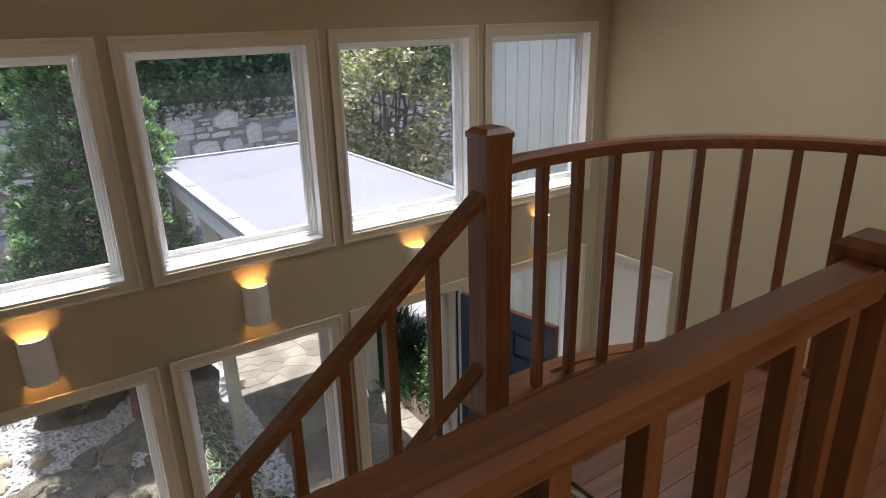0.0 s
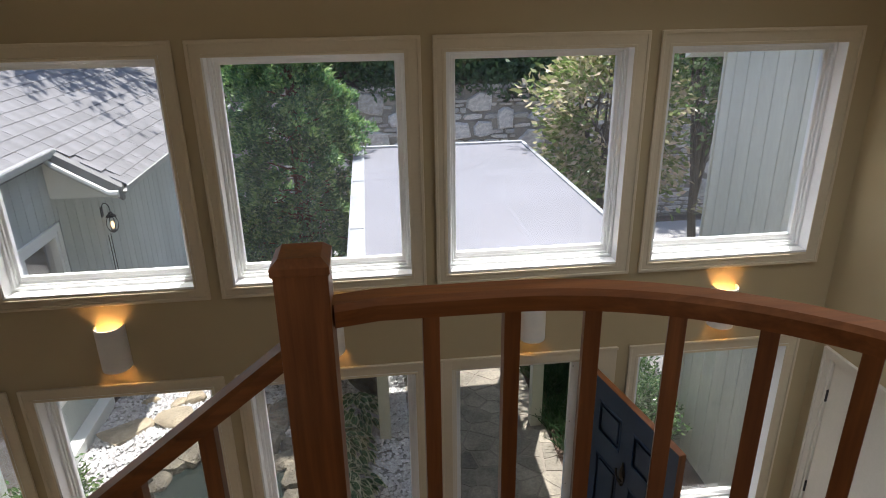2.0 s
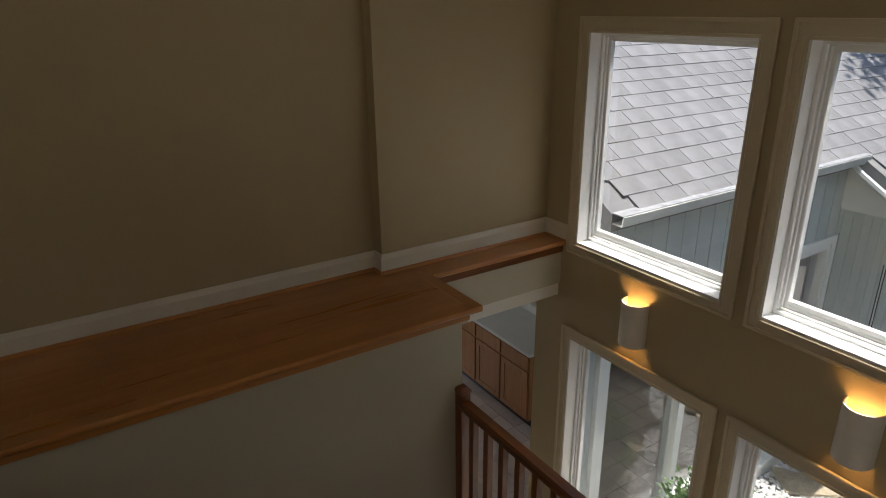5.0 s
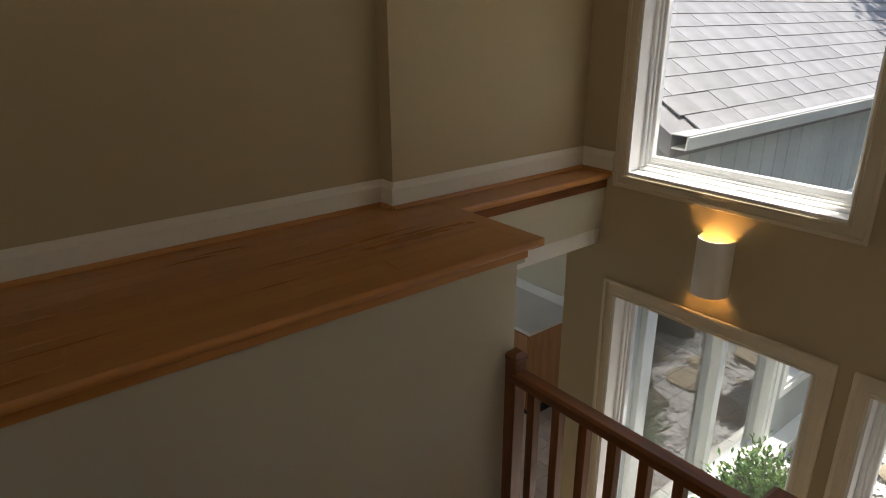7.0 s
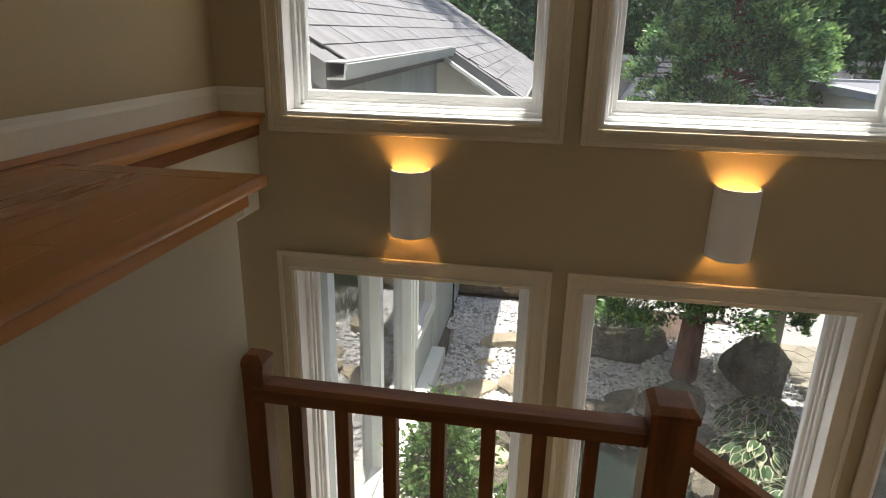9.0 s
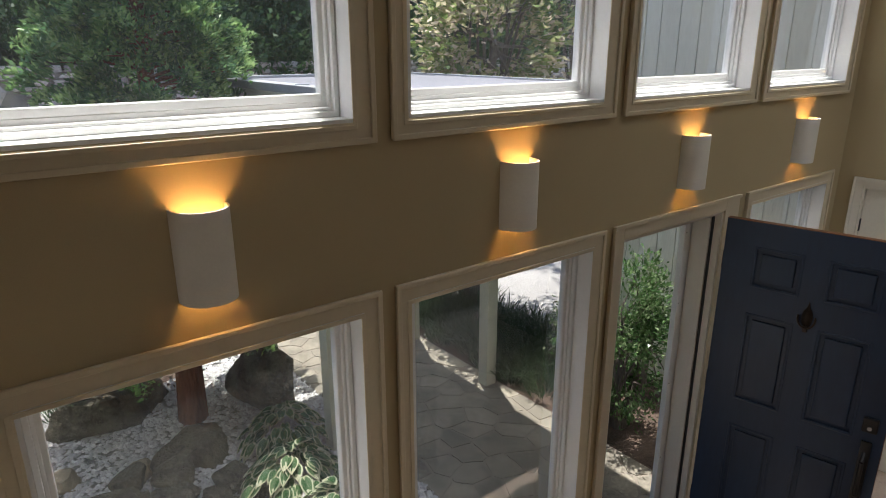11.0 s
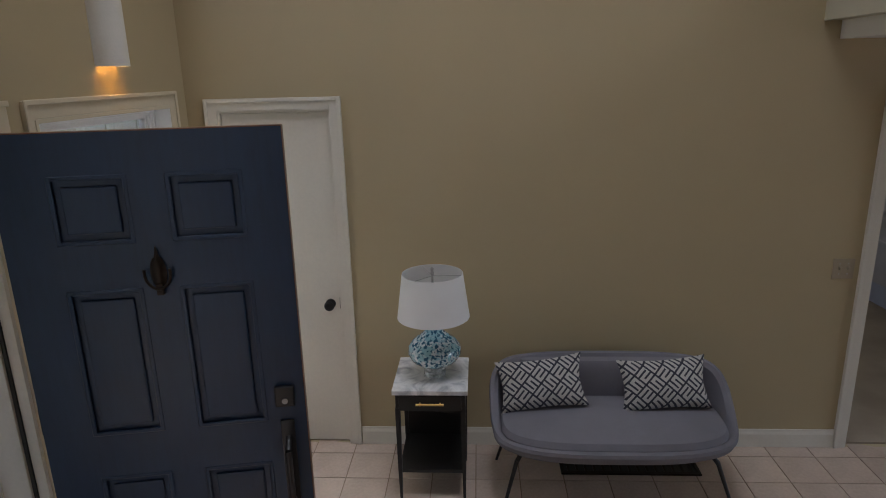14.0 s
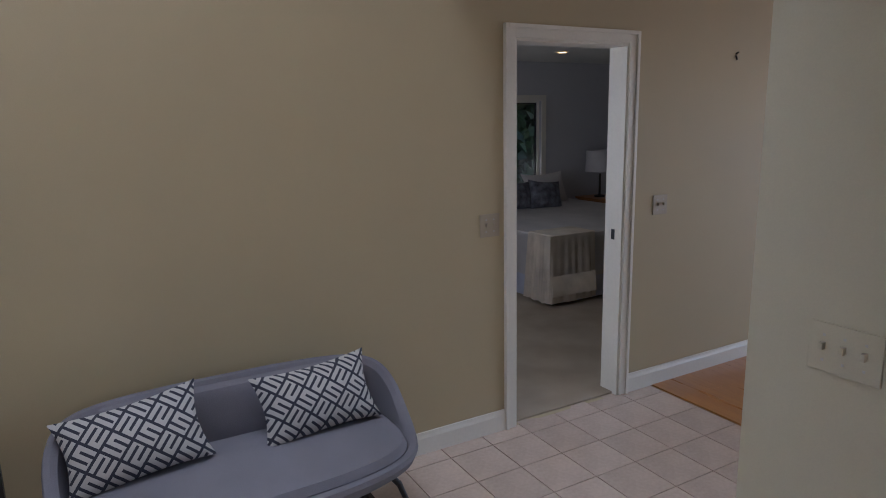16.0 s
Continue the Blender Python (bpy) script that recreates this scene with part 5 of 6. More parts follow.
def rock(x, y, sx, sy, sz, seed, label="rounded grey garden boulder among white pebbles", sink=0.25, turn=None, group="garden rocks", material=None):
    """A weathered stone: a ball cut by chance planes, then roughened."""
    bm = bmesh.new()
    bmesh.ops.create_icosphere(bm, subdivisions=4 if max(sx, sy) > 0.25 else 3, radius=1)
    rr = random.Random(int(seed * 10))
    off = Vector((seed * 3.7, seed * 1.3, seed * 2.1))
    planes = [(Vector((rr.gauss(0, 1), rr.gauss(0, 1), rr.gauss(0, 0.8))).normalized(), rr.uniform(0.5, 0.82)) for q in range(11)]
    planes.append((Vector((rr.uniform(-0.25, 0.25), rr.uniform(-0.25, 0.25), 1)).normalized(), 0.55))
    for v in bm.verts:
        c = v.co.copy()
        for nrm, d in planes:
            k = c.dot(nrm) - d
            if k > 0:
                c -= nrm * k * 0.94
        c *= 1 + 0.1 * noise.noise(c * 2.2 + off) + 0.05 * noise.noise(c * 6 + off) + 0.025 * noise.noise(c * 15 + off)
        v.co = (c.x * sx * 1.2, c.y * sy * 1.2, c.z * sz * 1.25)
    ob = part("rock", bm, material or ROCK, smooth=True)
    ob.matrix_basis = pose(x, y, -0.12 + sz * (1 - 2 * sink), 0, 0, seed * 67 if turn is None else turn)
    return tagged(ob, label, "rock", group)


# pond
pond_pts = [(-0.55, 4.35), (0.1, 4.15), (0.75, 4.35), (1.0, 4.9), (0.85, 5.5), (0.45, 5.85), (0.0, 6.0), (-0.35, 5.75), (-0.65, 5.2)]
setting("water", prism(pond_pts, -0.119, -0.106), WATER, "still dark water of the garden pond", "pond")
k = 0
for i in range(len(pond_pts)):
    (xa, ya), (xb, yb) = pond_pts[i], pond_pts[(i + 1) % len(pond_pts)]
    for f in (0.0, 0.33, 0.66):
        k += 1
        x, yq = xa + (xb - xa) * f, ya + (yb - ya) * f
        if yq < 4.3:
            continue
        rock(x + rnd.uniform(-0.05, 0.05), yq + rnd.uniform(-0.05, 0.05), rnd.uniform(0.1, 0.19), rnd.uniform(0.09, 0.14), rnd.uniform(0.06, 0.1), k,
             "flat grey stone on the rim of the pond", 0.2)
        if yq > 5.2:
            rock(x + rnd.uniform(-0.15, 0.15), yq + rnd.uniform(0.14, 0.3), rnd.uniform(0.11, 0.2), rnd.uniform(0.09, 0.15), rnd.uniform(0.07, 0.12), k + 40, "grey stone above the pond rim", 0.22)
rock(0.5, 7.5, 0.52, 0.22, 0.21, 3.3, "long low brown boulder beside the conifer trunk", 0.2, 8)
rock(1.62, 7.05, 0.24, 0.42, 0.36, 5.1, "large dark boulder near the path", 0.15, 20)
rock(0.85, 6.6, 0.33, 0.22, 0.15, 6.2, "dark flat boulder in the pebbles", 0.25, 15)
TANROCK = mat("tan_fieldstone", (0.34, 0.285, 0.2), 0.8, 0.24, 4, 40, 0.6, rand=0.15, dist=0.015)
for x, yq, sx, sy, sz, sd, tn in ((-0.05, 6.75, 0.13, 0.1, 0.09, 7.4, 40), (-0.55, 6.55, 0.2, 0.15, 0.09, 8.4, 10), (-1.08, 6.4, 0.27, 0.2, 0.06, 9.4, 25), (-0.76, 7.45, 0.27, 0.11, 0.09, 10.4, 28),
                                   (-0.75, 5.4, 0.2, 0.15, 0.1, 11.4, 70), (-0.45, 6.95, 0.12, 0.1, 0.07, 13.4, 0), (-0.62, 6.9, 0.13, 0.06, 0.05, 14.4, 50), (-0.95, 7.0, 0.11, 0.06, 0.04, 15.4, 15),
                                   (-0.5, 8.05, 0.13, 0.07, 0.05, 16.4, 20), (0.45, 6.55, 0.12, 0.1, 0.1, 17.4, 60)):
    rock(x, yq, sx, sy, sz, sd, "flat tan fieldstone lying in the white pebbles", 0.2, tn, material=TANROCK)
for x, yq, sx, sy, sz, sd, tn in ((0.12, 6.28, 0.19, 0.12, 0.1, 21.1, 10), (0.32, 6.42, 0.15, 0.11, 0.12, 22.3, 50), (0.62, 6.3, 0.2, 0.13, 0.12, 23.2, 160), (0.88, 6.42, 0.18, 0.14, 0.13, 24.7, 30),
                                   (0.95, 6.05, 0.17, 0.1, 0.09, 25.9, 110), (1.02, 5.7, 0.19, 0.11, 0.08, 26.4, 80), (-0.2, 6.2, 0.18, 0.13, 0.1, 27.5, 20), (-0.5, 5.95, 0.2, 0.14, 0.09, 28.8, 140)):
    rock(x, yq, sx, sy, sz, sd, "rounded olive grey stone stacked on the pond rim", 0.15, tn)

# pebbles
def in_poly(x, y, poly):
    c = False
    for (xa, ya), (xb, yb) in zip(poly, poly[1:] + poly[:1]):
        if (ya > y) != (yb > y) and x < (xb - xa) * (y - ya) / (yb - ya) + xa:
            c = not c
    return c


pv, pf = [], []
octa = np.array([(1, 0, 0), (0, 1, 0), (-1, 0, 0), (0, -1, 0), (0, 0, 1), (0, 0, -1)], float)
of = [(0, 1, 4), (1, 2, 4), (2, 3, 4), (3, 0, 4), (1, 0, 5), (2, 1, 5), (3, 2, 5), (0, 3, 5)]
regions = [(-1.35, 2.05, 5.9, 7.9, 7500), (-1.46, 0.2, 7.7, 8.62, 1700), (1.35, 2.06, 4.3, 8.4, 3000), (-1.35, -0.55, 4.2, 6.0, 1100)]
for xa, xb, ya, yb, cnt in regions:
    for q in range(cnt):
        x, yq = rng.uniform(xa, xb), rng.uniform(ya, yb)
        if in_poly(x, yq, pond_pts):
            continue
        s = np.array([rng.uniform(0.018, 0.038), rng.uniform(0.015, 0.03), rng.uniform(0.01, 0.02)])
        a = rng.uniform(0, 6.28)
        R = np.array([[math.cos(a), -math.sin(a), 0], [math.sin(a), math.cos(a), 0], [0, 0, 1]])
        p = (octa * s * rng.uniform(0.75, 1.2, (6, 1))) @ R.T + (x, yq, -0.105 + rng.uniform(0, 0.012))
        o = len(pv)
        pv.extend(map(tuple, p))
        pf.extend(tuple(o + t for t in f) for f in of)
me = bpy.data.meshes.new("pebbles")
me.from_pydata(pv, [], pf)
me.materials.append(PEBBLE)
tagged(part("pebbles", me, PEBBLE), "white landscaping pebbles spread between rocks", "pebbles", kind="stuff")
setting("pebble_bed", prism([(-1.4, 4.1), (2.06, 4.1), (2.06, 8.5), (1.3, 8.5), (1.2, 7.6), (0.2, 8.7), (-1.49, 8.7), (-1.35, 7.0)], -0.1195, -0.1165), mat("pebble_bed_gravel", (0.3, 0.29, 0.28), 0.9, 0.25, 6, 60, 0.8, dist=0.02), "pale fine gravel under the pebbles", "gravel")

# ---- porch roof ----
pr = thing("porch_roof", (2.6, 5.6, 2.6), "flat white membrane porch roof with a metal edge on posts", "roof")
part("deck", box(1.70, 3.90, 2.56, 3.50, 7.32, 2.735), EXTW, pr)
bm = bmesh.new()
nx, ny = 24, 40
gridv = [[bm.verts.new((1.72 + 1.78 * i / nx, 3.90 + 3.42 * j / ny, 2.742 + 0.006 * noise.noise(Vector((i * 0.3, j * 0.25, 2))))) for i in range(nx + 1)] for j in range(ny + 1)]
for j in range(ny):
    for i in range(nx):
        bm.faces.new((gridv[j][i], gridv[j][i + 1], gridv[j + 1][i + 1], gridv[j + 1][i]))
part("membrane", bm, MEMBRANE, pr, smooth=True)
FLASH = mat("grey_metal_flashing", (0.4, 0.42, 0.45), 0.5, 0.1, 3, 40, 0.1, metal=0.3)
part("edge_flashing", box(1.60, 3.90, 2.70, 1.72, 7.34, 2.758, 0.004), FLASH, pr, "grey metal edge")
part("fascia", box(1.655, 3.90, 2.50, 1.70, 7.34, 2.70, 0.003), EXTW, pr)
part("end_flashing", box(1.60, 7.32, 2.70, 3.52, 7.38, 2.765, 0.004), FLASH, pr)
part("side_flashing", box(3.50, 3.90, 2.70, 3.54, 7.34, 2.758, 0.004), FLASH, pr)
for yq in (4.6, 5.9, 6.9):
    bm = rod((1.612, yq, 2.762), (1.712, yq, 2.762), 0.004, n=6)
    part("clip", bm, FLASH, pr)
for x, yq in ((3.42, 5.96), (1.78, 5.96), (3.42, 7.2), (1.78, 7.2)):
    part("post", box(x - 0.06, yq - 0.06, -0.1, x + 0.06, yq + 0.06, 2.56, 0.006), POST, pr, "cream painted square post")


# ---- west wing ----
def boards_on(parent, axis, plane, u0, u1, z0, z1, out, material, w=0.2, top=None):
    """Vertical siding boards with grooves between; top(u) may slope the upper ends."""
    u = u0
    while u < u1 - 0.02:
        ue = min(u1, u + w)
        zt = z1 if top is None else top((u + ue) / 2)
        lo, hi = sorted((plane, plane + out * 0.018))
        if axis == "y":
            bm = box(lo, u + 0.004, z0, hi, ue - 0.004, zt, 0.003)
        else:
            bm = box(u + 0.004, lo, z0, ue - 0.004, hi, zt, 0.003)
        part("board", bm, material, parent)
        u = ue


WX = -1.5
wing = thing("house_wing", (-3, 5.5, 0), "grey green sided house wing with shingle roof and white sliders", "house")
# wall with a long slider opening and a window
part("wall", wall_mesh("y", NORTH + 0.16, 12.2, WX - 0.14, WX, -0.12, 2.95, [(4.02, 5.92, 0.06, 2.1), (6.12, 6.86, 0.55, 2.12)]), SIDEG, wing)
boards_on(wing, "y", WX, NORTH + 0.16, 7.0, 2.19, 2.95, 1, SIDEG, 0.17)
boards_on(wing, "y", WX, 7.0, 12.2, -0.1, 2.95, 1, SIDEG, 0.2)
part("curb", box(WX, NORTH + 0.16, -0.119, WX + 0.14, 7.0, 0.03, 0.01), EXTW, wing, "pale concrete curb")


def yring(y0, y1, z0, z1, w, x0, x1):
    r = ring(y0, y1, z0, z1, w, x0, x1, 0.002)
    for v in r.verts:
        v.co = (v.co.y, v.co.x, v.co.z)
    bmesh.ops.recalc_face_normals(r, faces=r.faces)
    return r


sl = part("slider_frame", add(yring(4.02, 5.92, 0.06, 2.1, 0.05, WX - 0.1, WX + 0.03), box(WX - 0.1, 4.93, 0.11, WX + 0.028, 5.01, 2.05)), EXTW, wing, "white sliding door frame")
part("trim", yring(3.95, 5.99, -0.01, 2.17, 0.07, WX, WX + 0.04), EXTW, wing)
part("trim", yring(6.05, 6.93, 0.48, 2.19, 0.07, WX, WX + 0.04), EXTW, wing)
part("window_frame", yring(6.12, 6.86, 0.55, 2.12, 0.05, WX - 0.1, WX + 0.03), EXTW, wing)
for ya, yb, z0, z1 in ((4.07, 4.93, 0.11, 2.05), (5.01, 5.87, 0.11, 2.05), (6.17, 6.81, 0.6, 2.07)):
    p = part("pane", box(WX - 0.05, ya, z0, WX - 0.044, yb, z1), PANE, wing)
    p.visible_shadow = False
# roof: plane rising to the west from the eave
PITCH = 0.62


def roof_z(x):
    return 2.97 + (-1.40 - x) * PITCH


def roof_slab(x0, x1, y0, y1):
    bm = bmesh.new()
    vs = [[bm.verts.new((x, yq, roof_z(x) + dz)) for x, yq in ((x0, y0), (x1, y0), (x1, y1), (x0, y1))] for dz in (-0.13, -0.012)]
    bm.faces.new(vs[0][::-1])
    bm.faces.new(vs[1])
    for i in range(4):
        bm.faces.new((vs[0][i], vs[0][(i + 1) % 4], vs[1][(i + 1) % 4], vs[1][i]))
    bmesh.ops.recalc_face_normals(bm, faces=bm.faces)
    return bm


GUT = mat("weathered_gutter_paint", (0.5, 0.52, 0.49), 0.5, 0.1, 3, 60, 0.1)
rf = part("roof", roof_slab(-6.6, -1.40, NORTH + 0.17, 6.9), SHINGLE, wing)
part("roof", roof_slab(-6.6, -0.77, 6.902, 12.3), SHINGLE, wing)
part("gutter", sweep([(-1.37, NORTH + 0.18, 2.955), (-1.37, 6.9, 2.955)], [(-0.04, -0.065), (0.05, -0.065), (0.06, -0.0), (0.05, 0.004), (0.042, -0.055), (-0.04, -0.055)]), GUT, wing, "white gutter")
xg = -0.77
part("gutter", sweep([(xg + 0.03, 6.85, roof_z(xg) - 0.012), (xg + 0.03, 12.3, roof_z(xg) - 0.012)], [(-0.04, -0.065), (0.05, -0.065), (0.06, -0.0), (0.05, 0.004), (0.042, -0.055), (-0.04, -0.055)]), GUT, wing, "white gutter")
part("gutter_guard", box(-1.415, NORTH + 0.18, 2.958, -1.315, 6.9, 2.964), mat("grey_mesh_guard", (0.3, 0.3, 0.31), 0.6, 0.3, 40, 200, 0.5), wing, "grey mesh gutter guard")
bm = bmesh.new()
pts = [(-1.40, roof_z(-1.40)), (-0.74, roof_z(-0.74)), (-0.74, roof_z(-0.74) - 0.14), (-1.40, roof_z(-1.40) - 0.14)]
vs = [[bm.verts.new((x, yq, z)) for x, z in pts] for yq in (6.82, 6.9)]
bm.faces.new(vs[0])
bm.faces.new(vs[1][::-1])
for i in range(4):
    bm.faces.new((vs[0][i], vs[0][(i + 1) % 4], vs[1][(i + 1) % 4], vs[1][i]))
bmesh.ops.recalc_face_normals(bm, faces=bm.faces)
# One even dark grey over the whole rake.
part("rake_board", bm, mat("grey_rake_paint", (0.2, 0.2, 0.19), 0.7, 0.15, 3, 60, 0.2), wing, "dark grey rake board")
dsz = roof_z(-0.77) - 0.05
part("downspout", sweep([(-1.40, 6.80, 2.90), (-1.37, 6.79, 2.84), (-1.30, 6.79, 2.79), (-0.84, 6.79, dsz - 0.03), (-0.76, 6.80, dsz - 0.03)],
                        [(0.032 * math.cos(k * math.pi / 4), 0.038 * math.sin(k * math.pi / 4)) for k in range(8)]), GUT, wing, "white elbowed downspout along the rake", smooth=True)
part("soffit", box(WX + 0.02, 6.92, 2.44, -0.79, 12.2, 2.465), EXTW, wing, "white boarded soffit under the deep eave")
bm = bmesh.new()
tri = [(WX + 0.02, 2.466), (-0.8, 2.466), (-0.8, 2.53), (WX + 0.02, 2.9)]
vs = [[bm.verts.new((x, yq, z)) for x, z in tri] for yq in (6.905, 6.93)]
bm.faces.new(vs[0])
bm.faces.new(vs[1][::-1])
for i in range(4):
    bm.faces.new((vs[0][i], vs[0][(i + 1) % 4], vs[1][(i + 1) % 4], vs[1][i]))
bmesh.ops.recalc_face_normals(bm, faces=bm.faces)
part("end_panel", bm, EXTW, wing, "white panel closing the end of the eave")
# shingles
SW, SE_ = 0.24, 0.155
ang = math.atan(PITCH)
shm = mesh_of("shingle", box(-0.105, -SW / 2 + 0.002, 0.0, 0.105, SW / 2 - 0.002, 0.008, 0.0), SHINGLE)
near, far = [], []
r = 0
while True:
    x = -1.34 - r * SE_ * math.cos(ang) - 0.1
    if x < -6.4:
        break
    yq = NORTH + 0.18 + SW / 2 - (r % 2) * SW / 2 + rnd.uniform(-0.05, 0.05)
    while yq < 12.2:
        if yq > NORTH + 0.285:
            near.append((x, yq))
        yq += SW
    r += 1
for r in range(-5, 0):
    x = -1.34 - r * SE_ * math.cos(ang) - 0.1
    yq = 6.95 + SW / 2 - (r % 2) * SW / 2 + SW / 2
    while yq < 12.2:
        near.append((x, yq))
        yq += SW
tilt = Matrix.Rotation(ang - 0.035, 4, "Y")
fv = bmesh.new()
near.sort(key=lambda p: math.hypot(p[0] + 1.4, p[1] - 5.5))
for k, (x, yq) in enumerate(near):
    m4 = Matrix.Translation((x, yq, roof_z(x) - 0.004 + rnd.uniform(0, 0.003))) @ tilt
    if k < 300:
        o = new("shingle", shm)
        o.parent = rf
        o.matrix_parent_inverse = world_of(rf).inverted()
        o.matrix_basis = m4
    else:
        c = bmesh.new()
        c.from_mesh(shm)
        c.transform(m4)
        far.append(c)
sv, sf = [], []
for c in far:
    o = len(sv)
    c.verts.ensure_lookup_table()
    sv.extend(tuple(v.co) for v in c.verts)
    sf.extend(tuple(o + v.index for v in f.verts) for f in c.faces)
    c.free()
me = bpy.data.meshes.new("shingle_field")
me.from_pydata(sv, [], sf)
me.materials.append(SHINGLE)
part("shingle_field", me, SHINGLE, rf, kind="stuff")
# lantern on the return wall
LX, LZ = -1.02, 2.12
ln = thing("wall_lantern", (LX, 7.0, LZ), "black onion lantern with a glowing bulb on the siding", "wall lamp")
bm = box(LX - 0.05, 6.965, LZ + 0.1, LX + 0.05, 6.981, LZ + 0.28, 0.006)
lastp = None
for k in range(11):
    a = math.pi * k / 10
    p = Vector((LX, 6.965 - 0.065 + 0.065 * math.cos(a) , LZ + 0.24 + 0.11 * math.sin(a)))
    if lastp is not None:
        rod(lastp, p, 0.008, n=8, bm=bm)
    lastp = p
rod(lastp, (LX, 6.835, LZ + 0.16), 0.006, n=8, bm=bm)
part("bracket", bm, BLACK, ln, smooth=True)
C = (LX, 6.835, LZ)
part("cap", lathe([(0.09, 0.1), (0.085, 0.115), (0.04, 0.15), (0.03, 0.18), (0.01, 0.19)], C, 20), BLACK, ln, smooth=True)
bm = bmesh.new()
for k in range(8):
    a = 2 * math.pi * k / 8
    prev = None
    for q in range(7):
        z = 0.1 - 0.27 * q / 6
        rr = 0.06 + 0.045 * math.sin(math.pi * q / 6)
        p = Vector((C[0] + rr * math.cos(a), C[1] + rr * math.sin(a), C[2] + z))
        if prev is not None:
            rod(prev, p, 0.004, n=6, bm=bm)
        prev = p
part("cage", bm, BLACK, ln)
part("bottom", lathe([(0.02, -0.2), (0.05, -0.18), (0.062, -0.165)], C, 18), BLACK, ln)
part("bulb", lathe([(0.012, -0.12), (0.03, -0.07), (0.03, -0.03), (0.012, 0.01)], C, 16), BULB, ln, "glowing bulb", smooth=True)

ln.matrix_basis = pose(WX + 0.006, 8.02, 1.82, 0, 0, 90)
ln.scale = (0.68, 0.68, 0.68)

part("rain_chain", add(rod((WX + 0.06, 7.98, 1.66), (WX + 0.06, 7.98, -0.11), 0.005, n=6), rod((WX + 0.06, 8.05, 1.66), (WX + 0.06, 8.05, -0.11), 0.005, n=6)), BRONZE, wing, "thin dark rods below the lantern")

# ---- east wing with vertical boards ----
ew = thing("house_east_wing", (6, 5, 0), "pale green vertical board wing beside the entry", "house")
part("wall", box(4.82, NORTH + 0.17, -0.12, 8.6, 5.5, 4.3), SIDE, ew)
boards_on(ew, "y", 4.82, NORTH + 0.17, 5.5, -0.1, 4.3, -1, SIDE, 0.185)
part("corner_trim", box(4.79, 5.5, -0.1, 4.9, 5.53, 4.25, 0.003), SIDE, ew)
bm = bmesh.new()
pl = [(3.9, 4.62), (5.95, 3.76), (5.95, 3.94), (3.9, 4.8)]
vs = [[bm.verts.new((x, yq, z)) for yq, z in pl] for x in (4.66, 8.8)]
bm.faces.new(vs[0])
bm.faces.new(vs[1][::-1])
for i in range(4):
    bm.faces.new((vs[0][i], vs[0][(i + 1) % 4], vs[1][(i + 1) % 4], vs[1][i]))
bmesh.ops.recalc_face_normals(bm, faces=bm.faces)
part("roof", bm, EXTW, ew, "white soffit and roof edge")

# ---- retaining wall ----
rw = thing("stone_wall", (5, 12.6, 0), "dry-laid grey stone retaining wall with large set boulders", "wall", kind="structure")
part("core", box(-12, 12.62, -0.12, 30, 13.2, 2.68), JOINT, rw)
WZ0, WZ1 = -0.05, 2.74
big = []
tries = 0
while tries < 5000:
    tries += 1
    c = (rnd.uniform(-6, 13), rnd.uniform(0.35, 2.5), rnd.uniform(0.18, 0.34), rnd.uniform(0.15, 0.27))
    if all(abs(c[0] - o[0]) > 0.9 * (c[2] + o[2]) + 0.03 or abs(c[1] - o[1]) > 0.9 * (c[3] + o[3]) + 0.03 for o in big):
        big.append(c)


def stone_shape(seed, n=7, deep=0.07):
    """A chipped stone face in the unit square, rounded back to its bed."""
    rr = random.Random(seed)
    pts = []
    for i in range(n):
        a = 2 * math.pi * (i + rr.uniform(-0.3, 0.3)) / n
        k = 1 / max(abs(math.cos(a)), abs(math.sin(a)))
        k = 1 + (k - 1) * 0.65
        q = k * rr.uniform(0.82, 1.0)
        pts.append((q * math.cos(a), q * math.sin(a)))
    bm = bmesh.new()
    rings = []
    for s, d in ((1.0, 0.1), (1.0, -deep * 0.5), (0.86, -deep)):
        rings.append([bm.verts.new((x * s, d + (rr.uniform(-0.015, 0.015) if s < 1 else 0), z * s)) for x, z in pts])
    for a, b2 in zip(rings, rings[1:]):
        for i in range(n):
            bm.faces.new((a[i], a[(i + 1) % n], b2[(i + 1) % n], b2[i]))
    bm.faces.new(rings[-1])
    bmesh.ops.recalc_face_normals(bm, faces=bm.faces)
    return mesh_of("stone", bm, WALLROCK)


shapes = [stone_shape(s, 6 + s % 4) for s in range(10)]
flats = [stone_shape(50 + s, 8, 0.04) for s in range(6)]
stones = []
for x, z, hx, hz in big:
    stones.append((x, z, hx, hz, rnd.choice(shapes), rnd.uniform(-9, 9)))
z = WZ0
while z < WZ1 - 0.03:
    h = rnd.uniform(0.06, 0.14)
    x = -6.0
    while x < 13:
        w = rnd.uniform(0.14, 0.46)
        cx_, cz_ = x + w / 2, z + h / 2
        if not any(abs(cx_ - o[0]) < o[2] * 0.86 + w * 0.12 and abs(cz_ - o[1]) < o[3] * 0.84 + h * 0.1 for o in big):
            stones.append((cx_, cz_, w / 2 - 0.006, h / 2 - 0.005, rnd.choice(flats), rnd.uniform(-2, 2)))
        x += w
    z += h
stones.sort(key=lambda s: abs(s[0] - 4.5) + abs(s[1] - 2.2) * 2)
sv, sf = [], []
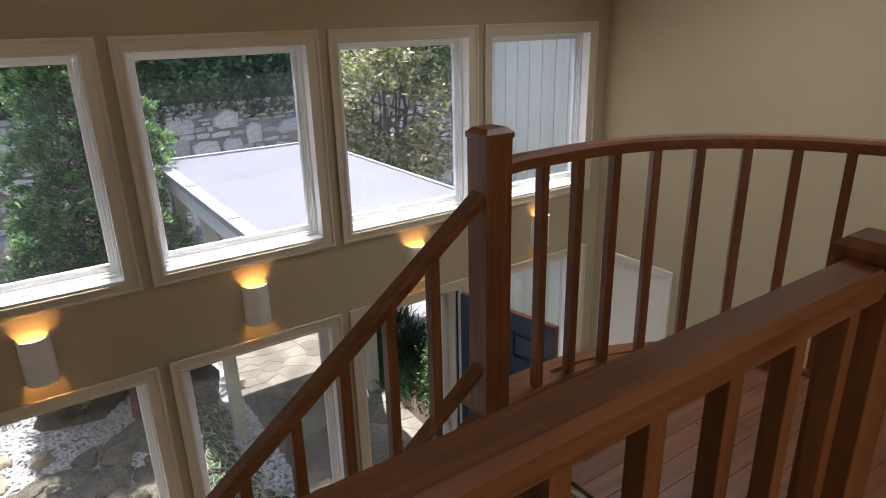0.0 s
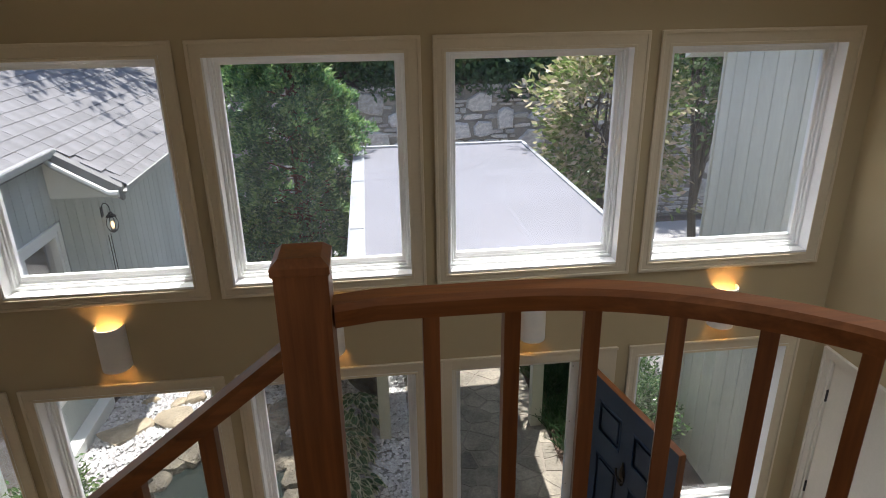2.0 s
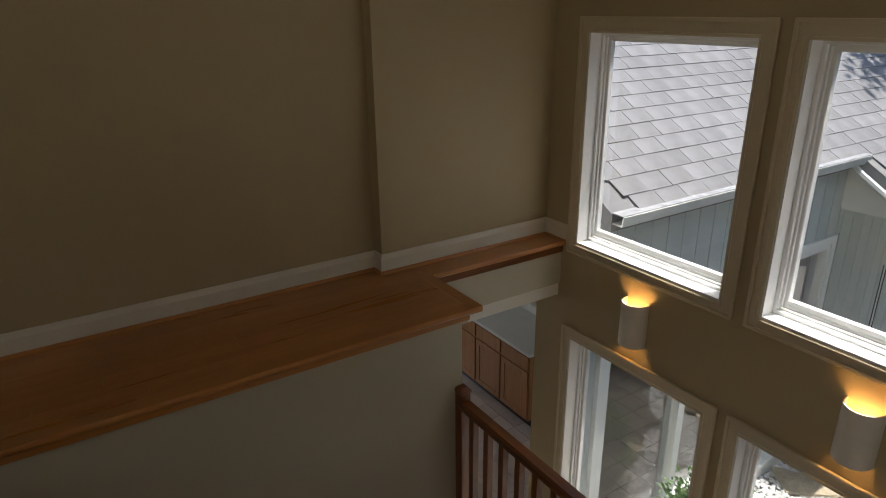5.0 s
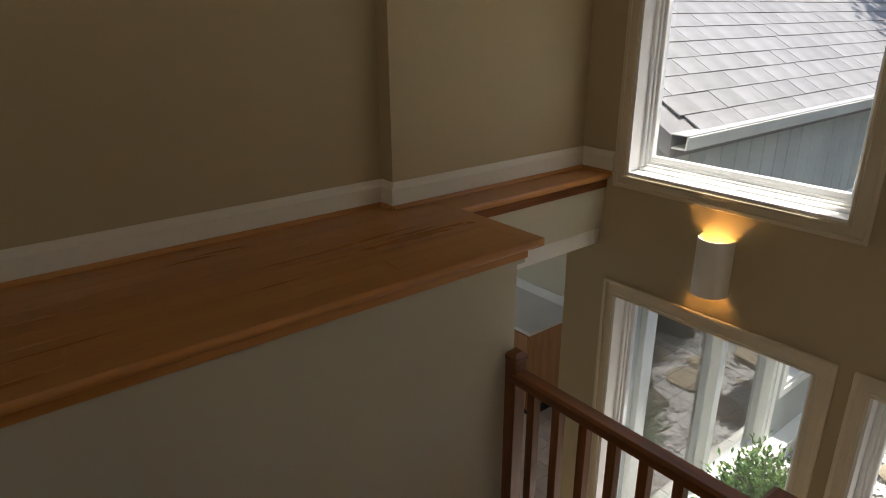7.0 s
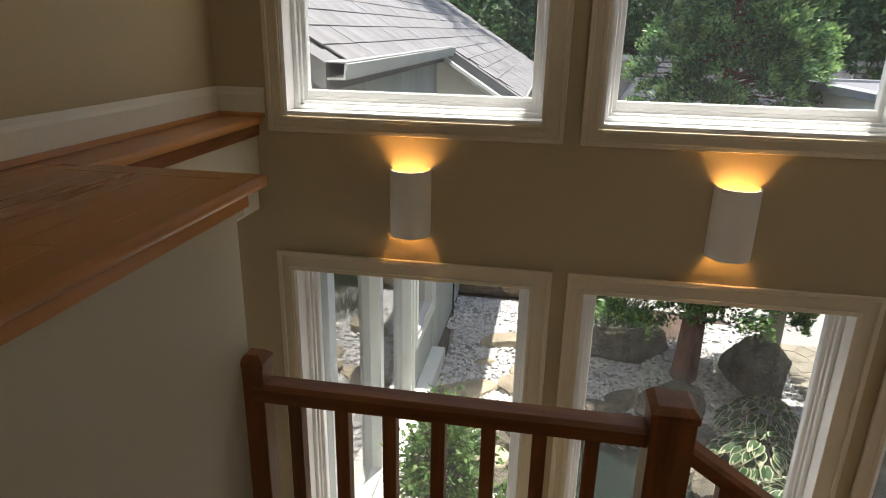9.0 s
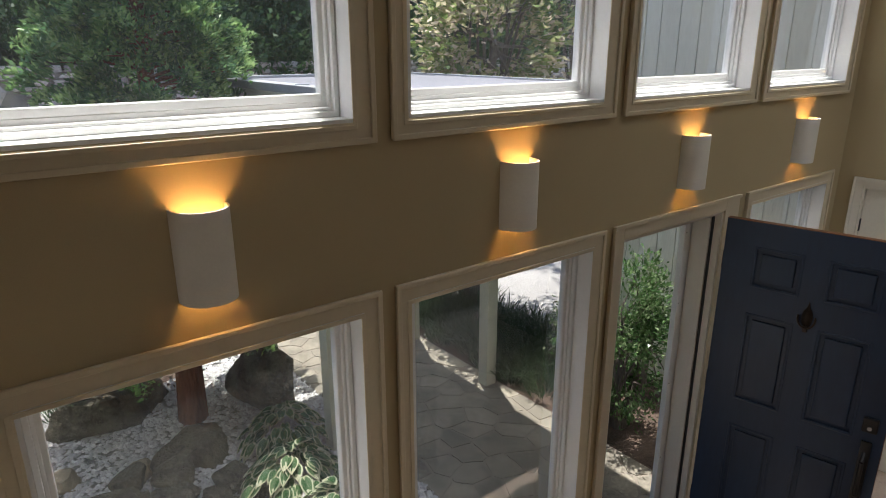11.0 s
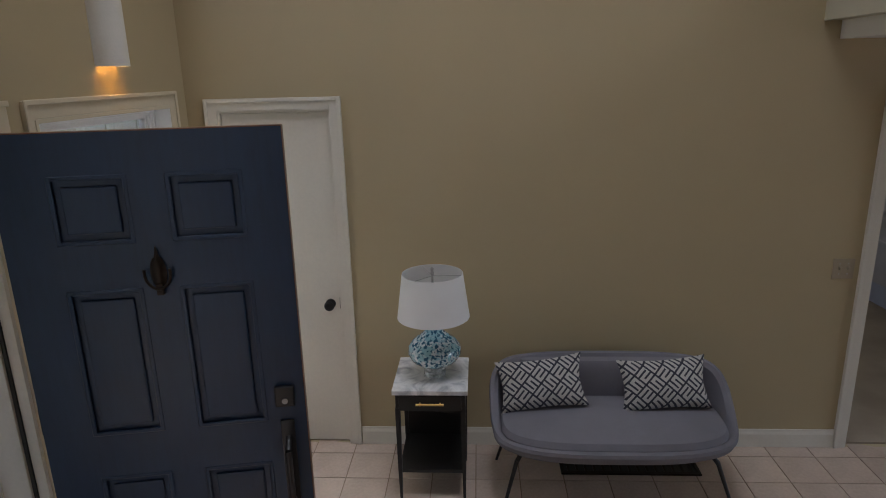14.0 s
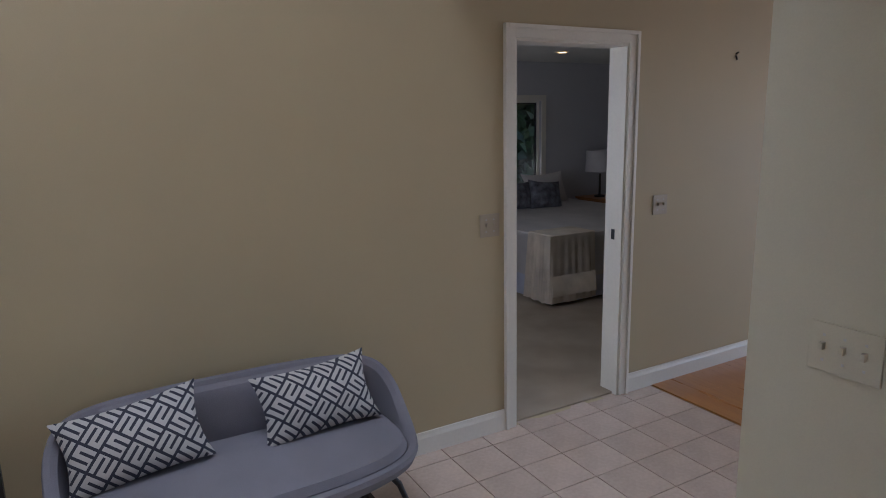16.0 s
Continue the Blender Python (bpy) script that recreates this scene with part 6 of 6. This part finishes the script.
for k, (x, zc, hx, hz, me, tw) in enumerate(stones):
    m4 = Matrix.LocRotScale((x, 12.62 + rnd.uniform(-0.012, 0.012), zc), Euler((0, radians(tw), 0)), (hx, 1.0, hz))
    if k < 300:
        o = new("stone", me)
        o.parent = rw
        o.matrix_parent_inverse = world_of(rw).inverted()
        o.matrix_basis = m4
    else:
        o = len(sv)
        sv.extend(tuple(m4 @ v.co) for v in me.vertices)
        sf.extend(tuple(o + i for i in p.vertices) for p in me.polygons)
me = bpy.data.meshes.new("stone_field")
me.from_pydata(sv, [], sf)
me.materials.append(WALLROCK)
part("stone_field", me, WALLROCK, rw, kind="stuff")
lw_ob = thing("low_stone_wall", (-0.6, 8.85, -0.12), "low dry-laid wall of big brown stones behind the pebbles", "wall", kind="structure")
part("core", box(WX + 0.03, 8.80, -0.12, 0.3, 9.1, 0.38), JOINT, lw_ob)
EDGE = mat("brown_wall_stone", (0.24, 0.185, 0.125), 0.85, 0.3, 4, 30, 0.7, rand=0.2, dist=0.02)
for z0_, z1_, widths in ((-0.12, 0.17, (0.5, 0.42, 0.55, 0.36)), (0.17, 0.27, (0.34, 0.6, 0.3, 0.52)), (0.27, 0.39, (0.45, 0.3, 0.5, 0.55))):
    x = WX + 0.02
    for k, w in enumerate(widths):
        me = (shapes if z1_ - z0_ > 0.2 else flats)[(k * 3 + int(z1_ * 10)) % 6].copy()
        me.materials[0] = EDGE
        o = new("stone", me)
        o.parent = lw_ob
        o.matrix_parent_inverse = world_of(lw_ob).inverted()
        o.matrix_basis = Matrix.LocRotScale((x + w / 2, 8.80, (z0_ + z1_) / 2), Euler((0, 0, 0)), (w / 2 - 0.006, 1.0, (z1_ - z0_) / 2 - 0.005))
        x += w
setting("bank", box(-40, 12.9, 2.2, 60, 60, 2.66), SOIL, "dark planted bank above the stone wall", "ground")


# ---- trees and plants ----
def limb(bm, pts, r0, r1, n=9):
    for i, (a, b2) in enumerate(zip(pts, pts[1:])):
        f0, f1 = i / (len(pts) - 1), (i + 1) / (len(pts) - 1)
        rod(a, b2, r0 + (r1 - r0) * f0, r0 + (r1 - r0) * f1, n, bm)


def conifer(x, y, base, top, rad, label, clumps=980):
    """Tiers of flat feathery sprays with gaps between them and tips paled as if sunlit."""
    t = thing("conifer_tree", (x, y, base), label, "tree")
    bm = bmesh.new()
    limb(bm, [(x, y, base), (x + 0.03, y, base + 1.0), (x, y + 0.03, base + 3), (x, y, top)], 0.13, 0.02, 12)
    cs, ds = [], []
    for k in range(clumps):
        u = rnd.random()
        zz = base + 0.95 + (top - base - 0.95) * (1 - math.sqrt(1 - u * 0.97))
        a = rnd.uniform(0, 6.283)
        lump = 1 + 0.42 * noise.noise(Vector((math.cos(a) * 2.1, math.sin(a) * 2.1, zz * 2.2)))
        rr = rad * (1 - (zz - base) / (top - base)) * lump * rnd.uniform(0.3, 1.1) ** 0.75 + 0.04
        c = Vector((x + rr * math.cos(a), y + rr * math.sin(a), zz))
        d = Vector((math.cos(a + rnd.gauss(0, 0.3)), math.sin(a + rnd.gauss(0, 0.3)), rnd.uniform(-0.1, 0.75))).normalized()
        cs.append(c)
        ds.append(d)
        if k % 5 == 0:
            limb(bm, [(x, y, zz - 0.08), (c + Vector((x, y, zz))) / 2, c], 0.014, 0.004, 5)
    part("trunk", bm, BARK, t, "red brown trunk and branches", smooth=True)
    C, D = np.array([tuple(c) for c in cs]), np.array([tuple(d) for d in ds])
    S_ = unit(np.cross(D, rng.normal(0, 0.35, D.shape) + (0, 0, 1)))
    N_ = np.cross(S_, D)
    per = 95
    size = rng.uniform(0.12, 0.26, (len(C), 1))
    u = rng.random((len(C), per))
    v = rng.uniform(-1, 1, (len(C), per)) * (1.02 - u) * 0.62
    w = rng.normal(0, 0.16, (len(C), per))
    P = C[:, None] + (D[:, None] * u[..., None] + S_[:, None] * v[..., None] + N_[:, None] * (w - 0.35 * u * u)[..., None]) * size[..., None]
    L = D[:, None] + S_[:, None] * np.sign(v)[..., None] * 0.8 + N_[:, None] * 0.3 + rng.normal(0, 0.25, P.shape)
    tip = (u > 0.62) | (np.abs(v) > 0.4)
    leaves("crown", P[~tip], L[~tip], 0.06, 0.026, LEAF_CON, t)
    leaves("sunlit_tips", P[tip], L[tip], 0.05, 0.022, LEAF_TIP, t)
    return t


# Paler copy of the conifer green: sunlight put into the tip colour.
LEAF_TIP = leafmat("conifer_sunlit_tip_green", [(0.09, 0.2, 0.06), (0.2, 0.35, 0.11), (0.4, 0.55, 0.22)], 0.4)
conifer(1.0, 7.1, -0.12, 5.9, 1.04, "dense dark green conifer with red brown trunk by the pond")


def broadleaf(name, x, y, z0, z1, centre, radii, n, size, material, label, category, bark=BARKG, stems=3, spread=0.35, gaps=0.35, flat=0.0):
    """A tree or shrub: limbs that fork into a crown of leaf sprays with gaps."""
    t = thing(name, (x, y, z0), label, category)
    bm = bmesh.new()
    twigs = []
    for s in range(stems):
        a = 2 * math.pi * s / stems + rnd.uniform(-0.4, 0.4)
        p0 = Vector((x + 0.04 * math.cos(a), y + 0.04 * math.sin(a), z0))
        p1 = Vector((x + spread * 0.5 * math.cos(a), y + spread * 0.5 * math.sin(a), z0 + (centre[2] - z0) * 0.55))
        p2 = Vector((centre[0] + radii[0] * 0.35 * math.cos(a), centre[1] + radii[1] * 0.35 * math.sin(a), centre[2]))
        w = 0.016 + 0.018 * (z1 - z0) / 2
        limb(bm, [p0, p1, p2], w, w * 0.45, 8)
        for q in range(9):
            e = Vector((rnd.gauss(0, 1), rnd.gauss(0, 1), rnd.gauss(0.2, 1))).normalized()
            tip = Vector(centre) + Vector((e.x * radii[0], e.y * radii[1], e.z * radii[2])) * rnd.uniform(0.6, 0.98)
            limb(bm, [p2 if q % 2 else p1, (p2 + tip) / 2 + Vector((0, 0, 0.05)), tip], w * 0.4, 0.003, 5)
            twigs.append(tip)
    part("trunk", bm, bark, t, smooth=True)
    sprays = max(1, n // 14)
    v = unit(rng.normal(size=(sprays, 3)))
    rr = rng.uniform(0.25, 1.0, sprays) ** 0.5
    lump = 0.85 + 0.25 * np.sin(v[:, 0] * 5 + 1) * np.sin(v[:, 1] * 6 + 2) + 0.15 * np.sin(v[:, 2] * 9)
    c = np.array(centre) + v * np.array(radii) * (rr * lump)[:, None]
    keep = np.array([noise.noise(Vector(p) * (2.2 / max(radii)) + Vector((x, y, 3))) > -gaps for p in c])
    c, v = c[keep], v[keep]
    P = np.repeat(c, 14, 0) + rng.normal(0, size * 0.95, (len(c) * 14, 3)) * (1, 1, 1 - flat)
    D = np.repeat(v, 14, 0) + rng.normal(0, 0.7, (len(c) * 14, 3)) + (0, 0, 0.1)
    D[:, 2] *= 1 - flat
    leaves("crown", P, D, size, size * 0.45, material, t)
    return t


broadleaf("maple_tree", 4.55, 7.5, -0.12, 4.6, (4.55, 7.3, 3.0), (0.95, 0.9, 1.5), 13000, 0.1, LEAF_MAP, "young maple with yellow green and pink tinged leaves, palest ones brightened as sunlit", "tree", gaps=0.12, flat=0.45)
broadleaf("shrub", 3.85, 4.75, -0.12, 2.2, (3.85, 4.75, 0.66), (0.46, 0.46, 0.78), 15000, 0.045, LEAF_SHR, "glossy green shrub beside the front door", "shrub", stems=5, gaps=0.04)
broadleaf("shrub", 4.35, 5.5, -0.12, 1.2, (4.35, 5.5, 0.32), (0.4, 0.4, 0.42), 8000, 0.045, LEAF_SHR, "glossy green shrub beside the front door", "shrub", stems=5, gaps=0.04)
broadleaf("crape_tree", 5.6, 6.6, -0.12, 5.0, (5.7, 6.8, 3.8), (1.0, 1.0, 1.1), 8000, 0.08, LEAF_SHR, "multi-stemmed tree with grey trunks by the drive", "tree", stems=4, spread=0.6, gaps=0.1)
broadleaf("juniper_shrub", -1.0, 4.75, -0.12, 0.9, (-1.0, 4.75, 0.35), (0.3, 0.33, 0.5), 5200, 0.05, LEAF_JUN, "bright green feathery juniper under the window", "shrub", stems=4, gaps=0.3)
broadleaf("juniper_shrub", -0.45, 4.35, -0.12, 0.6, (-0.45, 4.35, 0.2), (0.28, 0.2, 0.36), 3200, 0.045, LEAF_JUN, "bright green feathery juniper beside the pond", "shrub", stems=4, gaps=0.3)


# tall trees on the bank whose crowns dapple the drive and the roofs
for tx, ty, cx_t, cy_t, cz_t in ((-4.6, 14.2, -3.2, 11.4, 9.0), (9.6, 14.4, 8.8, 11.4, 9.0)):
    broadleaf("shade_tree", tx, ty, 2.6, 11.5, (cx_t, cy_t, cz_t), (2.4, 2.2, 1.6), 9000, 0.2, LEAF_HED, "tall leafy shade tree on the bank above the stone wall", "tree", stems=3, spread=0.6, gaps=0.05)


def hosta(x, y, n, r, seed):
    t = thing("hosta", (x, y, -0.12), "variegated hosta clump with cream edged leaves", "plant", "hosta clumps")
    rr = random.Random(seed)
    for nm, mt, sc, dz in (("leaf_margins", LEAF_EDGE, 1.0, 0.0), ("leaf_blades", LEAF_HOS, 0.78, 0.003)):
        rr = random.Random(seed)
        bm = bmesh.new()
        for k in range(n):
            a = rr.uniform(0, 6.28)
            e = rr.uniform(0.15, 1.0)
            L = rr.uniform(0.09, 0.15)
            W = L * 0.64
            bx_, by_ = x + r * e * math.cos(a) * 0.75, y + r * e * math.sin(a) * 0.75
            z = -0.12 + 0.34 - 0.22 * e + rr.uniform(-0.03, 0.05)
            d = Vector((math.cos(a), math.sin(a), 0.35 - 0.7 * e)).normalized()
            s = Vector((-math.sin(a), math.cos(a), 0))
            up = s.cross(d) * -1
            prev = None
            for q in range(6):
                f = q / 5
                w = W * math.sin(math.pi * min(1, 0.12 + f * 0.88)) ** 0.8 * sc * 0.5
                c = Vector((bx_, by_, z + dz)) + d * L * (0.5 + (f - 0.5) * (sc if sc < 1 else 1)) + Vector((0, 0, -0.10 * f * f * L / 0.2))
                row = [bm.verts.new(c - s * w + up * 0.015), bm.verts.new(c), bm.verts.new(c + s * w + up * 0.015)]
                if prev:
                    for i in range(2):
                        bm.faces.new((prev[i], prev[i + 1], row[i + 1], row[i]))
                prev = row
        part(nm, bm, mt, t, smooth=True)


hosta(1.48, 6.25, 150, 0.4, 1)
hosta(1.3, 5.7, 150, 0.42, 2)
hosta(1.36, 5.1, 130, 0.38, 3)
hosta(1.52, 4.55, 110, 0.34, 4)


def grass_clump(x, y, n, h, spread):
    a = rng.uniform(0, 2 * np.pi, n)
    r = spread * np.sqrt(rng.random(n))
    P = np.stack([x + r * np.cos(a), y + r * np.sin(a), np.full(n, -0.12)], 1)
    D = np.stack([np.cos(a) * rng.uniform(0.1, 0.9, n), np.sin(a) * rng.uniform(0.1, 0.9, n), np.ones(n)], 1)
    return P, D


Ps, Ds = [], []
for k in range(75):
    P, D = grass_clump(rng.uniform(3.6, 4.7), rng.uniform(5.4, 8.0), 80, 0.3, 0.12)
    Ps.append(P)
    Ds.append(D)
for k in range(20):
    P, D = grass_clump(rng.uniform(-0.4, 0.9), rng.uniform(7.7, 8.8), 60, 0.3, 0.12)
    Ps.append(P)
    Ds.append(D)
tagged(leaves("border_grass", np.concatenate(Ps), np.concatenate(Ds), 0.29, 0.014, LEAF_GRS, curl=0.28), "dark strappy border grass along the path", "grass", kind="stuff")

# ivy and shrubs along the top of the stone wall, woods behind
n = 48000
P = np.stack([rng.uniform(-7, 14, n), rng.uniform(12.5, 14.2, n), 2.62 + np.abs(rng.normal(0, 0.35, n))], 1)
P[:, 2] += 0.35 * np.sin(P[:, 0] * 1.7) * np.sin(P[:, 0] * 0.6 + 1) + (P[:, 1] - 12.5) * 0.5
tagged(leaves("hedge", P, rng.normal(size=(n, 3)) + (0, -0.6, 0.3), 0.13, 0.07, LEAF_HED), "dark green hedge over the stone wall", "hedge", kind="stuff")
n = 130000
P = np.stack([rng.uniform(-26, 32, n), rng.uniform(14.5, 23, n), rng.uniform(2.3, 13, n)], 1)
keep = np.array([noise.noise(Vector((p[0] * 0.35, p[1] * 0.3, p[2] * 0.35))) > -0.22 for p in P])
P = P[keep]
tagged(leaves("woods", P, rng.normal(size=(len(P), 3)) + (0, -0.5, 0.2), 0.42, 0.26, LEAF_HED), "dark leafy woodland behind the garden", "woods", kind="stuff")
bm = bmesh.new()
for k in range(26):
    x, yq = rnd.uniform(-24, 28), rnd.uniform(16, 23)
    limb(bm, [(x, yq, 2.5), (x + rnd.uniform(-0.3, 0.3), yq, 8), (x + rnd.uniform(-0.6, 0.6), yq, 14)], rnd.uniform(0.12, 0.25), 0.05, 8)
tagged(part("woodland_trunks", bm, BARKG, smooth=True), "dark trunks of the woodland", "woods", kind="stuff")
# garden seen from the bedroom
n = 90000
# Leaf mass rises to 8 m, out of view, added to cast shade.
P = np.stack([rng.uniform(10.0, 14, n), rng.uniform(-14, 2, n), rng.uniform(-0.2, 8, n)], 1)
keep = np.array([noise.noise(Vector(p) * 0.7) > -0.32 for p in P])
# The dark grass leaves stand for shade on these shrubs.
tagged(leaves("garden_shrubs", P[keep], rng.normal(size=(keep.sum(), 3)), 0.26, 0.15, LEAF_GRS), "leafy green shrubs outside the bedroom, darkened for shade, with unseen cover above", "shrub", kind="stuff")
DISTANT = mat("distant_foliage", (0.05, 0.085, 0.035), 1.0, 0.4, 0.25, 3, 0)
bm = bmesh.new()
arc = [(90 * math.sin(radians(a)), 10 + 90 * math.cos(radians(a))) for a in range(-100, 161, 5)]
cols_ = [[bm.verts.new((x, yq, z)) for z in (-2, 30)] for x, yq in arc]
for a, b2 in zip(cols_, cols_[1:]):
    bm.faces.new((a[0], b2[0], b2[1], a[1]))
setting("backdrop", bm, DISTANT, "dark distant tree line", "backdrop")
